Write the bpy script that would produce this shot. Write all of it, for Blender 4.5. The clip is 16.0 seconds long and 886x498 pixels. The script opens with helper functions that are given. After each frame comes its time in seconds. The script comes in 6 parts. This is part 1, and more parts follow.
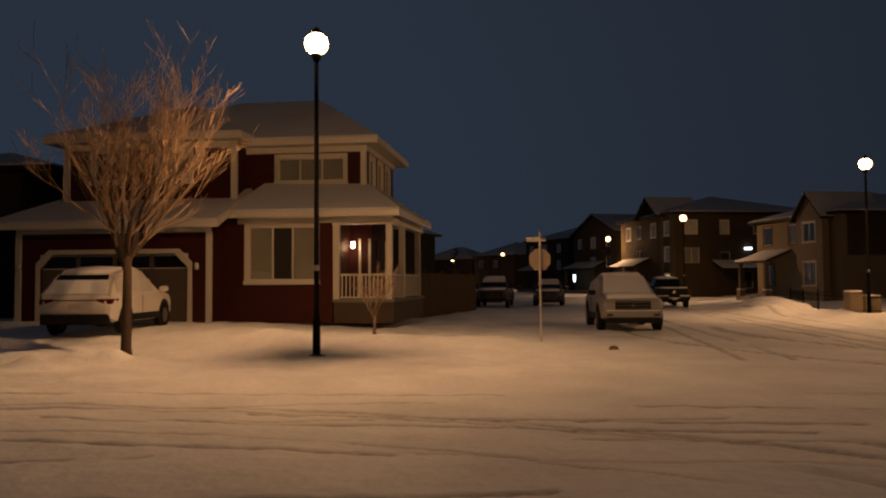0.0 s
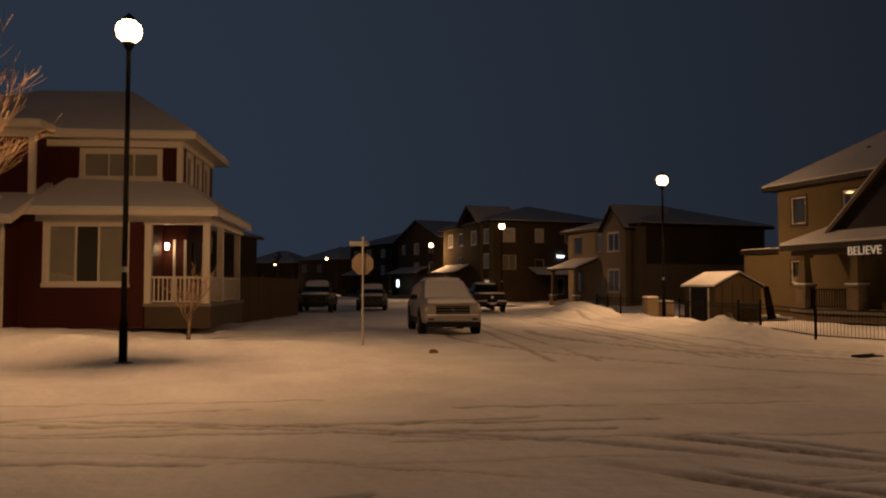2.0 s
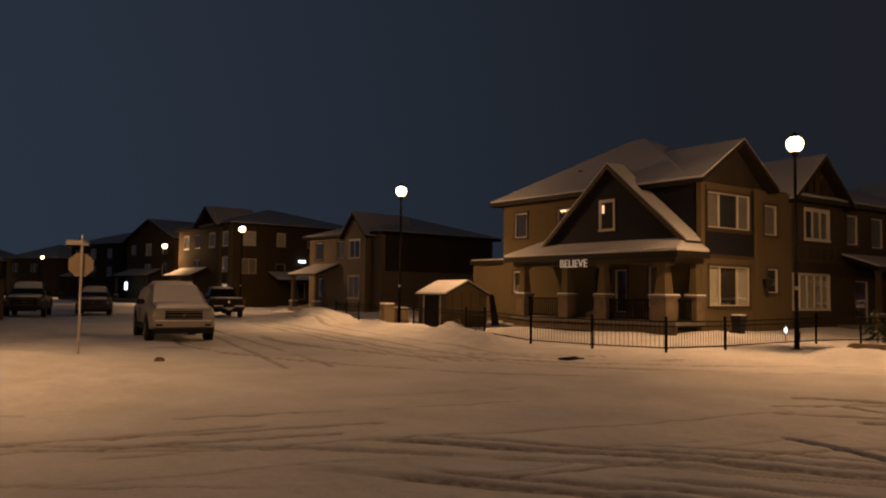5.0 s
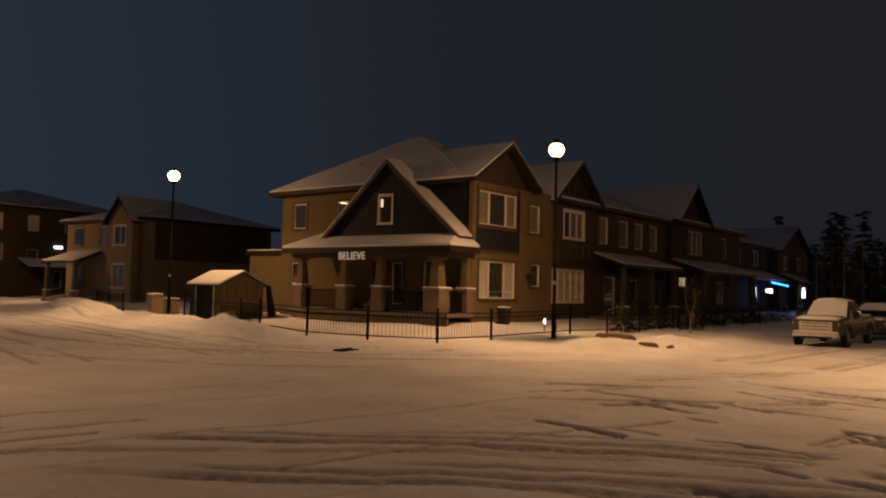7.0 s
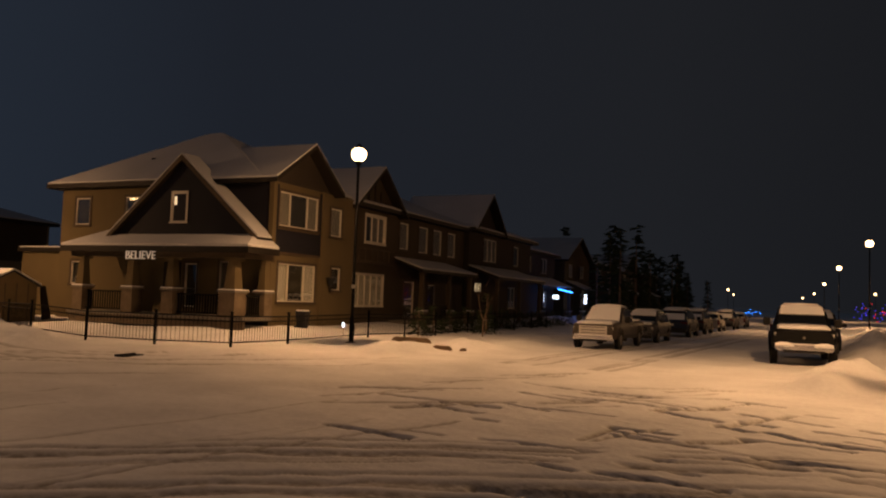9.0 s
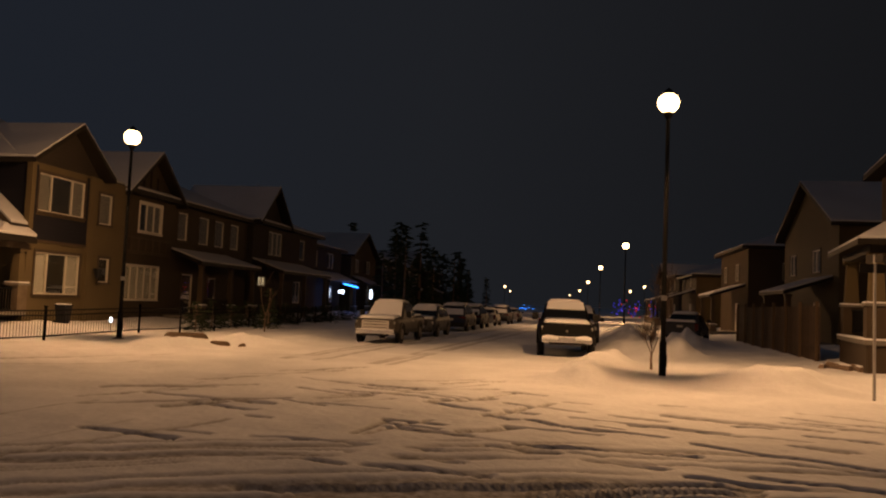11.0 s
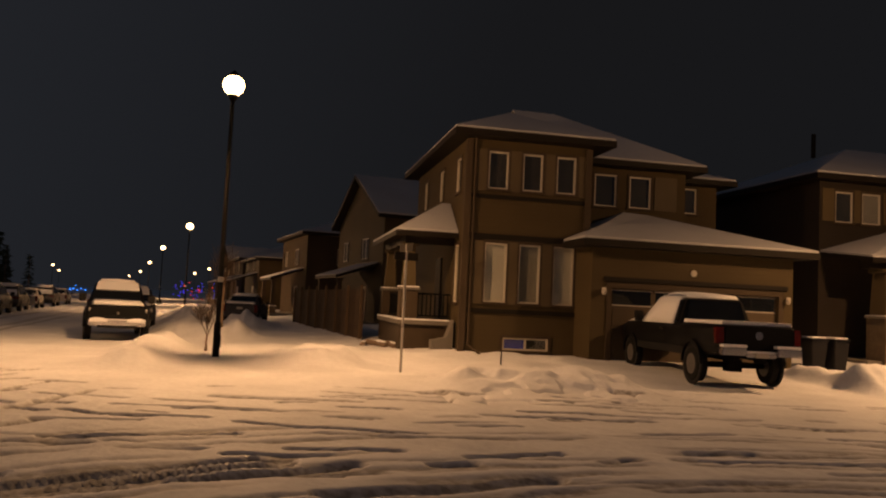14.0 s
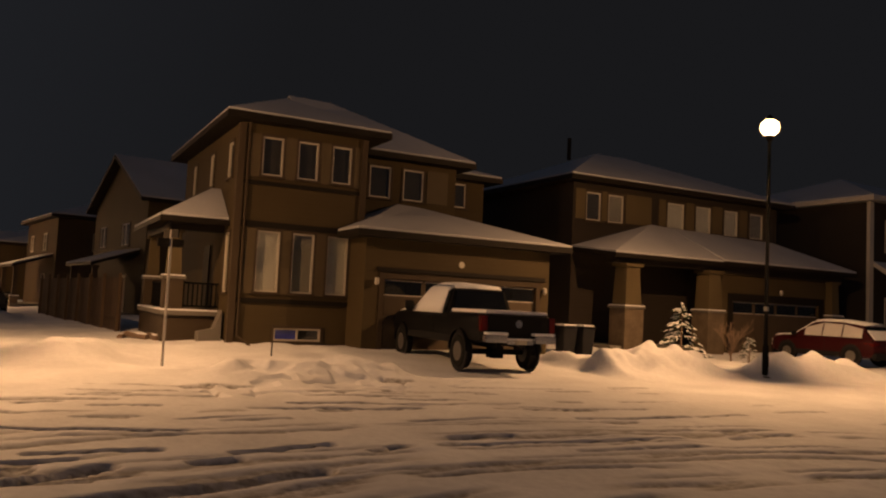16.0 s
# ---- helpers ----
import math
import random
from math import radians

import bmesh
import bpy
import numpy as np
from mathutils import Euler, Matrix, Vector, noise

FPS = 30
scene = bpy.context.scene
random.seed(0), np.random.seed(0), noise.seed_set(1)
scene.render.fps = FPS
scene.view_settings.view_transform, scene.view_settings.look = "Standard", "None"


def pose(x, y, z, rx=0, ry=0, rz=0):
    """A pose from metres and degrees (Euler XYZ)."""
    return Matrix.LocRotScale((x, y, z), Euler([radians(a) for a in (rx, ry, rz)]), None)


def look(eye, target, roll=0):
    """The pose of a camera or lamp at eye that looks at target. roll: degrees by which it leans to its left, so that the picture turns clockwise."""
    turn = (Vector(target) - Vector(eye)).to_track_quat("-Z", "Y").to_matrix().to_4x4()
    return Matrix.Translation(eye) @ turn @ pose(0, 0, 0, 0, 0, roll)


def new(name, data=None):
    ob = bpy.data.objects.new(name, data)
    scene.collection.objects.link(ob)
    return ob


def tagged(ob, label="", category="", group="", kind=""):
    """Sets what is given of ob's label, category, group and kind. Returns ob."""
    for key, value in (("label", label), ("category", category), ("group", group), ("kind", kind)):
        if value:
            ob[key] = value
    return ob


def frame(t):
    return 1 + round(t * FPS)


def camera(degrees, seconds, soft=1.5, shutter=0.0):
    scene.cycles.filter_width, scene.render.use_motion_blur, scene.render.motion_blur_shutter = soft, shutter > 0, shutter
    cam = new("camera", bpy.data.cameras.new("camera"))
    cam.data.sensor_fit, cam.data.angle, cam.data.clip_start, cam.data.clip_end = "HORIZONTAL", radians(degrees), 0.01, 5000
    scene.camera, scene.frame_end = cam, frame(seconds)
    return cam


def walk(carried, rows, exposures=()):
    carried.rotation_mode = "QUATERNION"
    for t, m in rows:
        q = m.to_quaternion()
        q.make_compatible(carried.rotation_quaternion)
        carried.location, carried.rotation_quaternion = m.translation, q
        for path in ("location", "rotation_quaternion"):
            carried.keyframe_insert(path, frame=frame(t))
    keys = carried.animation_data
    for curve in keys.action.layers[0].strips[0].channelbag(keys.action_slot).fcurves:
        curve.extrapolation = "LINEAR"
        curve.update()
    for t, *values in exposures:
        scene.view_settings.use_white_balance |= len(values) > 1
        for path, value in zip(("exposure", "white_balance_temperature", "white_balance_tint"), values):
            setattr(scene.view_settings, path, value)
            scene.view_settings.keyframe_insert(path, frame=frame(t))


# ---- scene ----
cam = camera(58.4, 16.0, soft=2.1)
PATH = [
    (0, (0.856, -0.993, 1.646), (0.707, 1.0, 1.728), -0.4),
    (0.5, (0.845, -0.963, 1.634), (0.799, 1.034, 1.723), -0.2),
    (1, (0.847, -0.929, 1.631), (0.916, 1.068, 1.727), -0.2),
    (1.5, (0.861, -0.92, 1.628), (1.04, 1.07, 1.724), -0.2),
    (2, (0.903, -0.947, 1.626), (1.193, 1.029, 1.719), -0.0),
    (2.5, (0.957, -1.037, 1.642), (1.376, 0.916, 1.737), 0.6),
    (3, (0.966, -1.059, 1.659), (1.496, 0.867, 1.762), 0.9),
    (3.5, (0.98, -1.012, 1.659), (1.605, 0.885, 1.764), 0.9),
    (6, (1.03, -1.065, 1.646), (2.161, 0.581, 1.755), 1.0),
    (6.5, (1.017, -1.137, 1.65), (2.277, 0.413, 1.754), 1.2),
    (7, (1.014, -1.147, 1.664), (2.365, 0.324, 1.764), 1.4),
    (7.5, (1.021, -1.175, 1.672), (2.449, 0.221, 1.775), 1.7),
    (8, (1.05, -1.189, 1.67), (2.567, 0.11, 1.781), 1.9),
    (10.5, (1.159, -1.329, 1.659), (3.007, -0.574, 1.79), 2.2),
    (11, (1.183, -1.343, 1.656), (3.08, -0.724, 1.788), 2.4),
    (11.5, (1.169, -1.376, 1.654), (3.107, -0.9, 1.791), 2.5),
    (12, (1.181, -1.397, 1.651), (3.16, -1.148, 1.791), 2.1),
    (12.5, (1.168, -1.447, 1.656), (3.163, -1.428, 1.792), 2.1),
    (13, (1.146, -1.502, 1.653), (3.136, -1.646, 1.788), 2.5),
    (13.5, (1.131, -1.53, 1.649), (3.105, -1.819, 1.785), 2.6),
    (14, (1.143, -1.546, 1.643), (3.09, -1.98, 1.78), 2.8),
    (14.5, (1.146, -1.572, 1.644), (3.06, -2.137, 1.789), 2.8),
    (15, (1.132, -1.598, 1.643), (3.005, -2.284, 1.794), 2.9),
    (15.5, (1.149, -1.634, 1.638), (2.971, -2.445, 1.789), 2.9),
    (16, (1.241, -1.602, 1.636), (2.989, -2.563, 1.776), 2.8),
]
EXPOSURES = [(0.0, 0.22), (3.5, 0.22), (7.0, 0.28), (11.0, 0.20), (12.5, 0.32), (14.0, 0.42), (16.0, 0.50)]
walk(cam, [(t, look(eye, target, roll)) for t, eye, target, roll in PATH], EXPOSURES)

# ---- night sky and street light ----
world = bpy.data.worlds.new("night")
scene.world = world
world.use_nodes = True
wn = world.node_tree
# deep twilight: a little bluer towards the north-west, where the day has gone
tcw = wn.nodes.new("ShaderNodeTexCoord")
mpw = wn.nodes.new("ShaderNodeMapping")
mpw.inputs["Rotation"].default_value = (0, 0, radians(-120.0))
mpw.inputs["Location"].default_value = (0.5, 0, 0)
mpw.inputs["Scale"].default_value = (0.5, 0.5, 0.5)
grw = wn.nodes.new("ShaderNodeTexGradient")
crw = wn.nodes.new("ShaderNodeValToRGB")
tones = ((0.15, (0.0064, 0.0064, 0.0072, 1)), (0.40, (0.0108, 0.0116, 0.0142, 1)), (0.65, (0.0104, 0.0125, 0.0178, 1)), (0.95, (0.0175, 0.0252, 0.0392, 1)))
ramp_stops = crw.color_ramp.elements
while len(ramp_stops) < len(tones):
    ramp_stops.new(0.5)
for stop, (at, tone) in zip(ramp_stops, tones):
    stop.position, stop.color = at, tone
wn.links.new(tcw.outputs["Generated"], mpw.inputs[0])
wn.links.new(mpw.outputs[0], grw.inputs[0])
wn.links.new(grw.outputs[0], crw.inputs[0])
wn.links.new(crw.outputs[0], wn.nodes["Background"].inputs[0])
wn.nodes["Background"].inputs[1].default_value = 1.0
LAMP_COLOUR = (1.0, 0.525, 0.225)
LAMP_POWER, LAMP_DOWN = 800.0, 2900.0

# ---- materials ----
def material(name, colour, rough=0.7, metal=0.0, vary=0.25, scale=3.0, bump=0.15, grain=40.0, emit=0.0, siding=0.0, batten=False, coat=0.0, obj_vary=0.0):
    """A procedural surface: two scales of variation in colour, fine relief, and lapped boards where siding (the board's width) is given."""
    m = bpy.data.materials.new(name)
    m.use_nodes = True
    nt = m.node_tree
    b = nt.nodes["Principled BSDF"]
    b.inputs["Roughness"].default_value, b.inputs["Metallic"].default_value = rough, metal
    b.inputs["Coat Weight"].default_value = coat
    if max(colour) < 0.15 and not metal and rough > 0.25:
        b.inputs["Specular IOR Level"].default_value = 0.15
    tc = nt.nodes.new("ShaderNodeTexCoord")
    big = nt.nodes.new("ShaderNodeTexNoise")
    big.inputs["Scale"].default_value, big.inputs["Detail"].default_value = scale * 0.25, 4.0
    fine = nt.nodes.new("ShaderNodeTexNoise")
    fine.inputs["Scale"].default_value, fine.inputs["Detail"].default_value = grain, 3.0
    for n in (big, fine):
        nt.links.new(tc.outputs["Object"], n.inputs["Vector"])
    add = nt.nodes.new("ShaderNodeMath")
    add.operation = "MULTIPLY_ADD"
    add.inputs[1].default_value = 0.4
    nt.links.new(fine.outputs["Fac"], add.inputs[0])
    nt.links.new(big.outputs["Fac"], add.inputs[2])
    last = add.outputs[0]
    if obj_vary:
        oi = nt.nodes.new("ShaderNodeObjectInfo")
        ov = nt.nodes.new("ShaderNodeMath")
        ov.operation = "MULTIPLY_ADD"
        ov.inputs[1].default_value = obj_vary
        nt.links.new(oi.outputs["Random"], ov.inputs[0])
        nt.links.new(last, ov.inputs[2])
        last = ov.outputs[0]
    ramp = nt.nodes.new("ShaderNodeMapRange")
    ramp.inputs["From Min"].default_value, ramp.inputs["From Max"].default_value = 0.35, 1.05 + obj_vary
    ramp.inputs["To Min"].default_value, ramp.inputs["To Max"].default_value = 1.0 - vary, 1.0 + vary
    nt.links.new(last, ramp.inputs["Value"])
    mix = nt.nodes.new("ShaderNodeVectorMath")
    mix.operation = "SCALE"
    mix.inputs[0].default_value = colour
    nt.links.new(ramp.outputs[0], mix.inputs["Scale"])
    nt.links.new(mix.outputs[0], b.inputs["Base Color"])
    height, strength, reach = fine.outputs["Fac"], bump, 0.01
    if siding:
        sep = nt.nodes.new("ShaderNodeSeparateXYZ")
        nt.links.new(tc.outputs["Object"], sep.inputs[0])
        source = sep.outputs["Z"]
        if batten:
            sm = nt.nodes.new("ShaderNodeMath")
            sm.operation = "ADD"
            nt.links.new(sep.outputs["X"], sm.inputs[0])
            nt.links.new(sep.outputs["Y"], sm.inputs[1])
            source = sm.outputs[0]
        saw = nt.nodes.new("ShaderNodeMath")
        saw.operation = "DIVIDE"
        saw.inputs[1].default_value = siding
        nt.links.new(source, saw.inputs[0])
        fr = nt.nodes.new("ShaderNodeMath")
        fr.operation = "FRACT"
        nt.links.new(saw.outputs[0], fr.inputs[0])
        inv = nt.nodes.new("ShaderNodeMath")
        inv.operation = "MULTIPLY_ADD"
        inv.inputs[1].default_value = -1.0
        nt.links.new(fr.outputs[0], inv.inputs[0])
        sc = nt.nodes.new("ShaderNodeMath")
        sc.operation = "MULTIPLY_ADD"
        sc.inputs[1].default_value = 0.15
        nt.links.new(fine.outputs["Fac"], sc.inputs[0])
        nt.links.new(inv.outputs[0], sc.inputs[2])
        inv.inputs[2].default_value = 1.0
        height, strength, reach = sc.outputs[0], 0.9, 0.02
    bp = nt.nodes.new("ShaderNodeBump")
    bp.inputs["Strength"].default_value, bp.inputs["Distance"].default_value = strength, reach
    nt.links.new(height, bp.inputs["Height"])
    nt.links.new(bp.outputs[0], b.inputs["Normal"])
    if emit:
        b.inputs["Emission Color"].default_value = (*colour, 1)
        b.inputs["Emission Strength"].default_value = emit
    return m


def glow(name, colour, strength):
    m = bpy.data.materials.new(name)
    m.use_nodes = True
    b = m.node_tree.nodes["Principled BSDF"]
    b.inputs["Base Color"].default_value = (*colour, 1)
    b.inputs["Emission Color"].default_value = (*colour, 1)
    b.inputs["Emission Strength"].default_value = strength
    return m


def glass_material():
    m = bpy.data.materials.new("window_glass")
    m.use_nodes = True
    nt = m.node_tree
    out = nt.nodes["Material Output"]
    nt.nodes.remove(nt.nodes["Principled BSDF"])
    tr, gl, lw, up, mx = (nt.nodes.new(k) for k in ("ShaderNodeBsdfTransparent", "ShaderNodeBsdfGlossy", "ShaderNodeLayerWeight", "ShaderNodeMapRange", "ShaderNodeMixShader"))
    tr.inputs[0].default_value = (0.88, 0.9, 0.89, 1)
    gl.inputs["Roughness"].default_value = 0.03
    lw.inputs[0].default_value = 0.25
    up.inputs["To Min"].default_value, up.inputs["To Max"].default_value = 0.04, 0.6
    nt.links.new(lw.outputs["Facing"], up.inputs["Value"])
    nt.links.new(up.outputs[0], mx.inputs[0])
    nt.links.new(tr.outputs[0], mx.inputs[1])
    nt.links.new(gl.outputs[0], mx.inputs[2])
    nt.links.new(mx.outputs[0], out.inputs[0])
    return m


SNOW = material("fresh_snow", (0.80, 0.80, 0.82), 0.75, vary=0.06, scale=1.5, bump=0.5, grain=18)
# thin roof snow; the roofs' dim light is partly put into its darker tone
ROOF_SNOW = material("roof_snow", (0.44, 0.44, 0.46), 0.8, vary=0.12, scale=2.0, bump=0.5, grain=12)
SHINGLE = material("asphalt_shingle", (0.03, 0.028, 0.028), 0.9, vary=0.4, scale=4, bump=0.5, grain=30)
RED = material("red_lap_siding", (0.042, 0.0090, 0.0072), 0.65, vary=0.18, scale=2, siding=0.15)
WHITE = material("white_trim_paint", (0.50, 0.46, 0.39), 0.5, vary=0.08, scale=3, bump=0.08)
TAUPE = material("taupe_lap_siding", (0.068, 0.050, 0.024), 0.7, vary=0.14, scale=2, siding=0.15)
SHUTTER = material("brown_shutter_paint", (0.098, 0.076, 0.045), 0.6, vary=0.15, scale=3)
TAUPE_TRIM = material("taupe_trim_board", (0.06, 0.044, 0.028), 0.65, vary=0.15, scale=3)
DARK_TRIM = material("dark_brown_fascia", (0.014, 0.011, 0.008), 0.6, vary=0.2, scale=3)
TAN = material("tan_stucco", (0.104, 0.080, 0.042), 0.9, vary=0.12, scale=3, bump=0.5, grain=60)
NAVY = material("slate_blue_siding", (0.014, 0.0135, 0.019), 0.7, vary=0.15, scale=2, siding=0.15)
CREAM = material("cream_siding", (0.175, 0.135, 0.083), 0.75, vary=0.12, scale=2, siding=0.15)
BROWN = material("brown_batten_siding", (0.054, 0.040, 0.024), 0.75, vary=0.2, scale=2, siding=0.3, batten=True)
DARKSIDE = material("dark_weathered_siding", (0.034, 0.027, 0.021), 0.8, vary=0.2, scale=2, siding=0.15)
STONE = material("ledge_stone", (0.13, 0.10, 0.068), 0.9, vary=0.35, scale=9, bump=1.0, grain=14)
DIRTICE = material("dirty_brown_ice", (0.20, 0.13, 0.075), 0.7, vary=0.4, scale=8, bump=0.8, grain=25)
CONCRETE = material("grey_concrete", (0.15, 0.135, 0.115), 0.9, vary=0.2, scale=4, bump=0.4)
WOOD = material("weathered_cedar", (0.085, 0.058, 0.036), 0.8, vary=0.3, scale=6, bump=0.5, obj_vary=0.5)
METAL = material("black_painted_steel", (0.0045, 0.0042, 0.004), 0.9, 0.0, vary=0.2, bump=0.05)
GALV = material("galvanised_steel", (0.42, 0.40, 0.37), 0.5, 0.4, vary=0.15, bump=0.1)
SIGNBACK = material("bare_aluminium_plate", (0.34, 0.27, 0.20), 0.55, 0.3, vary=0.12, bump=0.1)
CHROME = material("chrome", (0.62, 0.62, 0.62), 0.18, 1.0, vary=0.05, bump=0.02)
RUBBER = material("tyre_rubber", (0.012, 0.012, 0.012), 0.85, vary=0.2, bump=0.3)
BLACKPLASTIC = material("black_plastic", (0.015, 0.015, 0.015), 0.55, vary=0.15, bump=0.1)
CARGLASS = material("dark_car_glass", (0.008, 0.009, 0.010), 0.06, vary=0.05, bump=0.0)
HEADLIGHT = material("clear_headlight", (0.5, 0.5, 0.48), 0.1, 0.3, vary=0.05, bump=0.0)
TAILLIGHT = material("red_tail_light", (0.09, 0.005, 0.004), 0.2, vary=0.05, bump=0.0)
BARK = material("grey_brown_bark", (0.16, 0.11, 0.075), 0.9, vary=0.3, scale=8, bump=0.8, grain=50)
DARKBARK = material("dark_brown_bark", (0.075, 0.052, 0.036), 0.9, vary=0.3, scale=8, bump=0.8, grain=50)
TWIG = material("pale_frosted_twig", (0.30, 0.21, 0.14), 0.9, vary=0.3, scale=8, bump=0.3, grain=50)
NEEDLE = material("dark_green_needles", (0.035, 0.05, 0.025), 0.85, vary=0.4, scale=8, bump=0.4, grain=50)
BLIND = material("pale_window_blind", (0.62, 0.58, 0.52), 0.85, vary=0.08, scale=3, bump=0.1)
CURTAIN = material("grey_curtain", (0.30, 0.27, 0.23), 0.9, vary=0.2, scale=5, bump=0.2)
DOORPAINT = material("taupe_garage_door_paint", (0.085, 0.064, 0.042), 0.6, vary=0.1, scale=3, bump=0.1)
GREYDOOR = material("grey_garage_door_paint", (0.09, 0.075, 0.06), 0.6, vary=0.1, scale=3, bump=0.1)
BIN = material("black_bin_plastic", (0.014, 0.014, 0.016), 0.5, vary=0.15, bump=0.1)
BLUEPANEL = material("blue_plastic_panel", (0.015, 0.03, 0.55), 0.5, vary=0.1, bump=0.05)
GRILLE = material("black_grille_mesh", (0.006, 0.006, 0.006), 0.7, vary=0.2, bump=0.3)
RIMS = material("dull_alloy", (0.16, 0.15, 0.14), 0.5, 0.5, vary=0.2, bump=0.1)
# flat dark sheet that stands in for the shade of an unlit room
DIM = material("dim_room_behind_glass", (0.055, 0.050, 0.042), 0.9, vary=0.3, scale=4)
DARKTWIG = material("dark_wet_twig", (0.045, 0.032, 0.022), 0.9, vary=0.3, scale=8, bump=0.3)
FROST = material("frosted_car_window", (0.50, 0.48, 0.46), 0.7, vary=0.15, scale=6, bump=0.3)
GLASS = glass_material()
LAMPGLOW = glow("lamp_globe_lit", (1.0, 0.62, 0.27), 9.0)
COOLGLOW = glow("cool_white_light", (0.75, 0.85, 1.0), 3.0)
WARMGLOW = glow("warm_window_light", (1.0, 0.75, 0.45), 0.7)
PORCHGLOW = glow("porch_bulb_lit", (1.0, 0.72, 0.42), 14.0)
BLUEGLOW = glow("blue_led", (0.03, 0.25, 1.0), 5.0)
REDGLOW = glow("red_string_light", (1.0, 0.03, 0.04), 0.6)
PURPLEGLOW = glow("violet_string_light", (0.07, 0.05, 1.0), 0.5)
# pale letters with a faint even glow added to their colour
LETTER = glow("pale_glow_letter", (0.85, 0.78, 0.66), 0.14)
PAINT = {k: material(k + "_car_paint", c, 0.5, 0.0, vary=0.12, bump=0.0) for k, c in dict(
    white=(0.62, 0.58, 0.54), silver=(0.30, 0.28, 0.26), black=(0.005, 0.005, 0.0055), maroon=(0.035, 0.004, 0.005),
    pewter=(0.055, 0.048, 0.040), grey=(0.06, 0.06, 0.065), navy=(0.02, 0.03, 0.06)).items()}


def ground_material():
    """Fresh snow that turns to grey packed snow where wheels have run (the wear mask of the mesh)."""
    m = material("road_snow", (0.78, 0.78, 0.80), 0.72, vary=0.20, scale=2.4, bump=1.0, grain=9)
    nt = m.node_tree
    b = nt.nodes["Principled BSDF"]
    old = b.inputs["Base Color"].links[0].from_socket
    at = nt.nodes.new("ShaderNodeAttribute")
    at.attribute_name = "wear"
    no = nt.nodes.new("ShaderNodeTexNoise")
    no.inputs["Scale"].default_value, no.inputs["Detail"].default_value = 9.0, 5.0
    tc = nt.nodes.new("ShaderNodeTexCoord")
    nt.links.new(tc.outputs["Object"], no.inputs["Vector"])
    mu = nt.nodes.new("ShaderNodeMath")
    mu.operation = "MULTIPLY"
    nt.links.new(at.outputs["Fac"], mu.inputs[0])
    mr = nt.nodes.new("ShaderNodeMapRange")
    mr.inputs["From Min"].default_value, mr.inputs["From Max"].default_value = 0.3, 0.6
    mr.inputs["To Min"].default_value = 0.35
    nt.links.new(no.outputs["Fac"], mr.inputs["Value"])
    nt.links.new(mr.outputs[0], mu.inputs[1])
    mx = nt.nodes.new("ShaderNodeMix")
    mx.data_type = "RGBA"
    nt.links.new(mu.outputs[0], mx.inputs["Factor"])
    nt.links.new(old, mx.inputs[6])
    mx.inputs[7].default_value = (0.27, 0.25, 0.23, 1)
    nt.links.new(mx.outputs[2], b.inputs["Base Color"])
    return m


ROADSNOW = ground_material()

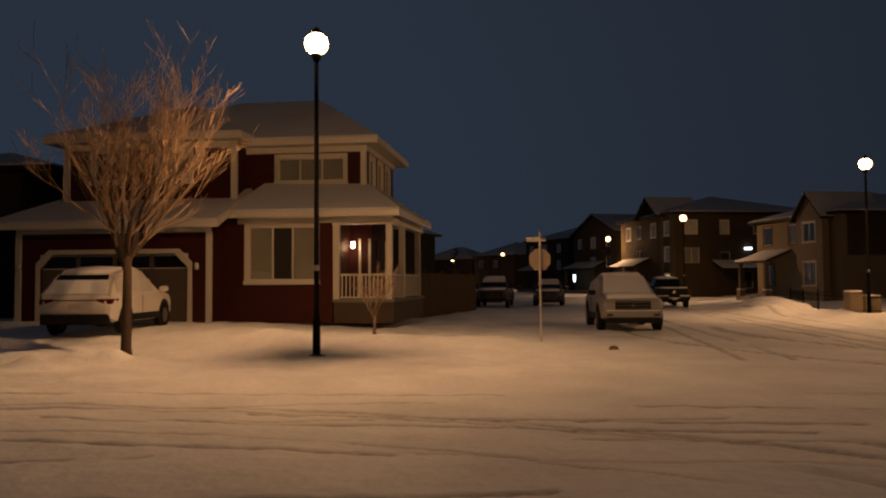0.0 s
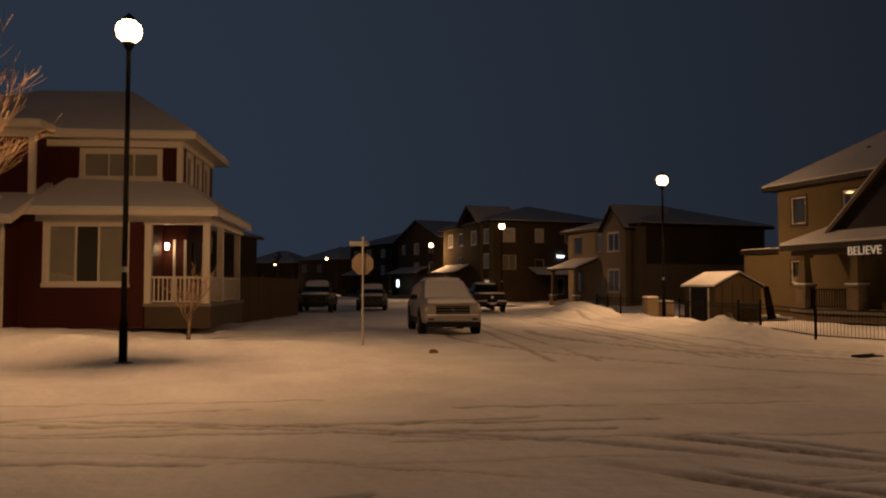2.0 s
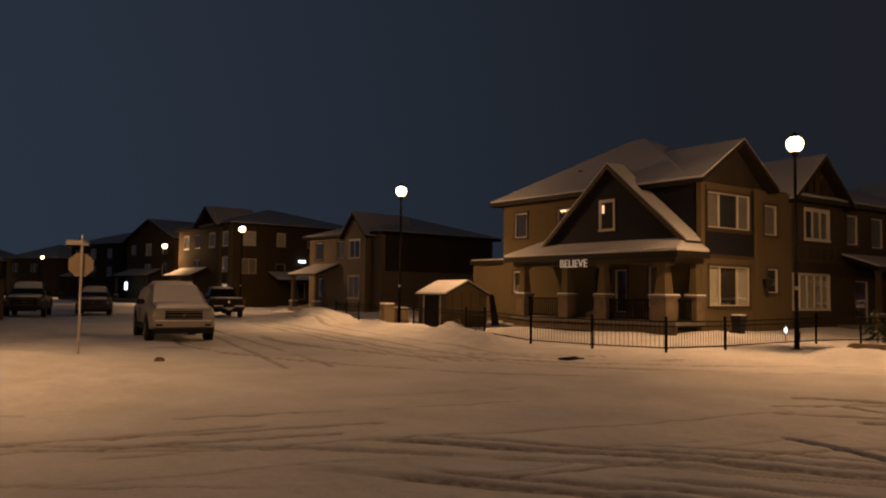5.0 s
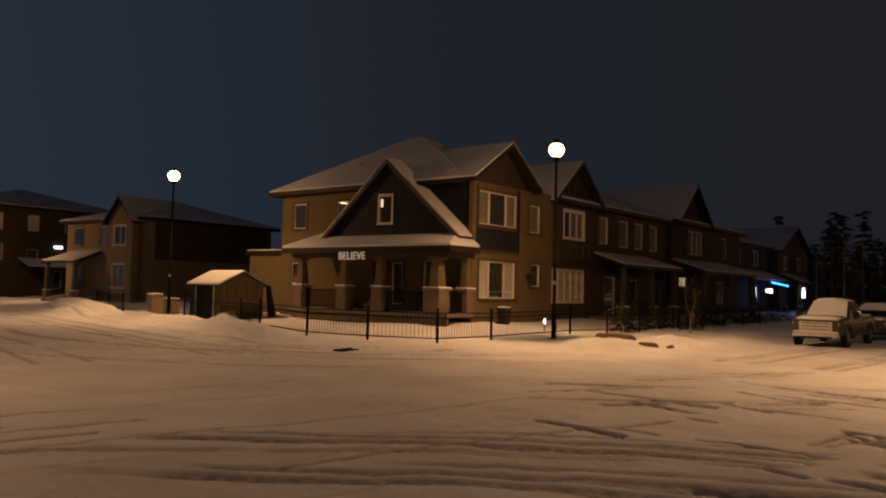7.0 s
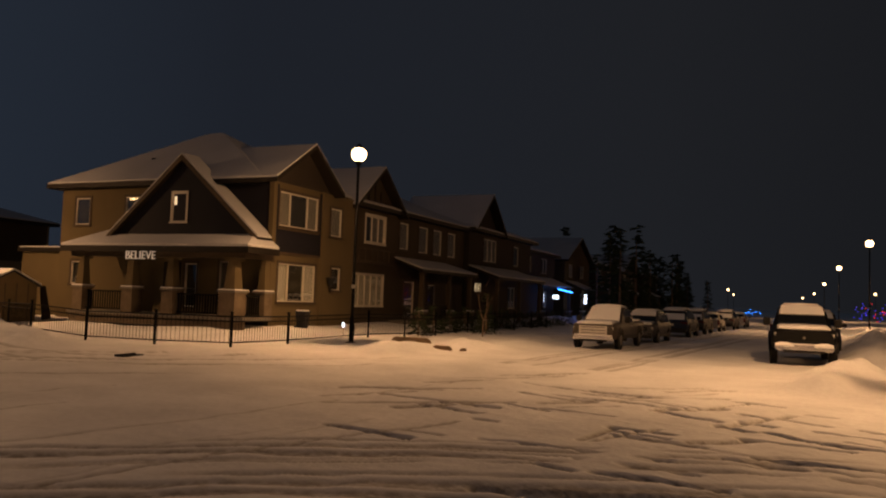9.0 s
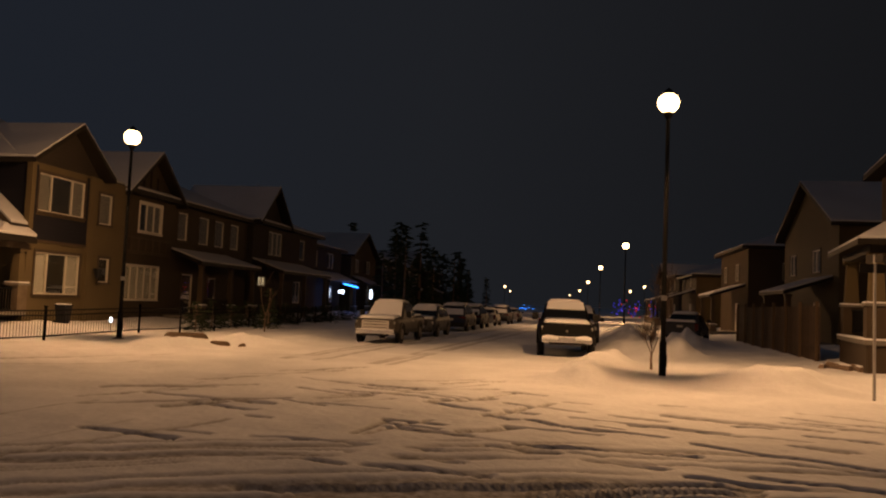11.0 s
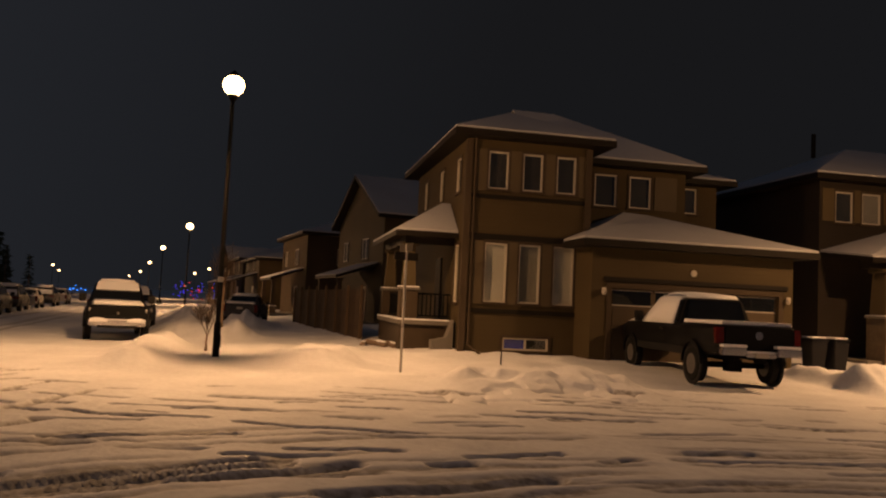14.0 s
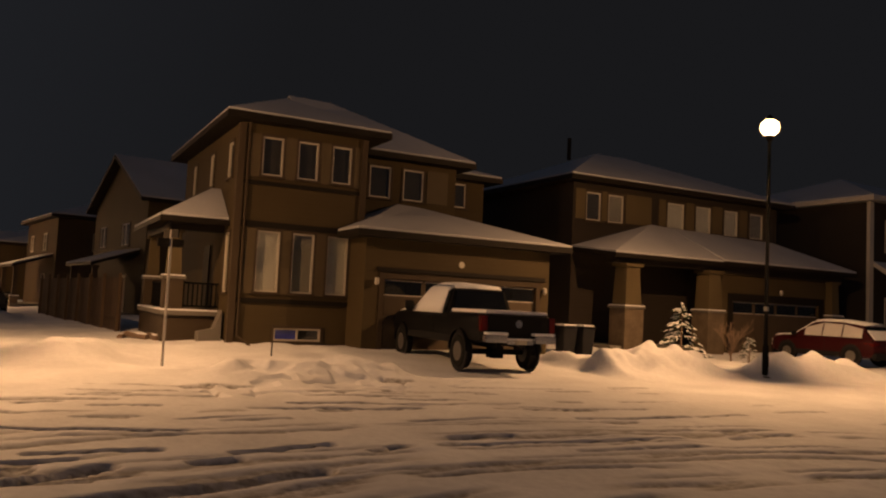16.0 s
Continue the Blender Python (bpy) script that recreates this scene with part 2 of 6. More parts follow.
# ---- builders ----
class Shape:
    """Collects points and faces of one mesh."""
    def __init__(self):
        self.v, self.f, self.starts = [], [], []

    def add(self, points, faces):
        k = len(self.v)
        self.starts.append((k, len(self.f)))
        self.v += [tuple(p) for p in points]
        self.f += [tuple(i + k for i in f) for f in faces]
        return self

    def box(self, x0, x1, y0, y1, z0, z1):
        return self.add([(x, y, z) for z in (z0, z1) for x, y in ((x0, y0), (x1, y0), (x1, y1), (x0, y1))],
                        [(3, 2, 1, 0), (4, 5, 6, 7), (0, 1, 5, 4), (1, 2, 6, 5), (2, 3, 7, 6), (3, 0, 4, 7)])

    def loft(self, rings, caps=True):
        n = len(rings[0])
        faces = [(i * n + j, i * n + (j + 1) % n, (i + 1) * n + (j + 1) % n, (i + 1) * n + j) for i in range(len(rings) - 1) for j in range(n)]
        if caps:
            faces += [tuple(reversed(range(n))), tuple(range((len(rings) - 1) * n, len(rings) * n))]
        return self.add([p for r in rings for p in r], faces)

    def tube(self, path, radii, n=8, caps=True):
        rings = []
        for i, p in enumerate(path):
            p = Vector(p)
            a = Vector(path[max(i - 1, 0)])
            b = Vector(path[min(i + 1, len(path) - 1)])
            w = (b - a).normalized()
            s = w.cross(Vector((0, 0, 1)) if abs(w.z) < 0.95 else Vector((1, 0, 0))).normalized()
            t = w.cross(s)
            r = radii[i] if isinstance(radii, (list, tuple)) else radii
            rings.append([p + r * (math.cos(2 * math.pi * j / n) * s + math.sin(2 * math.pi * j / n) * t) for j in range(n)])
        return self.loft(rings, caps)

    def slab(self, poly, down):
        """A flat or sloped polygon, thickened by the vector down."""
        n, d = len(poly), Vector(down)
        pts = [Vector(p) for p in poly]
        return self.add(pts + [p + d for p in pts], [tuple(range(n)), tuple(reversed(range(n, 2 * n)))] + [(i, n + i, n + (i + 1) % n, (i + 1) % n) for i in range(n)])

    def pieces(self):
        """The bodies that were added one after another, each as a shape of its own."""
        out = []
        for (k, q), (k2, q2) in zip(self.starts, self.starts[1:] + [(len(self.v), len(self.f))]):
            out.append(Shape().add(self.v[k:k2], [tuple(i - k for i in f) for f in self.f[q:q2]]))
        return out

    def panel(self, us, zs, solid, y0, y1):
        """One connected sheet of the cells between us and zs for which solid(u, z) holds, from y0 to y1 deep."""
        nu, nz = len(us), len(zs)
        on = [[solid((us[i] + us[i + 1]) / 2, (zs[j] + zs[j + 1]) / 2) for j in range(nz - 1)] for i in range(nu - 1)]
        key = lambda i, j, b: (i * nz + j) * 2 + b
        faces = []
        cell = lambda i, j: 0 <= i < nu - 1 and 0 <= j < nz - 1 and on[i][j]
        for i in range(nu - 1):
            for j in range(nz - 1):
                if not on[i][j]:
                    continue
                faces.append((key(i, j, 0), key(i + 1, j, 0), key(i + 1, j + 1, 0), key(i, j + 1, 0)))
                faces.append((key(i, j + 1, 1), key(i + 1, j + 1, 1), key(i + 1, j, 1), key(i, j, 1)))
                for ok, (a, b) in ((cell(i - 1, j), ((i, j), (i, j + 1))), (cell(i + 1, j), ((i + 1, j + 1), (i + 1, j))), (cell(i, j - 1), ((i + 1, j), (i, j))), (cell(i, j + 1), ((i, j + 1), (i + 1, j + 1)))):
                    if not ok:
                        faces.append((key(*a, 0), key(*b, 0), key(*b, 1), key(*a, 1)))
        used = sorted({q for f in faces for q in f})
        where = {q: n for n, q in enumerate(used)}
        return self.add([(us[q // 2 // nz], (y0, y1)[q % 2], zs[q // 2 % nz]) for q in used], [tuple(where[q] for q in f) for f in faces])

    def moved(self, m):
        self.v = [tuple(m @ Vector(p)) for p in self.v]
        return self

    def mesh(self, name, mat, smooth=False, bevel=0.0):
        me = bpy.data.meshes.new(name)
        me.from_pydata(self.v, [], self.f)
        bm = bmesh.new()
        bm.from_mesh(me)
        bmesh.ops.recalc_face_normals(bm, faces=bm.faces)
        if bevel:
            bmesh.ops.bevel(bm, geom=[e for e in bm.edges if e.calc_face_angle(0) > 0.5], offset=bevel, segments=2, affect="EDGES", clamp_overlap=True)
        bm.to_mesh(me)
        bm.free()
        for mt in mat if isinstance(mat, (list, tuple)) else (mat,):
            me.materials.append(mt)
        if smooth:
            me.polygons.foreach_set("use_smooth", [True] * len(me.polygons))
            if smooth == "angle":
                me.set_sharp_from_angle(angle=radians(38))
        return me


SPLIT = {"frieze", "belt_board", "cladding", "beam", "porch_skirt", "rail", "porch_snow", "frame", "light_frame", "porch_lamp", "bumper_snow"}


def part(name, shape, mat, parent, label="", smooth=False, bevel=0.0):
    """One mesh object under a thing or a part, in the parent's own axes."""
    if name in SPLIT and not isinstance(shape, bpy.types.Mesh) and len(shape.starts) > 1:
        return [part(name, s, mat, parent, label, smooth, bevel) for s in shape.pieces()][0]
    ob = new(name, shape if isinstance(shape, bpy.types.Mesh) else shape.mesh(name, mat, smooth, bevel))
    ob.parent = parent
    return tagged(ob, label)


def thing(name, m, label, category, group="", kind=""):
    ob = new(name)
    ob.empty_display_size = 0.2
    ob.matrix_basis = m
    return tagged(ob, label, category, group, kind)


def axes(x, y, az, z=0.0):
    """A place whose X runs along the compass bearing az (clockwise from +y), Y to the left of it."""
    return pose(x, y, z, 0, 0, 90 - az)


def side(p0, p1):
    """A wall's own axes inside a house: X from p0 to p1, Y into the house."""
    d = Vector((p1[0] - p0[0], p1[1] - p0[1], 0))
    return Matrix.Translation((p0[0], p0[1], 0)) @ Matrix.Rotation(math.atan2(d.y, d.x), 4, "Z"), d.length


def wall(house, mat, p0, p1, z0, z1, holes=(), thick=0.2, name="wall"):
    """A wall from p0 to p1 with openings (u0, u1, z0, z1) that go right through."""
    m, length = side(p0, p1)
    us = sorted({0.0, length, *[u for h in holes for u in h[:2]]})
    zs = sorted({z0, z1, *[z for h in holes for z in h[2:4]]})
    s = Shape().panel(us, zs, lambda u, z: not any(h[0] < u < h[1] and h[2] < z < h[3] for h in holes), 0, thick)
    return part(name, s.moved(m), mat, house)


def window(house, p0, p1, u0, u1, z0, z1, cols=1, fill="dark", trim=0.09, frame_mat=None, casing_mat=None, rows=1, widths=None, deep=0.10):
    """A window in a wall: frame, casing, sill, panes, and what hangs behind them."""
    m, _ = side(p0, p1)
    fm, cm = frame_mat or WHITE, casing_mat or WHITE
    f = 0.05
    cuts = [u0 + (u1 - u0) * k / cols for k in range(cols + 1)] if not widths else [u0 + (u1 - u0) * w for w in widths]
    rows_z = [z0 + (z1 - z0) * r / rows for r in range(rows + 1)]
    holes = [(a + f / 2 + (f / 2 if a == u0 else 0), b - f / 2 - (f / 2 if b == u1 else 0), c + f / 2 + (f / 2 if c == z0 else 0), d - f / 2 - (f / 2 if d == z1 else 0)) for a, b in zip(cuts, cuts[1:]) for c, d in zip(rows_z, rows_z[1:])]
    us = sorted({u0, u1, *[q for h in holes for q in h[:2]]})
    zs = sorted({z0, z1, *[q for h in holes for q in h[2:]]})
    s = Shape().panel(us, zs, lambda u, z: not any(h[0] < u < h[1] and h[2] < z < h[3] for h in holes), 0.0, 0.09)
    win = part("window", s.moved(m), fm, house)
    if trim:
        c = Shape().panel([u0 - trim, u0, u1, u1 + trim], [z0, z1, z1 + trim * 1.2], lambda u, z: not (u0 < u < u1 and z < z1), -0.035, -0.002)
        part("casing", c.moved(m), cm, win)
        part("sill", Shape().box(u0 - trim - 0.02, u1 + trim + 0.02, -0.07, 0.0, z0 - trim, z0).moved(m), cm, win)
    fills = fill if isinstance(fill, (list, tuple)) else [fill] * (len(cuts) - 1)
    for a, b, k in zip(cuts, cuts[1:], fills):
        pane = part("pane", Shape().box(a + f / 2, b - f / 2, 0.035, 0.045, z0 + f, z1 - f).moved(m), GLASS, win)
        pane.visible_shadow = False
        if k != "open":
            # dim and dark fills: the room's darkness is painted on a sheet behind the pane
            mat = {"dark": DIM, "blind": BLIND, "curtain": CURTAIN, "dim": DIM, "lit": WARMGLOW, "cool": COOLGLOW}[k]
            part({"blind": "blind", "curtain": "curtain"}.get(k, "dim_room_sheet" if k in ("dim", "dark") else "lit_blind"), Shape().box(a + 0.026, b - 0.026, deep, deep + 0.015, z0 + 0.05, z1 - 0.05).moved(m), mat, win)
    return win


def shell(house, mat, x0, x1, y0, y1, z0, z1, front=(), left=(), right=(), back=(), thick=0.2):
    """Four walls round a block of a house and a dark floor in it; front is y0, left is x0."""
    wall(house, mat, (x0, y0), (x1, y0), z0, z1, front, thick)
    wall(house, mat, (x1, y0 + thick), (x1, y1 - thick), z0, z1, right, thick)
    wall(house, mat, (x1, y1), (x0, y1), z0, z1, back, thick)
    wall(house, mat, (x0, y1 - thick), (x0, y0 + thick), z0, z1, left, thick)


def block(house, mat, x0, x1, y0, y1, z0, z1, wins=(), skip=()):
    """Walls of a block with its windows. wins: (side, u0, u1, z0, z1, options); u runs left to right as seen from outside."""
    ends = {"front": ((x0, y0), (x1, y0)), "right": ((x1, y0 + 0.2), (x1, y1 - 0.2)), "back": ((x1, y1), (x0, y1)), "left": ((x0, y1 - 0.2), (x0, y0 + 0.2))}
    for k, (a, b) in ends.items():
        if k in skip:
            continue
        mine = [w for w in wins if w[0] == k]
        wall(house, mat, a, b, z0, z1, [w[1:5] for w in mine])
        for w in mine:
            opts = w[5] if len(w) > 5 else {}
            if not opts.get("bare"):
                window(house, a, b, *w[1:5], **opts)


def slab_roof(house, poly, name="roof", thick=0.16, snow=0.07, fascia=None, lift=0.0):
    """A sloped roof plane: dark deck below, a layer of snow on it."""
    r = part(name, Shape().slab(poly, (0, 0, -thick)), fascia or SHINGLE, house)
    c = sum((Vector(p) for p in poly), Vector()) / len(poly)
    inner = [Vector(p) + (c - Vector(p)).normalized() * 0.03 + Vector((0, 0, snow)) for p in poly]
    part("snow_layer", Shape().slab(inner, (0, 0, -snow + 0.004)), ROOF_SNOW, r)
    return r


def hip_roof(house, x0, x1, y0, y1, ze, zr, fascia=None, snow=0.07, thick=0.2, ridge=None):
    """A hipped roof over a rectangle, eaves at ze, ridge at zr along the longer side (or between the two given points)."""
    if ridge is None:
        if x1 - x0 >= y1 - y0:
            h = (y1 - y0) / 2
            ridge = ((x0 + h, y0 + h), (x1 - h, y0 + h))
        else:
            h = (x1 - x0) / 2
            ridge = ((x0 + h, y0 + h), (x0 + h, y1 - h))
    def solid(inset, up, base):
        a, b = ridge
        return [(x0 + inset, y0 + inset, base), (x1 - inset, y0 + inset, base), (x1 - inset, y1 - inset, base), (x0 + inset, y1 - inset, base),
                (a[0], a[1], zr + up), (b[0], b[1], zr + up)]
    along_x = abs(ridge[0][0] - ridge[1][0]) >= abs(ridge[0][1] - ridge[1][1])
    faces = [(0, 1, 5, 4), (1, 2, 5), (2, 3, 4, 5), (3, 0, 4), (3, 2, 1, 0)] if along_x else [(0, 1, 4), (1, 2, 5, 4), (2, 3, 5), (3, 0, 4, 5), (3, 2, 1, 0)]
    s = Shape().add(solid(0.02, 0.0, ze), faces)
    s.box(x0, x1, y0, y1, ze - thick, ze)
    r = part("roof", s, fascia or DARK_TRIM, house)
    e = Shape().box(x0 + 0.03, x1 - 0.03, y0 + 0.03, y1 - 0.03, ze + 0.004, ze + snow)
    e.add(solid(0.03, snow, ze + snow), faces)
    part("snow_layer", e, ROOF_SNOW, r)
    return r


def gable_wall(house, mat, p0, p1, z0, zp, apex=0.5, thick=0.2, name="gable"):
    m, length = side(p0, p1)
    tri = [(0, 0, z0), (length, 0, z0), (length * apex, 0, zp)]
    return part(name, Shape().slab(tri, (0, thick, 0)).moved(m), mat, house)


def cornerboard(house, x, y, z0, z1, w=0.13, mat=None):
    part("corner_board", Shape().box(x - w / 2, x + w / 2, y - w / 2, y + w / 2, z0, z1), mat or WHITE, house)


def column(house, x, y, z0, z1, w=0.3, mat=None, pier=0.0, pw=0.55, pier_mat=None, taper=0.75):
    """A porch column, tapered, on a stone pier where one is given."""
    zc = z0 + pier
    if pier:
        p = part("pier", Shape().box(x - pw / 2, x + pw / 2, y - pw / 2, y + pw / 2, z0, zc), pier_mat or STONE, house)
        part("cap", Shape().box(x - pw / 2 - 0.06, x + pw / 2 + 0.06, y - pw / 2 - 0.06, y + pw / 2 + 0.06, zc, zc + 0.08), CONCRETE, p)
        part("snow_cap", Shape().box(x - pw / 2 - 0.03, x + pw / 2 + 0.03, y - pw / 2 - 0.03, y + pw / 2 + 0.03, zc + 0.08, zc + 0.12), SNOW, p)
        zc += 0.08
    def ring(h, z):
        return [(x - h, y - h, z), (x + h, y - h, z), (x + h, y + h, z), (x - h, y + h, z)]
    s = Shape().loft([ring(w / 2, zc), ring(w / 2 * taper, z1 - 0.12)])
    s.box(x - w * 0.55, x + w * 0.55, y - w * 0.55, y + w * 0.55, z1 - 0.12, z1)
    return part("column", s, mat or WHITE, house)


def railing(house, p0, p1, z0, z1, mat=None, gap=0.13, r=0.018):
    """A railing with its own balusters."""
    m, length = side(p0, p1)
    mt = mat or WHITE
    rail = part("railing", Shape().box(0, length, -0.03, 0.03, z1 - 0.06, z1).moved(m), mt, house)
    part("bottom_rail", Shape().box(0, length, -0.025, 0.025, z0, z0 + 0.05).moved(m), mt, rail)
    n = max(2, int(length / gap))
    me = Shape().box(-r, r, -r, r, z0 + 0.05, z1 - 0.06).mesh("baluster", mt)
    for k in range(n):
        b = part("baluster", me, mt, rail)
        b.matrix_basis = m @ pose((k + 0.5) * length / n, 0, 0)

# ---- snow-covered ground, one sheet to the horizon ----
def smooth(a, b, x):
    t = np.clip((x - a) / (b - a), 0, 1)
    return t * t * (3 - 2 * t)


def field(x, y, cell, seed):
    """Smooth noise on arrays, about -1 to 1, with bumps about cell metres wide."""
    rng = np.random.RandomState(seed)
    table = rng.rand(64, 64) * 2 - 1
    u, v = x / cell, y / cell
    i, j = np.floor(u).astype(int), np.floor(v).astype(int)
    a, b = u - i, v - j
    a, b = a * a * (3 - 2 * a), b * b * (3 - 2 * b)
    g = lambda p, q: table[p % 64, q % 64]
    return (g(i, j) * (1 - a) + g(i + 1, j) * a) * (1 - b) + (g(i, j + 1) * (1 - a) + g(i + 1, j + 1) * a) * b


def segment_distance(x, y, ax, ay, bx, by):
    dx, dy = bx - ax, by - ay
    t = np.clip(((x - ax) * dx + (y - ay) * dy) / (dx * dx + dy * dy), 0, 1)
    return np.hypot(x - ax - t * dx, y - ay - t * dy)


def north_edge(x):
    """Kerb on the far side of the road that runs east, on the west and on the east of the side street."""
    return 12.0 + 0.11 * (x - 20)


def yard(x, y):
    """How far inside a raised yard a place lies, in metres (negative on the roads)."""
    nw = np.minimum(y - 11.0 - 0.10 * np.maximum(x + 3, 0) ** 2, 3.2 - x - 0.16 * np.maximum(y - 30, 0))
    ne = np.minimum(x - 13.6 - 0.03 * np.maximum(y - 30, 0), y - 12.0 - 0.11 * (x - 20) - 6.0 * np.exp(-np.maximum(x - 14.0, 0) / 1.6))
    se = np.minimum(x - 16.0 - 2.2 * np.exp(-((y - 1.0) / 3.0) ** 2), 1.6 + 0.09 * (x - 20) - y)
    sw = np.minimum(-1.5 - x, -4.5 - y)
    return np.maximum(np.maximum(nw, ne), np.maximum(se, sw))


BANKS = [  # ridges of ploughed snow: two ends, width, height
    (13.6, 20.6, 14.8, 25.5, 0.8, 0.34), (14.6, 25.5, 14.9, 34.0, 0.8, 0.24), (14.2, 38.0, 15.5, 46.0, 1.5, 0.55),
    (19.5, 13.2, 23.5, 12.9, 0.55, 0.20), (24.0, 12.6, 28.3, 12.6, 0.7, 0.20),
    (18.9, 1.3, 20.6, 1.2, 0.8, 0.26), (22.9, 1.4, 26.0, 1.3, 0.8, 0.30), (30.0, 1.0, 60.0, 3.6, 1.1, 0.5), (20.8, -2.9, 23.0, -3.2, 1.3, 0.30), (30.0, -0.2, 31.0, -0.5, 1.0, 0.5),
    (16.8, -6.2, 17.0, -9.7, 1.2, 0.28), (17.6, -15.6, 17.3, -18.6, 0.9, 0.55), (19.5, -15.6, 18.4, -19.0, 0.9, 0.40), (16.9, -21.3, 17.2, -25.0, 0.9, 0.50),
    (41.0, -0.6, 43.5, -0.9, 1.1, 0.7), (-6.5, 14.4, -8.4, 14.2, 0.5, 0.2), (-5.0, 19.0, 0.0, 19.8, 1.6, 0.16),
]
# wheel ruts: (centre x, y, radius, from bearing, to bearing, half width, depth)
RUTS = []
_r = random.Random(11)
for k in range(21):
    rad, a0 = 8.5 + _r.random() * 7.0, _r.uniform(35, 125)
    cx, cy, da = -4.5 + _r.uniform(-1.2, 1.2), -6.5 + _r.uniform(-1.2, 1.2), _r.uniform(8, 60)
    w, deep = _r.uniform(0.06, 0.13), _r.uniform(0.025, 0.042)
    for r in (rad, rad + 1.65):
        RUTS.append((cx, cy, r, a0, a0 + da, w, deep))
        if w > 0.06:
            RUTS.append((cx, cy, r + 0.34, a0 + 2, a0 + da * 0.8, w * 0.6, deep * 0.8))
for k in range(8):
    rad, a0 = 10.0 + _r.random() * 6.5, _r.uniform(-40, 25)
    RUTS.append((-4.5, -6.5, rad, a0, a0 + _r.uniform(15, 50), _r.uniform(0.03, 0.06), 0.02))
for k in range(6):
    RUTS.append((22.0 + _r.uniform(-2, 2), 24.0 + _r.uniform(-2, 2), 10.5 + _r.random() * 5.0, 195 + _r.uniform(-25, 20), 265 + _r.uniform(-10, 25), 0.10, 0.025))
LINES = []
for k in range(16):
    ang = radians(_r.gauss(88, 5))
    x, y = _r.uniform(-9, 14), _r.uniform(4.0, 11.3)
    h = _r.uniform(1.0, 5.0)
    LINES.append((x - h * math.sin(ang), y - h * math.cos(ang), x + h * math.sin(ang), y + h * math.cos(ang), _r.uniform(0.03, 0.06), _r.uniform(0.012, 0.03)))
for k in range(110):
    x, y = _r.uniform(8.5, 16.0), _r.uniform(-15, 6)
    ang = radians(_r.gauss(178 + (x - 9) * 2.5, 5))
    h = _r.choice((0.18, 0.25, 0.4, 0.6, 1.1))
    LINES.append((x - h * math.sin(ang), y - h * math.cos(ang), x + h * math.sin(ang), y + h * math.cos(ang), _r.uniform(0.05, 0.11), _r.uniform(0.04, 0.075)))
# the deep tracks of cars that turned at the corner: two ends and half width
for ax, ay, bx, by, w in ((7.4, 2.4, 9.4, -1.4, 0.12), (7.4, 2.1, 9.3, -1.9, 0.12), (7.4, 1.8, 9.2, -2.6, 0.13), (10.6, 0.7, 10.9, -1.4, 0.07), (10.1, -2.0, 9.9, -3.2, 0.09), (11.7, -1.4, 11.1, -3.6, 0.10), (12.3, 0.2, 12.1, -0.9, 0.10),
                          (13.6, 2.8, 13.3, 2.0, 0.10), (12.9, 1.7, 12.6, 1.2, 0.10), (12.7, 1.0, 12.4, 0.4, 0.11), (9.6, -3.9, 9.8, -4.9, 0.08), (13.2, -5.6, 12.9, -7.9, 0.09), (8.0, -2.2, 8.6, -4.4, 0.16), (9.5, -5.6, 9.1, -9.7, 0.07), (11.0, -9.6, 10.7, -11.4, 0.10), (9.7, -1.3, 9.7, -2.4, 0.06)):
    LINES.append((ax, ay, bx, by, w, 0.08))
for k in range(26):
    ang = radians(_r.gauss(120, 12))
    x, y = _r.uniform(11.0, 18.0), _r.uniform(1, 8)
    h = _r.uniform(0.3, 1.4)
    LINES.append((x - h * math.sin(ang), y - h * math.cos(ang), x + h * math.sin(ang), y + h * math.cos(ang), _r.uniform(0.05, 0.12), _r.uniform(0.03, 0.05)))
for k in range(7):
    y0 = _r.uniform(4.5, 11.5)
    LINES.append((20, y0, 60, y0 + 3.5 + _r.uniform(-1, 1), 0.10, 0.02))
    x0 = _r.uniform(5.5, 12.5)
    LINES.append((x0, 16, x0 + 1.5 + _r.uniform(-1, 1), 44, 0.10, 0.02))


def rut_depth(x, y):
    d = np.zeros_like(x)
    wob = 0.08 * field(x, y, 1.6, 31) + 0.008 * field(x, y, 0.35, 32)
    gaps = smooth(-0.85, -0.35, field(x, y, 1.0, 33))
    for cx, cy, rad, a0, a1, w, deep in RUTS:
        r = np.hypot(x - cx, y - cy)
        a = (np.degrees(np.arctan2(x - cx, y - cy)) - a0) % 360
        end = smooth(0, 4, a) * smooth(0, 4, (a1 - a0) - a) * (a < (a1 - a0))
        d = np.maximum(d, deep * (1 - smooth(w * 0.5, w * 1.3, np.abs(r - rad + wob))) * end * gaps)
    for ax, ay, bx, by, w, deep in LINES:
        near = (x > min(ax, bx) - 1) & (x < max(ax, bx) + 1) & (y > min(ay, by) - 1) & (y < max(ay, by) + 1)
        if near.any():
            q = segment_distance(x[near] + wob[near] * 0.6, y[near] + wob[near], ax, ay, bx, by)
            d[near] = np.maximum(d[near], deep * (1 - smooth(w * 0.65, w * 1.2, q)) * gaps[near] ** 0.5)
    return d


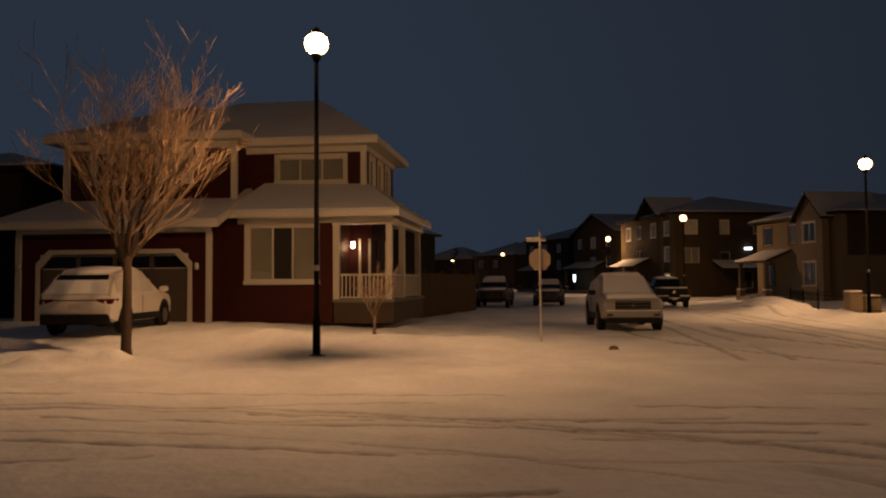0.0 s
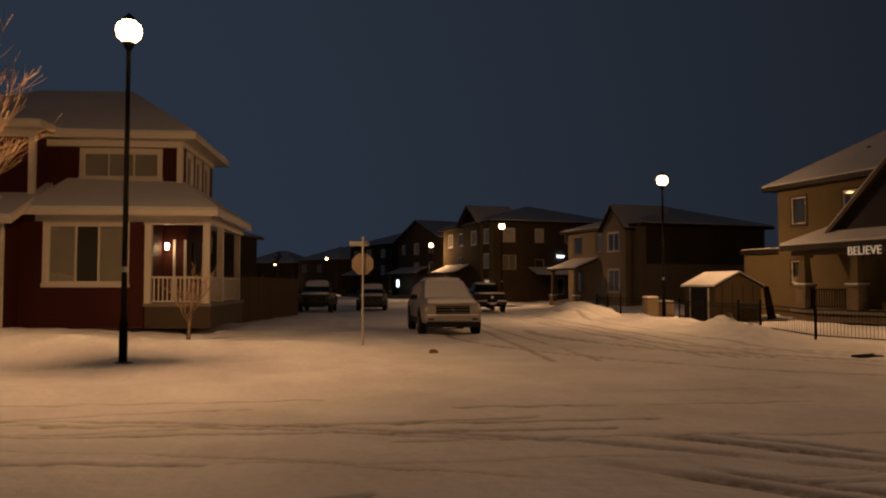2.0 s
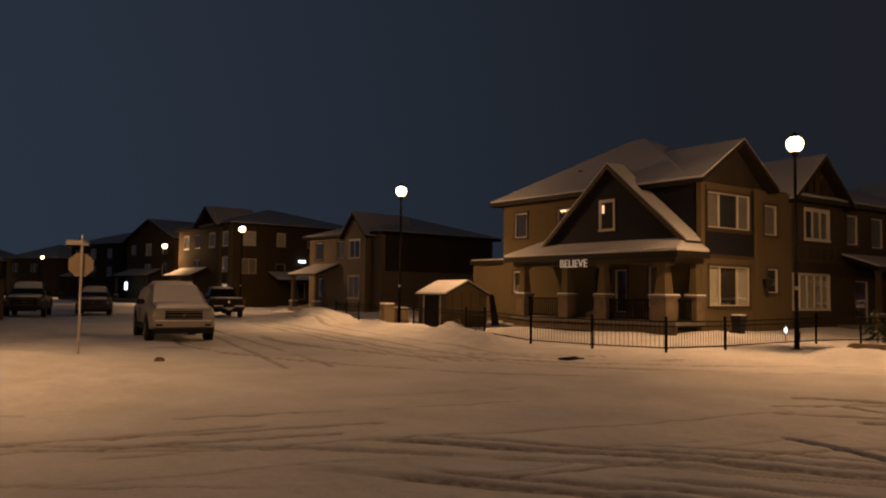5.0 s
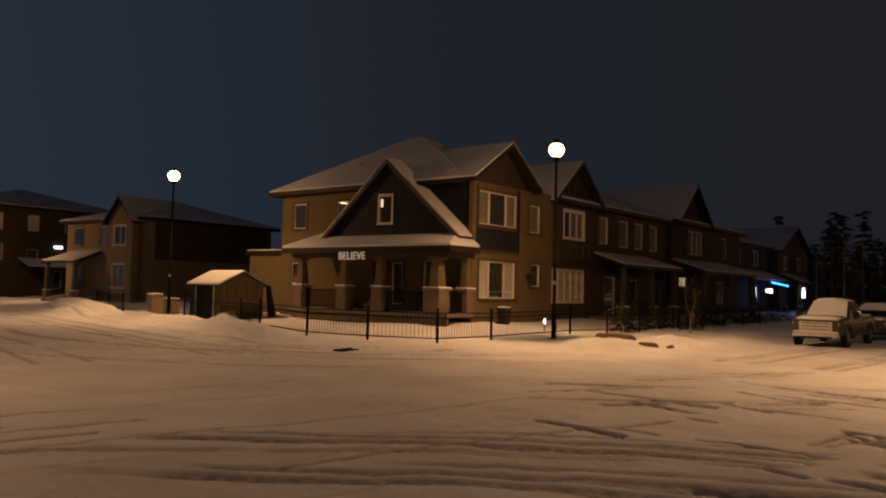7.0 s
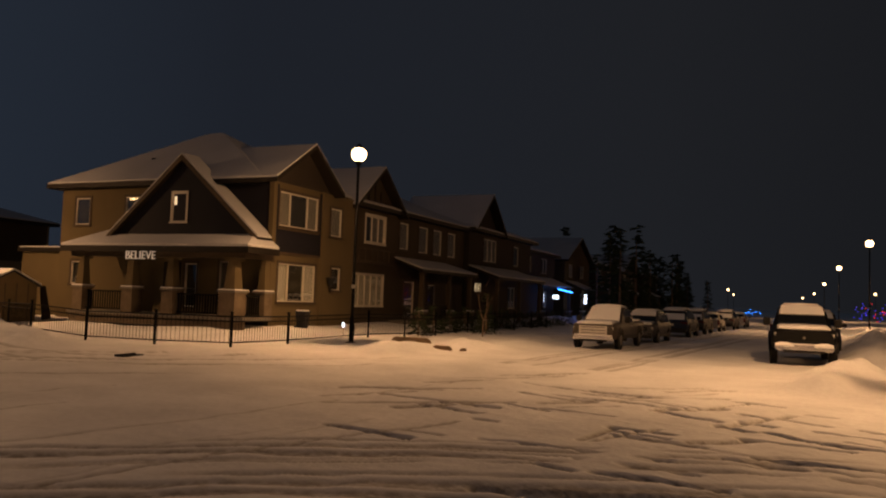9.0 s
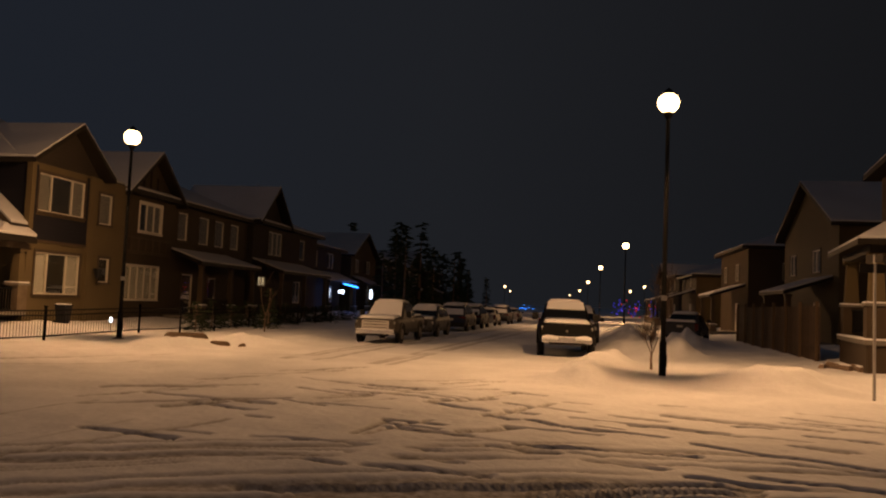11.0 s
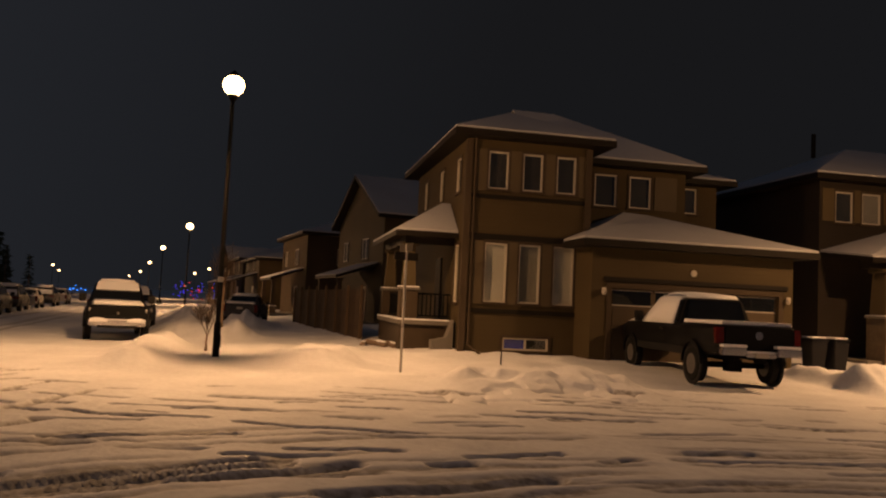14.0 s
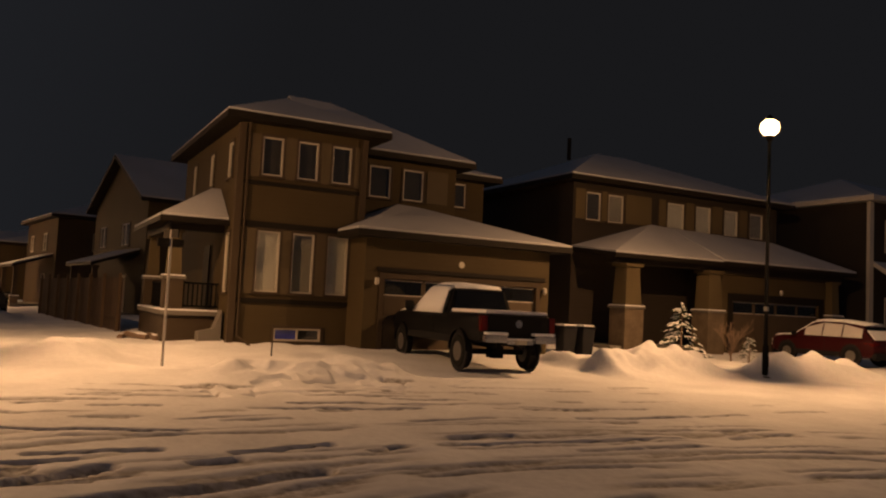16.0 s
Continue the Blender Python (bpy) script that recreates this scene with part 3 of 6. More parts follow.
def ground_height(x, y):
    x, y = np.asarray(x, float), np.asarray(y, float)
    k = yard(x, y) + 0.25 * field(x, y, 2.3, 3)
    z = 0.06 * smooth(-0.3, 0.7, k) + 0.34 * smooth(4.5, 12.0, k)
    z += (0.03 + 0.05 * smooth(0, 1.5, k)) * (field(x, y, 2.6, 5) * 0.6 + field(x, y, 0.9, 6) * 0.4) * smooth(-1, 0.5, k)
    z += (0.014 + 0.016 * smooth(0.0, 1.0, k)) * field(x, y, 0.45, 8) + 0.02 * field(x, y, 1.7, 9) + 0.006 * field(x, y, 0.16, 10)
    for ax, ay, bx, by, w, h in BANKS:
        near = (x > min(ax, bx) - 3 * w) & (x < max(ax, bx) + 3 * w) & (y > min(ay, by) - 3 * w) & (y < max(ay, by) + 3 * w)
        if near.any():
            xs, ys = x[near], y[near]
            q = segment_distance(xs, ys, ax, ay, bx, by) / w
            lump = 1 + 0.45 * field(xs, ys, 0.9, 12) + 0.35 * field(xs, ys, 0.4, 13) + 0.12 * field(xs, ys, 0.17, 18)
            z[near] += h * np.exp(-q * q * 1.4) * lump
    # the cleared driveway where the black pickup stands, and the one of the red house
    drive = smooth(0.6, 0.0, segment_distance(x, y, 15.5, -12.3, 24.0, -12.5) - 2.6)
    z = z * (1 - drive) + drive * (0.02 + 0.2 * smooth(16, 24, x) + 0.01 * field(x, y, 0.5, 14))
    drive = smooth(0.5, 0.0, segment_distance(x, y, -11.8, 11.0, -11.6, 23.0) - 2.5)
    z = z * (1 - drive) + drive * (0.03 + 0.37 * smooth(12, 22.5, y) + 0.01 * field(x, y, 0.5, 15))
    prints = smooth(0.2, 0.55, field(x, y, 0.24, 17)) * smooth(1.2, 0.5, segment_distance(x, y, 14.9, -5.2, 16.0, -10.2))
    z -= 0.07 * prints
    return z


def spread(lo, hi, step, far):
    """Grid lines, close together between lo and hi, further and further apart beyond."""
    mid = list(np.arange(lo, hi, step))
    out, g, p = [], step, hi
    while p < far:
        out.append(p)
        g *= 1.06
        p += g
    back, g, p = [], step, lo
    while p > -far:
        g *= 1.06
        p -= g
        back.append(p)
    return np.array(back[::-1] + mid + out)


def build_ground():
    xs, ys = spread(-8, 16.5, 0.045, 2500), spread(-16, 12.5, 0.045, 2500)
    X, Y = np.meshgrid(xs, ys)
    x, y = X.ravel(), Y.ravel()
    rut = rut_depth(x, y) * (yard(x, y) < 0.2)
    z = ground_height(x, y) - rut
    nx, ny = len(xs), len(ys)
    i = (np.arange(ny - 1)[:, None] * nx + np.arange(nx - 1)[None, :]).ravel()
    quads = np.stack([i, i + 1, i + nx + 1, i + nx], 1)
    me = bpy.data.meshes.new("ground")
    me.vertices.add(len(x))
    me.vertices.foreach_set("co", np.stack([x, y, z], 1).ravel())
    me.loops.add(quads.size)
    me.loops.foreach_set("vertex_index", quads.ravel())
    me.polygons.add(len(quads))
    me.polygons.foreach_set("loop_start", np.arange(0, quads.size, 4))
    me.update(calc_edges=True)
    me.materials.append(ROADSNOW)
    wear = me.attributes.new("wear", "FLOAT", "POINT")
    wear.data.foreach_set("value", np.clip(rut / 0.03, 0, 1).astype(np.float32))
    me.polygons.foreach_set("use_smooth", np.ones(len(quads), bool))
    ob = new("ground", me)
    return tagged(ob, "fresh snow over roads and yards with wheel ruts and ploughed banks", "snowy ground", kind="structure")


def gz(x, y):
    return float(ground_height(np.array([float(x)]), np.array([float(y)]))[0])


build_ground()

# ---- street lamps ----
def street_lamp(x, y, height=6.5, lit=True, power=1.0, z=0.05, down=True):
    lamp = thing("street_lamp", pose(x, y, z), "tall black steel street lamp with a glowing globe lantern", "street lamp", "street lamps")
    s = Shape().tube([(0, 0, 0.05), (0, 0, 0.9), (0, 0, 0.95), (0, 0, height - 0.35)], [0.085, 0.085, 0.06, 0.045], 12)
    pole = part("pole", s, METAL, lamp, smooth=True)
    part("hatch", Shape().box(-0.045, 0.045, -0.098, -0.07, 0.35, 0.62), METAL, pole)
    part("band", Shape().tube([(0, 0, 1.9), (0, 0, 2.02)], 0.068, 12), GALV, pole, "pale band round the pole")
    part("base_plate", Shape().tube([(0, 0, 0.0), (0, 0, 0.05), (0, 0, 0.09)], [0.26, 0.26, 0.14], 16), CONCRETE, lamp)
    part("collar", Shape().tube([(0, 0, height - 0.42), (0, 0, height - 0.33), (0, 0, height - 0.25)], [0.05, 0.10, 0.125], 16), METAL, lamp)
    prof = [(-0.25, 0.12), (-0.14, 0.23), (0.0, 0.265), (0.12, 0.235), (0.20, 0.14)]
    globe = part("globe", Shape().tube([(0, 0, height + a) for a, _ in prof], [b for _, b in prof], 20), LAMPGLOW, lamp, "frosted lit globe", smooth=True)
    globe.visible_shadow = False
    part("cap", Shape().tube([(0, 0, height + 0.20), (0, 0, height + 0.26), (0, 0, height + 0.36)], [0.15, 0.12, 0.02], 16), METAL, lamp)
    if lit:
        li = bpy.data.lights.new("street_light", "POINT")
        li.energy, li.color, li.shadow_soft_size = LAMP_POWER * power, LAMP_COLOUR, 0.11
        o = new("street_light", li)
        o.parent, o.location = lamp, (0, 0, height)
        if down:
            sp = bpy.data.lights.new("street_light_reflector", "SPOT")
            sp.energy, sp.color, sp.shadow_soft_size = LAMP_DOWN * power, LAMP_COLOUR, 0.11
            sp.spot_size, sp.spot_blend = radians(166), 1.0
            o = new("street_light_reflector", sp)
            o.parent, o.location = lamp, (0, 0, height)
    return lamp


for x, y, hi, pw in ((-3.16, 15.93, 6.88, 0.56), (16.2, 33.6, 6.5, 0.68), (21.99, 16.08, 6.5, 0.68), (20.93, -0.52, 6.72, 0.94), (16.4, -20.4, 7.15, 1.0)):
    street_lamp(x, y, hi, power=pw, z=0.0)
for x, y, hi, lit in ((15.2, 63.0, 6.5, True), (12.35, 86.2, 6.1, True), (0.9, 138.0, 6.3, True), (-9.5, 163.7, 5.9, True), (63.7, 4.2, 6.5, True), (98.4, 10.2, 6.5, True),
                      (155.0, 19.2, 6.5, True), (240.0, 33.0, 6.5, False), (330.0, 50.0, 6.5, False), (215.0, 50.0, 6.5, False), (290.0, 66.0, 6.5, False), (176.0, 10.0, 6.5, False), (226.0, 17.0, 6.5, False)):
    street_lamp(x, y, hi, lit=lit, power=0.4 if y > 50 else 1.0)

# ---- the red corner house ----
def garage_door(house, p0, p1, u0, u1, z0, z1, mat, lights=4, rows=4, chamfer=0.0, trim_mat=None, trim=0.14):
    """A sectional door with its panels, a row of lights near the top and its surround."""
    m, _ = side(p0, p1)
    door = part("garage_door", Shape().box(u0, u1, 0.10, 0.14, z0, z1).moved(m), mat, house)
    rh = (z1 - z0) / rows
    cw = (u1 - u0) / lights
    for r in range(rows):
        for c in range(lights):
            a, b = u0 + c * cw + 0.08, u0 + (c + 1) * cw - 0.08
            c0, c1 = z0 + r * rh + 0.07, z0 + (r + 1) * rh - 0.07
            if r == rows - 1:
                part("door_light", Shape().box(a, b, 0.088, 0.10, c0 + 0.03, c1).moved(m), CARGLASS, door, "small dark glass light")
                part("light_frame", Shape().box(a - 0.03, b + 0.03, 0.08, 0.10, c1, c1 + 0.03).box(a - 0.03, b + 0.03, 0.08, 0.10, c0, c0 + 0.03).moved(m), WHITE, door)
            else:
                part("panel", Shape().box(a, b, 0.085, 0.10, c0, c1).moved(m), mat, door)
    tm = trim_mat or WHITE
    s = Shape()
    if chamfer:
        c = chamfer
        out = [(u0 - trim, z0), (u0 - trim, z1 + trim - c), (u0 - trim + c, z1 + trim), (u1 + trim - c, z1 + trim), (u1 + trim, z1 + trim - c), (u1 + trim, z0)]
        inn = [(u0, z0), (u0, z1 - c), (u0 + c, z1), (u1 - c, z1), (u1, z1 - c), (u1, z0)]
        for (a, b), (d, e) in zip(zip(out, out[1:]), zip(inn, inn[1:])):
            s.slab([(a[0], -0.045, a[1]), (b[0], -0.045, b[1]), (e[0], -0.045, e[1]), (d[0], -0.045, d[1])], (0, 0.045, 0))
        for (q0, q1, q2) in (((u0, z1), (u0, z1 - c), (u0 + c, z1)), ((u1, z1), (u1 - c, z1), (u1, z1 - c))):
            s.slab([(q0[0], -0.01, q0[1]), (q1[0], -0.01, q1[1]), (q2[0], -0.01, q2[1])], (0, 0.05, 0))
    else:
        s.box(u0 - trim, u0, -0.04, 0.0, z0, z1).box(u1, u1 + trim, -0.04, 0.0, z0, z1).box(u0 - trim, u1 + trim, -0.045, 0.0, z1, z1 + trim)
    part("surround", s.moved(m), tm, door)
    return door


def wall_light(house, x, y, z, lit=False, mat=None):
    o = part("wall_light", Shape().tube([(x, y, z - 0.12), (x, y, z - 0.05), (x, y, z + 0.1)], [0.04, 0.075, 0.06], 10), PORCHGLOW if lit else (mat or WHITE), house, "lit wall lantern" if lit else "", smooth=True)
    part("bracket", Shape().box(x - 0.03, x + 0.03, y, y + 0.12, z - 0.03, z + 0.03), METAL, o)
    return o


def red_house():
    h = thing("house", axes(0, 24.6, 93), "two-storey dark red clapboard house with white trim and snowy roofs", "house", "houses")
    g = 0.3
    # garage
    gw = ((-15.2, -1.1), (-8.5, -1.1))
    wall(h, RED, *gw, g, 3.55, [(0.8, 5.95, g, 2.62)])
    garage_door(h, *gw, 0.8, 5.95, 0.38, 2.62, GREYDOOR, 4, 4, 0.45, WHITE, 0.15)
    wall(h, RED, (-8.5, -0.9), (-8.5, 1.2), g, 3.72)
    wall(h, RED, (-15.2, 5.6), (-15.2, -0.9), g, 3.55)
    part("frieze", Shape().box(-15.25, -8.45, -1.16, -1.1, 3.3, 3.56), WHITE, h)
    for x in (-15.16, -8.52):
        part("corner_board", Shape().box(x - 0.09, x + 0.09, -1.19, -1.08, g, 3.3), WHITE, h)
    slab_roof(h, [(-16.0, -1.7, 3.62), (-8.0, -1.7, 3.62), (-8.0, 1.35, 4.92), (-14.4, 1.35, 4.92)], thick=0.2, fascia=WHITE)
    wall_light(h, -15.0, -1.35, 2.2)
    wall_light(h, -8.85, -1.35, 2.2)
    # front room and porch
    fw = ((-8.48, 0), (-4.75, 0))
    big = (0.85, 3.15, 1.72, 3.52)
    wall(h, RED, *fw, g, 3.9, [big])
    window(h, *fw, *big, cols=3, fill=["curtain", "dark", "curtain"], trim=0.14, widths=(0, 0.36, 0.66, 1))
    wall(h, RED, (-4.75, 0.2), (-4.75, 2.4), g, 3.9)
    wall(h, RED, (-4.75, 2.4), (-3.95, 2.4), g, 3.9)
    wall(h, RED, (-3.95, 2.6), (-3.95, 6.5), g, 3.9, [(0.5, 1.45, 1.1, 3.15), (2.2, 3.2, 1.9, 3.1)])
    window(h, (-3.95, 2.6), (-3.95, 6.5), 2.2, 3.2, 1.9, 3.1)
    part("front_door", Shape().box(-3.95, -3.9, 3.1, 4.05, 1.1, 3.15), DARK_TRIM, h, "dark panelled front door")
    part("porch_floor", Shape().box(-4.75, -2.65, -0.05, 6.4, 0.98, 1.08), CONCRETE, h)
    part("porch_skirt", Shape().box(-4.7, -2.7, 0.0, 0.06, g, 0.98).box(-2.76, -2.7, 0.06, 6.4, g, 0.98), TAUPE_TRIM, h)
    for x, y in ((-4.62, 0.06), (-2.85, 0.08), (-2.85, 2.4), (-2.85, 5.9)):
        column(h, x, y, 1.08, 3.72, 0.2, WHITE, taper=1.0)
    part("beam", Shape().box(-4.75, -2.7, -0.05, 0.2, 3.55, 3.9).box(-2.95, -2.7, 0.2, 6.4, 3.6, 3.9), WHITE, h)
    railing(h, (-4.5, 0.05), (-2.9, 0.05), 1.12, 1.92)
    railing(h, (-2.82, 0.2), (-2.82, 5.8), 1.12, 1.92)
    part("frieze", Shape().box(-8.0, -4.75, -0.06, -0.002, 3.62, 3.9), WHITE, h)
    wall_light(h, -4.58, 2.15, 2.98, True)
    part("door_casing", Shape().box(-4.42, -4.34, 2.33, 2.398, 1.08, 3.2), WHITE, h)
    part("door_casing", Shape().box(-4.06, -3.98, 2.33, 2.398, 1.08, 3.2), WHITE, h)
    bulb = bpy.data.lights.new("porch_light", "POINT")
    bulb.energy, bulb.color, bulb.shadow_soft_size = 9.0, (1.0, 0.62, 0.30), 0.08
    o = new("porch_light", bulb)
    o.parent, o.location = h, (-4.5, 1.95, 2.9)
    slab_roof(h, [(-8.25, -0.55, 3.98), (-2.4, -0.55, 3.98), (-3.8, 1.38, 5.0), (-7.6, 1.38, 5.1)], thick=0.2, fascia=WHITE)
    slab_roof(h, [(-2.4, -0.55, 3.98), (-2.4, 6.6, 3.98), (-3.92, 6.6, 5.0), (-3.8, 1.38, 5.0)], thick=0.2, fascia=WHITE)
    # upper floor
    block(h, RED, -8.25, -3.95, 1.4, 6.5, 3.9, 6.5, [("front", 1.15, 3.55, 5.2, 6.02, dict(cols=3, fill="curtain", trim=0.12)),
          ("right", 0.5, 1.3, 5.0, 6.1), ("right", 1.9, 2.7, 5.0, 6.1), ("right", 3.3, 4.1, 5.0, 6.1)], skip=("left",))
    block(h, RED, -14.4, -8.25, 0.3, 9.5, 3.6, 6.6, [("front", 3.4, 4.55, 5.2, 6.25, dict(cols=2, trim=0.12, fill="curtain")), ("front", 1.0, 2.0, 5.2, 6.25, dict(trim=0.12))])
    for x, y in ((-4.0, 1.36), (-8.25, 0.27), (-14.36, 0.27)):
        cornerboard(h, x, y, 3.9, 6.5, 0.18)
    part("frieze", Shape().box(-8.25, -3.9, 1.33, 1.4, 6.2, 6.5).box(-14.4, -8.2, 0.22, 0.29, 6.3, 6.6).box(-3.95, -3.89, 1.4, 6.5, 6.25, 6.5), WHITE, h)
    hip_roof(h, -14.9, -3.4, 0.85, 7.1, 6.62, 8.6, WHITE, ridge=((-9.5, 4.0), (-6.3, 4.0)))
    hip_roof(h, -14.95, -7.8, -0.3, 10.0, 6.7, 8.7, WHITE, ridge=((-11.4, 4.4), (-11.4, 6.0)))
    return h


# ---- the taupe house with the black pickup ----
def taupe_house():
    h = thing("house", axes(24.44, -7.4, 181), "two-storey taupe clapboard house with a double garage and snowy hip roofs", "house", "houses")
    g = -0.1
    tw = dict(trim=0.07, frame_mat=WHITE, casing_mat=TAUPE_TRIM)
    wins = [("front", a, b, 5.23, 6.4, dict(tw, fill=f)) for a, b, f in ((0.65, 1.29, "dim"), (1.75, 2.4, "dim"), (2.85, 3.49, "dim"))]
    wins += [("front", a, b, 1.76, 3.57, dict(tw, fill=f)) for a, b, f in ((0.65, 1.35, "blind"), (1.74, 2.42, "curtain"), (2.85, 3.52, "blind"))]
    wins += [("front", 1.32, 2.78, 0.32, 0.7, dict(tw, cols=2))]
    wins += [("left", 7.4, 8.0, 1.7, 3.5, dict(tw, fill="curtain")), ("left", 7.1, 7.8, 5.2, 6.3, dict(tw, fill="dim")), ("left", 4.4, 5.1, 5.2, 6.3, dict(tw, fill="dim")), ("left", 1.4, 2.1, 5.2, 6.3, dict(tw))]
    block(h, TAUPE, 0.0, 3.95, 0.0, 8.8, g, 6.85, wins, skip=("right",))
    for a, b in ((0.3, 0.58), (1.36, 1.68), (2.48, 2.78), (3.58, 3.86)):
        part("shutter", Shape().box(a, b, -0.035, -0.002, 5.15, 6.45), SHUTTER, h)
        part("shutter", Shape().box(a, b, -0.035, -0.002, 1.7, 3.62), SHUTTER, h)
    part("belt_board", Shape().box(-0.03, 3.95, -0.05, -0.002, 3.66, 3.84).box(-0.03, 3.95, -0.05, -0.002, 4.93, 5.05).box(-0.03, 3.95, -0.05, -0.002, 1.42, 1.56), DARK_TRIM, h)
    for x in (0.02, 3.9):
        cornerboard(h, x, 0.0, g, 6.7, 0.2, TAUPE_TRIM)
    part("blue_panel", Shape().box(1.38, 2.03, 0.086, 0.096, 0.36, 0.66), BLUEPANEL, h, "blue plastic board behind the basement window")
    # set-back upper part over the garage
    block(h, TAUPE, 3.95, 8.5, 2.3, 11.0, 3.4, 6.7, [("front", 1.11, 1.93, 5.28, 6.4, dict(tw, fill="dim")), ("front", 2.41, 3.22, 5.28, 6.4, dict(tw, fill="dim"))], skip=("left",))
    block(h, TAUPE, 8.52, 10.6, 3.8, 11.0, 3.4, 6.6, [("front", 0.56, 1.25, 5.45, 6.4, dict(tw))], skip=("left",))
    part("shutter", Shape().box(7.3, 8.15, 2.25, 2.298, 5.25, 6.45), SHUTTER, h)
    # garage
    gw = ((3.6, -1.3), (10.3, -1.3))
    wall(h, TAUPE, *gw, g, 3.55, [(0.65, 6.2, g, 2.35)])
    garage_door(h, *gw, 0.65, 6.2, 0.0, 2.35, DOORPAINT, 4, 4, 0, TAUPE_TRIM, 0.16)
    wall(h, TAUPE, (10.3, -1.1), (10.3, 5.8), g, 3.55)
    wall(h, TAUPE, (3.6, -0.02), (3.6, -1.1), g, 3.55)
    part("header", Shape().box(4.0, 10.1, -1.36, -1.3, 2.55, 2.68), DARK_TRIM, h)
    part("badge", Shape().tube([(6.9, -1.33, 2.92), (6.9, -1.30, 2.92)], 0.10, 20), WHITE, h, "round white plaque")
    wall_light(h, 3.95, -1.45, 2.25)
    wall_light(h, 10.05, -1.45, 2.25)
    hip_roof(h, 3.12, 10.85, -1.85, 5.5, 3.75, 5.0, DARK_TRIM, ridge=((6.0, 1.9), (7.0, 2.2)))
    hip_roof(h, -0.55, 4.6, -0.55, 9.3, 6.95, 8.25, DARK_TRIM, ridge=((2.0, 2.6), (2.0, 6.8)))
    hip_roof(h, 3.0, 9.05, 1.75, 11.6, 6.85, 9.1, DARK_TRIM, ridge=((2.9, 5.4), (4.6, 5.5)))
    hip_roof(h, 7.2, 11.15, 3.25, 11.55, 6.72, 8.0, DARK_TRIM, ridge=((8.0, 7.4), (8.6, 7.4)))
    # side porch
    part("porch_floor", Shape().box(-1.75, -0.02, 1.2, 6.5, 0.95, 1.08), CONCRETE, h)
    part("porch_snow", Shape().box(-1.75, -1.5, 1.2, 6.5, 1.08, 1.13).box(-1.5, -0.1, 1.2, 1.45, 1.08, 1.13), SNOW, h)
    part("porch_skirt", Shape().box(-1.65, -0.02, 1.3, 1.36, g, 0.95).box(-1.67, -1.61, 1.36, 6.4, g, 0.95), TAUPE_TRIM, h)
    for y in (1.6, 5.9):
        column(h, -1.4, y, 1.08, 3.55, 0.42, TAN, 0.95, 0.55, TAUPE_TRIM, 0.7)
    part("beam", Shape().box(-1.6, -0.02, 1.35, 1.6, 3.5, 3.75).box(-1.6, -1.3, 1.6, 6.4, 3.5, 3.75), DARK_TRIM, h)
    railing(h, (-1.15, 1.5), (-0.05, 1.5), 1.2, 1.95, METAL)
    railing(h, (-1.4, 5.6), (-1.4, 1.9), 1.2, 1.95, METAL)
    slab_roof(h, [(-2.0, 0.75, 3.85), (-0.02, 0.75, 3.85), (-0.02, 2.2, 4.9), (-0.3, 2.2, 4.9)], fascia=DARK_TRIM)
    slab_roof(h, [(-2.0, 6.9, 3.85), (-2.0, 0.75, 3.85), (-0.3, 2.2, 4.9), (-0.02, 6.9, 4.95)], fascia=DARK_TRIM)
    part("door", Shape().box(-0.06, -0.003, 3.2, 4.1, 1.1, 3.2), DARK_TRIM, h, "dark side door")
    part("stair_side", Shape().slab([(-0.75, 0.55, g), (-0.1, 0.55, g), (-0.1, 0.55, 1.15), (-0.3, 0.55, 0.6), (-0.75, 0.55, 0.5)], (0, 0.5, 0)), CONCRETE, h)
    part("downpipe", Shape().tube([(0.22, -0.06, 6.8), (0.22, -0.06, 0.45), (0.5, -0.5, 0.2)], 0.04, 8), TAUPE_TRIM, h)
    return h


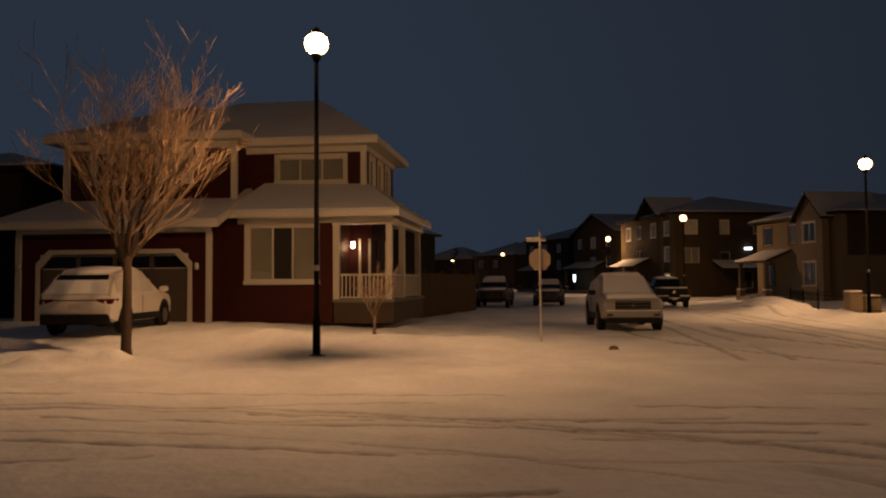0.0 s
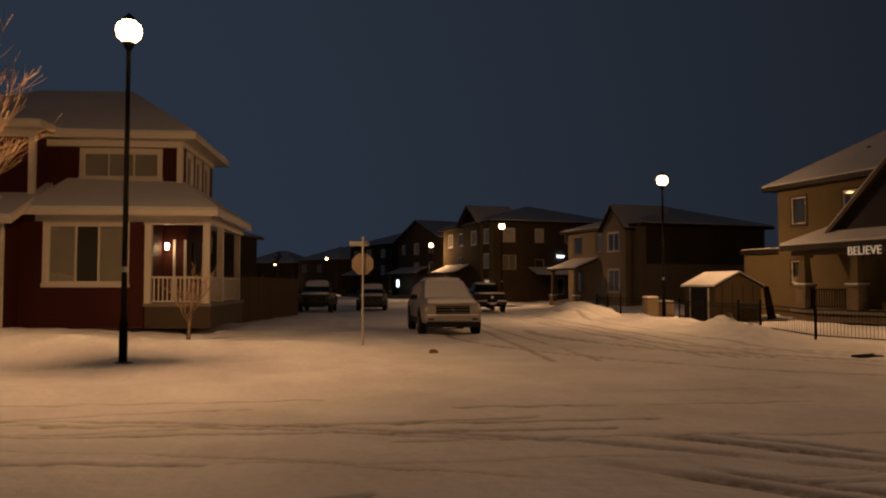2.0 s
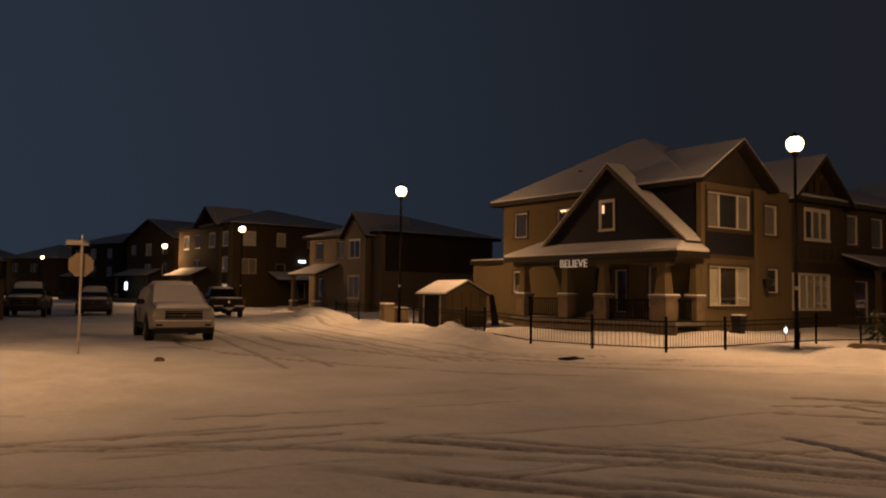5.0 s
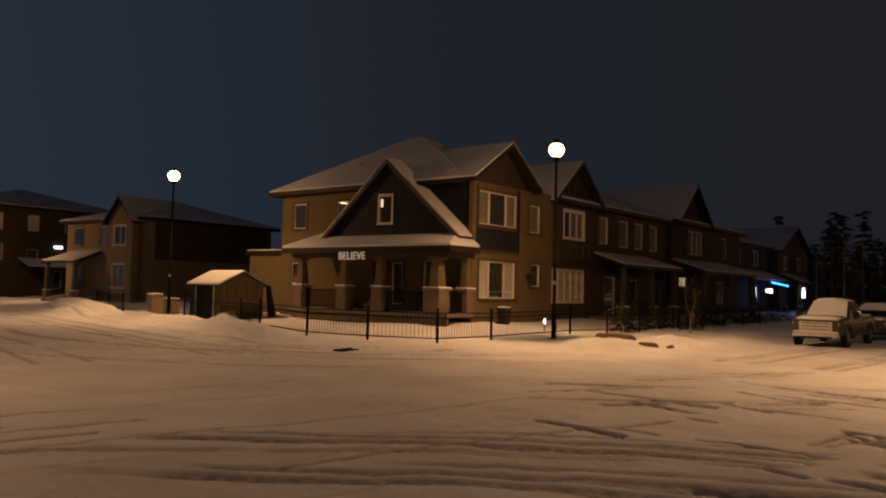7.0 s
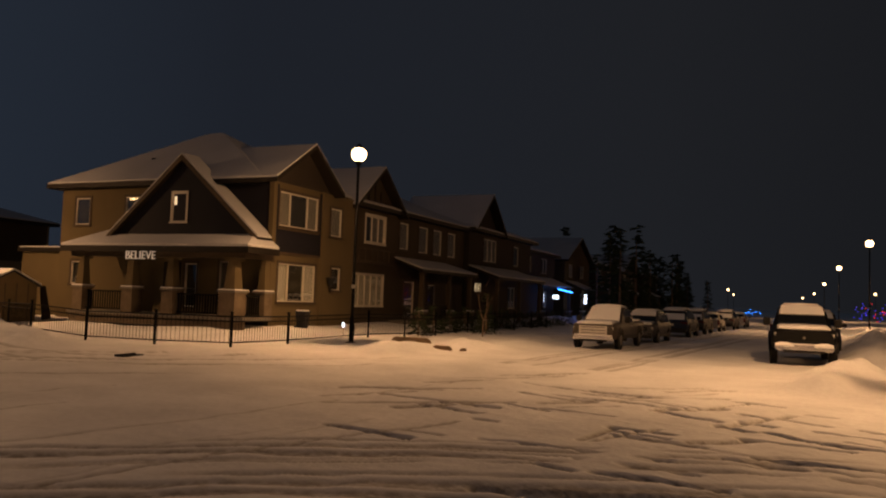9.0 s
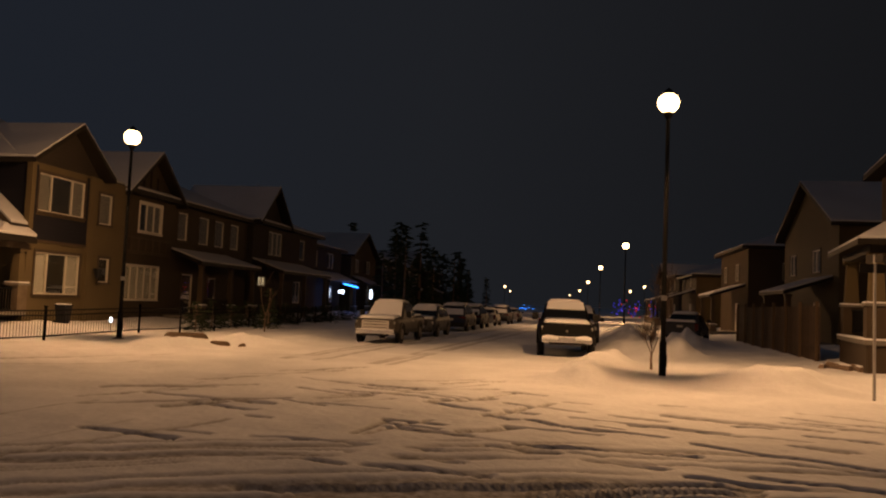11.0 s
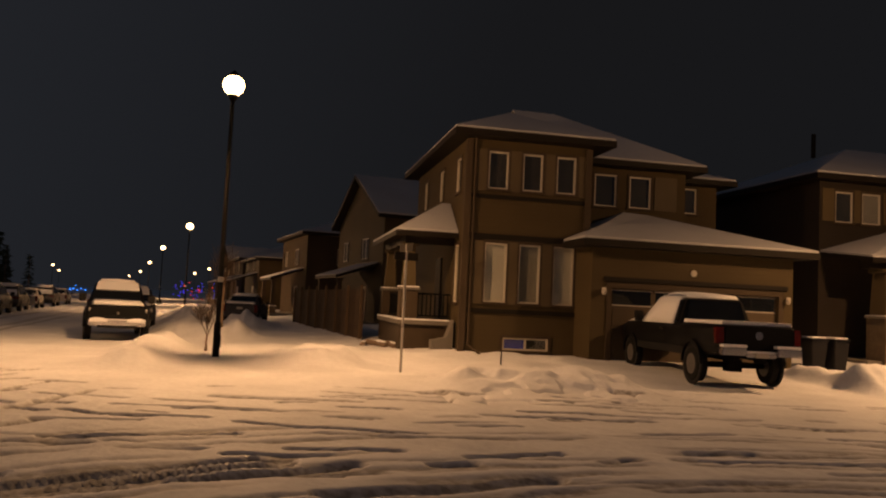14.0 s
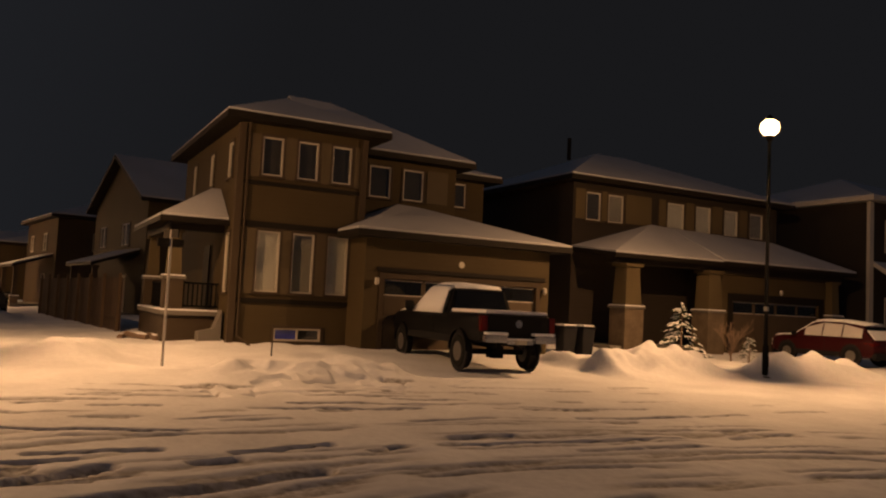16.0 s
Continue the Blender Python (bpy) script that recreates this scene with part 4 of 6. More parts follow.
# ---- the house with the stone piers ----
def stone_pier_house():
    h = thing("house", axes(24.5, -20.0, 181), "two-storey brown house with tapered porch columns on stone piers", "house", "houses")
    g = -0.1
    tw = dict(trim=0.07, casing_mat=TAUPE_TRIM, deep=0.05)
    wins = [("front", a, b, 5.35, 6.5, dict(tw, fill=f)) for a, b, f in ((0.65, 1.39, "dark"), (1.78, 2.58, "curtain"), (5.03, 6.0, "blind"), (6.69, 7.6, "blind"), (8.43, 9.3, "blind"), (10.07, 10.94, "curtain"))]
    block(h, DARKSIDE, 1.3, 13.2, 2.0, 12.0, g, 6.95, wins)
    for a, b in ((1.4, 1.88), (2.74, 3.0), (4.0, 5.4), (5.84, 6.22), (7.4, 7.88), (9.0, 9.6), (10.7, 11.2)):
        part("shutter", Shape().box(a, b, 1.955, 1.998, 5.38, 6.6), TAN, h)
    hip_roof(h, 0.75, 13.75, 1.4, 12.6, 7.05, 9.3, DARK_TRIM)
    part("vent", Shape().tube([(3.6, 5.5, 8.5), (3.6, 5.5, 9.5)], 0.09, 8), METAL, h)
    # porch
    part("porch_floor", Shape().box(1.5, 7.3, -0.3, 2.0, 0.3, 0.42), CONCRETE, h)
    wall(h, DARKSIDE, (7.45, 1.8), (7.45, 0.2), g, 3.6)
    for x in (2.5, 6.8):
        column(h, x, 0.0, 0.1, 3.55, 0.78, TAN, 1.75, 0.9, STONE, 0.82)
    part("beam", Shape().box(1.6, 7.4, -0.25, 0.25, 3.55, 3.85), DARK_TRIM, h)
    slab_roof(h, [(1.4, -0.6, 3.9), (7.3, -0.6, 3.9), (6.4, 1.98, 5.35), (5.4, 1.98, 5.4)], fascia=DARK_TRIM)
    slab_roof(h, [(1.3, 1.98, 4.2), (1.4, -0.6, 3.9), (5.4, 1.98, 5.4)], fascia=DARK_TRIM)
    # garage
    gw = ((7.5, 0.0), (14.6, 0.0))
    wall(h, TAUPE, *gw, g, 3.7, [(0.7, 6.1, g, 2.4)])
    garage_door(h, *gw, 0.7, 6.1, 0.0, 2.4, DOORPAINT, 4, 4, 0, DARK_TRIM, 0.3)
    wall(h, TAUPE, (14.6, 0.2), (14.6, 6.0), g, 3.7)
    column(h, 14.3, -0.1, 0.0, 3.5, 0.5, TAN, 1.9, 0.7, STONE, 0.85)
    part("beam", Shape().box(7.4, 15.0, -0.15, -0.002, 3.5, 3.85), DARK_TRIM, h)
    slab_roof(h, [(7.0, -0.6, 3.95), (15.4, -0.6, 3.95), (12.9, 1.98, 5.2), (6.4, 1.98, 5.35)], fascia=DARK_TRIM)
    slab_roof(h, [(15.4, -0.6, 3.95), (15.4, 6.4, 3.95), (13.3, 6.4, 5.0), (12.9, 1.98, 5.2)], fascia=DARK_TRIM)
    wall_light(h, 10.9, -0.2, 2.85, False)
    return h


# ---- the corner house with the porch and the row that continues it ----
def corner_house():
    h = thing("house", axes(23.5, 21.61, 81), "two-storey tan stucco corner house with a dark gable and wrap porch", "house", "houses")
    g = 0.2
    tw = dict(trim=0.09, casing_mat=TAUPE_TRIM)
    L = 11.7
    wins = [("left", L - 0.2 - b, L - 0.2 - a, 4.4, 5.6, dict(tw)) for a, b in ((9.94, 10.82), (7.02, 7.82))]
    wins += [("left", L - 0.2 - b, L - 0.2 - a, c, d, dict(tw, fill=f)) for a, b, c, d, f in ((10.05, 10.9, 1.75, 2.76, "dark"), (3.66, 4.3, 0.95, 2.75, "dark"), (2.0, 2.5, 1.2, 2.85, "curtain"))]
    wins += [("front", 0.42, 3.2, 4.35, 5.75, dict(tw, cols=3, fill=["curtain", "dark", "curtain"], widths=(0, 0.27, 0.72, 1))),
             ("front", 0.5, 3.15, 1.3, 2.85, dict(tw, cols=3, fill=["blind", "dark", "blind"], widths=(0, 0.27, 0.70, 1))),
             ("front", 4.25, 5.15, 4.25, 5.5, dict(tw, fill="curtain")), ("front", 4.45, 5.2, 1.85, 2.85, dict(tw))]
    block(h, TAN, 0.0, 6.3, 0.0, L, g, 6.1, wins, skip=("right",))
    # dark panels of the upper corner
    part("cladding", Shape().box(-0.04, -0.002, 0.0, 3.5, 3.7, 6.05), NAVY, h, "slate-dark lap siding")
    part("cladding", Shape().box(0.0, 3.55, -0.045, -0.003, 3.3, 4.2).box(0.0, 0.3, -0.045, -0.003, 4.2, 6.0).box(3.32, 3.55, -0.045, -0.003, 4.2, 6.0), NAVY, h)
    part("belt_board", Shape().box(-0.05, 3.6, -0.07, -0.003, 3.2, 3.3), TAUPE_TRIM, h)
    for x, y in ((0.0, 0.0), (3.55, -0.02)):
        cornerboard(h, x, y, g, 6.1, 0.22, TAN)
    # gables to the south
    gable_wall(h, DARKSIDE, (-0.2, -0.02), (4.1, -0.02), 6.1, 7.8, 0.53)
    slab_roof(h, [(-0.58, -0.55, 6.14), (2.1, -0.55, 7.9), (2.1, 4.2, 7.9), (-0.58, 4.2, 6.14)], thick=0.18, fascia=DARK_TRIM)
    slab_roof(h, [(2.1, -0.55, 7.9), (4.5, -0.55, 6.15), (4.5, 4.2, 6.15), (2.1, 4.2, 7.9)], thick=0.18, fascia=DARK_TRIM)
    hip_roof(h, -0.55, 6.9, 0.2, L + 0.45, 6.2, 8.9, DARK_TRIM, ridge=((3.2, 5.4), (3.2, 6.2)))
    part("roof_vent", Shape().tube([(1.2, 7.5, 6.9), (1.2, 7.5, 7.5)], 0.14, 8), METAL, h)
    # porch gable to the west
    gable_wall(h, NAVY, (-0.75, 7.6), (-0.75, 0.2), 3.9, 6.95, 0.5)
    window(h, (-0.77, 4.45), (-0.77, 3.65), 0.0, 0.75, 4.4, 5.6, trim=0.06, casing_mat=WHITE)
    # small glowing patch set just outside the pane
    part("glow_patch", Shape().box(-0.79, -0.775, 4.22, 4.34, 5.1, 5.45), WARMGLOW, h, "small glowing patch on the gable window")
    for a, b in (((-1.0, 7.9, 3.75), (-1.0, 3.9, 7.15)), ((-1.0, -0.1, 3.75), (-1.0, 3.9, 7.15))):
        p0, p1 = Vector(a), Vector(b)
        slab_roof(h, [p0, p1, p1 + Vector((0.98, 0, 0)), p0 + Vector((0.98, 0, 0))], thick=0.2, snow=0.08, fascia=DARK_TRIM)
        q0, q1 = p0 + Vector((-0.03, 0, -0.22)), p1 + Vector((-0.03, 0, -0.22))
        part("barge_board", Shape().slab([q0, q1, q1 + Vector((0, 0, 0.2)), q0 + Vector((0, 0, 0.2))], (0.06, 0, 0)), TAUPE_TRIM, h)
    slab_roof(h, [(-2.0, 9.3, 3.33), (-2.0, -0.45, 3.33), (-0.1, 0.6, 4.05), (-0.1, 8.7, 4.05)], thick=0.24, snow=0.1, fascia=DARK_TRIM)
    slab_roof(h, [(-2.0, -0.45, 3.33), (-0.05, -0.45, 3.33), (-0.05, 0.6, 4.05), (-0.1, 0.6, 4.05)], thick=0.24, snow=0.1, fascia=DARK_TRIM)
    part("beam", Shape().box(-1.75, -1.4, -0.15, 8.9, 2.9, 3.12).box(-1.4, -0.05, -0.15, 0.1, 2.9, 3.12), TAUPE_TRIM, h)
    part("porch_floor", Shape().box(-1.8, -0.02, -0.2, 8.95, 0.55, 0.68), CONCRETE, h)
    part("porch_skirt", Shape().box(-1.7, -1.62, -0.15, 8.9, g, 0.55), STONE, h)
    for y in (8.35, 5.6, 3.5, 0.5):
        column(h, -1.55, y, 0.66, 2.92, 0.42 if y > 1 else 0.5, TAN, 0.95, 0.55 if y > 1 else 0.75, STONE, 0.65)
    column(h, -0.28, 0.05, 0.66, 2.92, 0.35, TAN, 0.95, 0.5, STONE, 0.7)
    for a, b in ((8.05, 5.9), (3.2, 0.95)):
        railing(h, (-1.55, a), (-1.55, b), 0.75, 1.52, METAL)
    railing(h, (-1.3, 0.05), (-0.5, 0.05), 0.75, 1.52, METAL)
    part("front_door", Shape().box(-0.06, -0.003, 4.5, 5.4, 0.7, 2.8), DARK_TRIM, h, "dark front door in the porch")
    # low garage wing behind
    block(h, TAN, 0.6, 6.0, L + 0.02, L + 3.2, g, 3.2)
    part("parapet", Shape().box(0.45, 6.1, L + 0.02, L + 3.35, 3.2, 3.4), DARK_TRIM, h)
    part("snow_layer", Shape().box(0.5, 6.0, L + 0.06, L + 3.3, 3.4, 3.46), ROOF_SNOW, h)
    part("hanging_basket", Shape().tube([(4.0, -0.3, 2.0), (4.0, -0.3, 2.4)], [0.08, 0.2], 10), BLACKPLASTIC, h)
    return h


def row_house():
    h = thing("house", axes(23.5, 21.61, 81) @ pose(6.35, 0.3, 0), "brown two-storey row house with twin gables and small porch roofs", "house", "houses")
    g = 0.1
    tw = dict(trim=0.09, casing_mat=WHITE)
    ox = 6.35
    wins = [("front", 7.9 - ox, 9.85 - ox, 4.3, 5.6, dict(tw, cols=3, fill=["dark", "curtain", "curtain"])), ("front", 6.85 - ox, 9.85 - ox, 1.15, 2.7, dict(tw, cols=5, fill="blind", trim=0.05)),
            ("front", 11.5 - ox, 12.5 - ox, 4.2, 5.6, dict(tw, fill="curtain", casing_mat=TAUPE_TRIM))]
    wins += [("front", a - ox, a + 1.15 - ox, 4.15, 5.6, dict(tw, fill="curtain", casing_mat=TAUPE_TRIM)) for a in (13.8, 15.7, 17.75)]
    wins += [("front", 12.2 - ox, 13.4 - ox, 0.5, 2.5, dict(tw, casing_mat=TAUPE_TRIM)), ("front", 15.2 - ox, 16.2 - ox, 1.2, 2.4, dict(tw, casing_mat=TAUPE_TRIM))]
    block(h, BROWN, 0, 14.0, 0, 11.0, g, 6.0, wins, skip=("left",))
    part("belt_board", Shape().box(0.0, 4.5, -0.06, -0.002, 3.25, 3.4).box(0.0, 4.5, -0.06, -0.002, 3.95, 4.05), TAUPE_TRIM, h)
    for k in range(7):
        part("batten", Shape().box(0.3 + k * 0.62, 0.38 + k * 0.62, -0.05, -0.003, 3.4, 3.95), TAUPE_TRIM, h)
    gable_wall(h, BROWN, (0.1, -0.05), (4.6, -0.05), 6.0, 7.85, 0.5)
    for k in range(5):
        part("batten", Shape().box(1.0 + k * 0.6, 1.08 + k * 0.6, -0.10, -0.051, 6.0, 6.4 + 0.5 * (2 - abs(k - 2))), DARK_TRIM, h)
    part("gable_beam", Shape().box(0.2, 4.5, -0.16, -0.051, 5.95, 6.15), TAN, h)
    slab_roof(h, [(-0.25, -0.6, 5.9), (2.35, -0.6, 8.05), (2.35, 5.5, 8.05), (-0.25, 5.5, 5.9)], thick=0.18, fascia=DARK_TRIM)
    slab_roof(h, [(2.35, -0.6, 8.05), (4.95, -0.6, 5.9), (4.95, 5.5, 5.9), (2.35, 5.5, 8.05)], thick=0.18, fascia=DARK_TRIM)
    hip_roof(h, 0.0, 14.5, -0.5, 11.5, 6.1, 8.5, DARK_TRIM, ridge=((2.0, 5.5), (12.5, 5.5)))
    slab_roof(h, [(4.0, -2.0, 3.1), (11.5, -2.0, 3.1), (11.0, -0.02, 3.7), (4.6, -0.02, 3.7)], fascia=DARK_TRIM)
    for x in (4.6, 8.0, 11.0):
        column(h, x, -1.7, g, 2.95, 0.25, TAUPE_TRIM, 0.8, 0.45, STONE)
    part("porch_floor", Shape().box(4.2, 11.3, -1.9, -0.02, g - 0.2, 0.45), CONCRETE, h)
    railing(h, (4.8, -1.7), (7.8, -1.7), 0.5, 1.3, DARK_TRIM)
    return h


def end_row_house():
    h = thing("house", axes(23.5, 21.61, 81) @ pose(20.45, 0.0, 0), "dark brown row house with a steep front gable", "house", "houses")
    g = 0.1
    tw = dict(trim=0.08, casing_mat=TAUPE_TRIM)
    block(h, DARKSIDE, 0, 12.5, 0.0, 11.0, g, 6.1, [("front", 2.5, 4.9, 4.2, 5.7, dict(tw, cols=3, fill="curtain")), ("front", 1.1, 2.3, 2.15, 2.75, dict(tw, cols=2, fill="lit", trim=0.04)), ("front", 8.5, 9.6, 4.2, 5.6, dict(tw)), ("front", 7.5, 9.0, 1.1, 2.6, dict(tw, cols=2))])
    gable_wall(h, DARKSIDE, (0.5, -0.05), (5.0, -0.05), 6.1, 8.35, 0.5)
    slab_roof(h, [(-0.1, -0.6, 6.1), (2.75, -0.6, 8.6), (2.75, 5.5, 8.6), (-0.1, 5.5, 6.1)], thick=0.18, fascia=DARK_TRIM)
    slab_roof(h, [(2.75, -0.6, 8.6), (5.6, -0.6, 6.1), (5.6, 5.5, 6.1), (2.75, 5.5, 8.6)], thick=0.18, fascia=DARK_TRIM)
    hip_roof(h, -0.4, 13.0, -0.5, 11.5, 6.2, 8.4, DARK_TRIM)
    slab_roof(h, [(-0.3, -2.2, 3.1), (9.5, -2.2, 3.1), (9.2, -0.02, 3.8), (0.0, -0.02, 3.8)], fascia=DARK_TRIM)
    for x in (0.2, 4.5, 9.0):
        column(h, x, -1.9, g, 2.95, 0.25, TAUPE_TRIM)
    return h


# ---- plainer houses further off ----
def plain_house(x, y, az, w, d, eave, ridge, mat, wins=(), porch=None, gable=False, label="two-storey house with a snowy roof at night", fascia=None, fill="dark"):
    h = thing("house", axes(x, y, az), label, "house", "houses")
    opt = []
    for q in wins:
        o = dict(trim=0.08, casing_mat=q[6] if len(q) > 6 else TAUPE_TRIM, fill=q[5] if len(q) > 5 else fill)
        if q[2] - q[1] > 1.3:
            o["cols"] = 2
        opt.append((*q[:5], o))
    block(h, mat, 0, w, 0, d, -0.2, eave, opt)
    if gable:
        slab_roof(h, [(-0.4, -0.5, eave - 0.1), (w / 2, -0.5, ridge), (w / 2, d + 0.4, ridge), (-0.4, d + 0.4, eave - 0.1)], thick=0.2, fascia=fascia or DARK_TRIM)
        slab_roof(h, [(w / 2, -0.5, ridge), (w + 0.4, -0.5, eave - 0.1), (w + 0.4, d + 0.4, eave - 0.1), (w / 2, d + 0.4, ridge)], thick=0.2, fascia=fascia or DARK_TRIM)
        gable_wall(h, mat, (0, 0.0), (w, 0.0), eave, ridge - 0.2)
        gable_wall(h, mat, (w, d), (0, d), eave, ridge - 0.2)
    else:
        hip_roof(h, -0.5, w + 0.5, -0.5, d + 0.5, eave + 0.1, ridge, fascia or DARK_TRIM)
    if porch:
        a, b, out, z = porch
        slab_roof(h, [(a, -out, z), (b, -out, z), (b - 0.3, -0.02, z + 0.8), (a + 0.3, -0.02, z + 0.8)], fascia=fascia or DARK_TRIM)
        for q in (a + 0.4, b - 0.4):
            column(h, q, -out + 0.3, -0.1, z - 0.15, 0.3, TAUPE_TRIM, 0.9, 0.45, STONE)
        part("porch_floor", Shape().box(a, b, -out + 0.1, -0.02, -0.1, 0.4), CONCRETE, h)
    return h


red_house()
taupe_house()
stone_pier_house()
corner_house()
row_house()
end_row_house()


# ---- houses further off ----
def by_corner(x, y, az, w):
    """The left front corner of a house whose right front corner is at x, y."""
    a = radians(az)
    return x - w * math.sin(a), y - w * math.cos(a)


LBL = "two-storey siding house with dark windows and a snowy roof"
plain_house(*by_corner(-16.7, 28.2, 93, 10), 93, 10, 10, 6.1, 7.6, DARKSIDE, [("front", 6.2, 7.6, 4.7, 5.8, "curtain"), ("front", 3.0, 4.2, 4.7, 5.8)], label="dark two-storey house with a snow-covered roof")
W6 = [("front", 1.0, 2.2, 4.2, 5.6), ("front", 4.4, 5.4, 4.2, 5.6, "curtain"), ("front", 7.4, 8.6, 4.2, 5.6), ("front", 7.2, 8.8, 1.2, 2.7), ("front", 1.0, 2.4, 1.2, 2.7)]
h = plain_house(*by_corner(23.0, 52.6, 168, 10.5), 168, 10.5, 11, 6.0, 7.9, CREAM, W6 + [("right", 1.5, 2.6, 4.3, 5.5), ("right", 5.0, 6.2, 4.3, 5.5)], porch=(0.5, 5.0, 2.2, 3.0), label="cream two-storey house with a bracketed porch and dark side wall")
# darker sheet over the upper part of the side wall
part("cladding", Shape().box(10.5, 10.54, 0.4, 10.8, 3.2, 6.0), BROWN, h, "darker sheet over the upper side wall")
part("porch_light", Shape().box(5.6, 5.9, -0.12, -0.02, 1.3, 2.5), COOLGLOW, h, "bright narrow sidelight")
slab_roof(h, [(6.2, -1.0, 5.8), (8.0, -1.0, 7.6), (8.0, 4.0, 7.6), (6.2, 4.0, 5.8)], fascia=DARK_TRIM)
slab_roof(h, [(8.0, -1.0, 7.6), (9.8, -1.0, 5.8), (9.8, 4.0, 5.8), (8.0, 4.0, 7.6)], fascia=DARK_TRIM)
block(h, CREAM, 6.5, 9.5, -0.7, 0.0, -0.2, 5.9, [("front", 0.8, 2.2, 4.2, 5.5, dict(cols=2)), ("front", 0.8, 2.2, 1.2, 2.8, dict(cols=2, fill="curtain"))], skip=("back",))
gable_wall(h, CREAM, (6.5, -0.7), (9.5, -0.7), 5.9, 7.4)
h = plain_house(*by_corner(16.6, 73.0, 168, 13.6), 168, 13.6, 14, 7.8, 10.0, BROWN, [("front", 11.4, 12.6, 5.8, 7.1, "blind", WHITE), ("front", 11.4, 12.6, 3.4, 4.7, "blind", WHITE), ("front", 11.4, 12.6, 0.6, 2.2, "lit", WHITE), ("front", 8.2, 9.4, 5.8, 7.1, "blind", WHITE),
                ("front", 4.6, 5.8, 5.8, 7.1, "curtain"), ("front", 1.6, 2.8, 5.8, 7.1, "blind", WHITE), ("front", 4.4, 5.8, 3.3, 4.6),
                ("right", 0.9, 2.0, 5.9, 7.1, "blind", WHITE), ("right", 4.3, 5.1, 5.9, 7.1, "blind", WHITE), ("right", 7.6, 8.6, 5.9, 7.1, "curtain", WHITE), ("right", 11.0, 12.0, 5.9, 7.1, "dark", WHITE), ("right", 0.7, 2.2, 3.2, 4.6, "curtain"), ("right", 4.2, 5.2, 3.2, 4.2), ("right", 6.6, 7.4, 0.8, 2.4, "dark")], porch=(0.5, 8.0, 1.8, 3.0), label="brown three-storey house with a lit ground-floor window")
# tan strips put the lamplit corner of the brown wall into its colour
part("cladding", Shape().box(10.6, 11.3, -0.06, -0.003, 0, 7.7).box(12.7, 13.6, -0.06, -0.003, 0, 7.7), TAN, h)
slab_roof(h, [(13.62, 3.6, 3.4), (13.62, 10.5, 3.4), (15.6, 10.5, 2.7), (15.6, 3.6, 2.7)], fascia=DARK_TRIM)
part("wall_light", Shape().box(13.63, 13.8, 6.8, 7.5, 4.4, 4.62), COOLGLOW, h, "bright lit fixture on the wall")
slab_roof(h, [(6.0, -0.9, 7.8), (8.8, -0.9, 9.7), (8.8, 4.0, 9.7), (6.0, 4.0, 7.8)], fascia=DARK_TRIM)
slab_roof(h, [(8.8, -0.9, 9.7), (11.6, -0.9, 7.8), (11.6, 4.0, 7.8), (8.8, 4.0, 9.7)], fascia=DARK_TRIM)
gable_wall(h, BROWN, (6.4, -0.05), (11.2, -0.05), 7.8, 9.5)
ROWWINS = [("front", 1.2, 2.4, 5.7, 7.0, "curtain"), ("front", 5.0, 6.2, 5.7, 7.0, "blind", WHITE), ("front", 9.0, 10.2, 5.7, 7.0, "curtain"), ("front", 9.0, 10.2, 3.2, 4.6), ("front", 4.8, 6.4, 3.2, 4.6, "curtain"), ("right", 2.0, 3.0, 5.7, 6.9)]
h = plain_house(*by_corner(14.5, 94.0, 160, 12), 160, 12, 12, 7.6, 10.0, TAUPE, ROWWINS, porch=(0.5, 9.0, 2.0, 3.2), gable=True, label="dim three-storey house with a front gable and porch")
part("porch_light", Shape().box(3.0, 3.3, -1.6, -1.4, 1.5, 2.4), COOLGLOW, h, "bright porch lamp")
plain_house(*by_corner(10.2, 113.0, 152, 12), 152, 12, 12, 7.6, 9.8, BROWN, ROWWINS, porch=(0.5, 6.0, 2.0, 3.2), label="dim three-storey house far down the side street")
plain_house(*by_corner(3.0, 150.0, 140, 12), 140, 12, 12, 6.6, 9.4, DARKSIDE, [("front", 1.5, 3.0, 4.3, 5.7), ("front", 6.0, 7.5, 4.3, 5.7)], label=LBL)
plain_house(*by_corner(-6.0, 176.0, 120, 14), 120, 14, 12, 6.6, 9.6, DARKSIDE, [("front", 2.0, 3.5, 4.3, 5.7)], label=LBL)
plain_house(*by_corner(-5.5, 74.0, 20, 12), 20, 12, 12, 6.0, 8.2, DARKSIDE, [("front", 2.0, 3.5, 4.3, 5.7)], label="dark two-storey house behind a wooden fence")
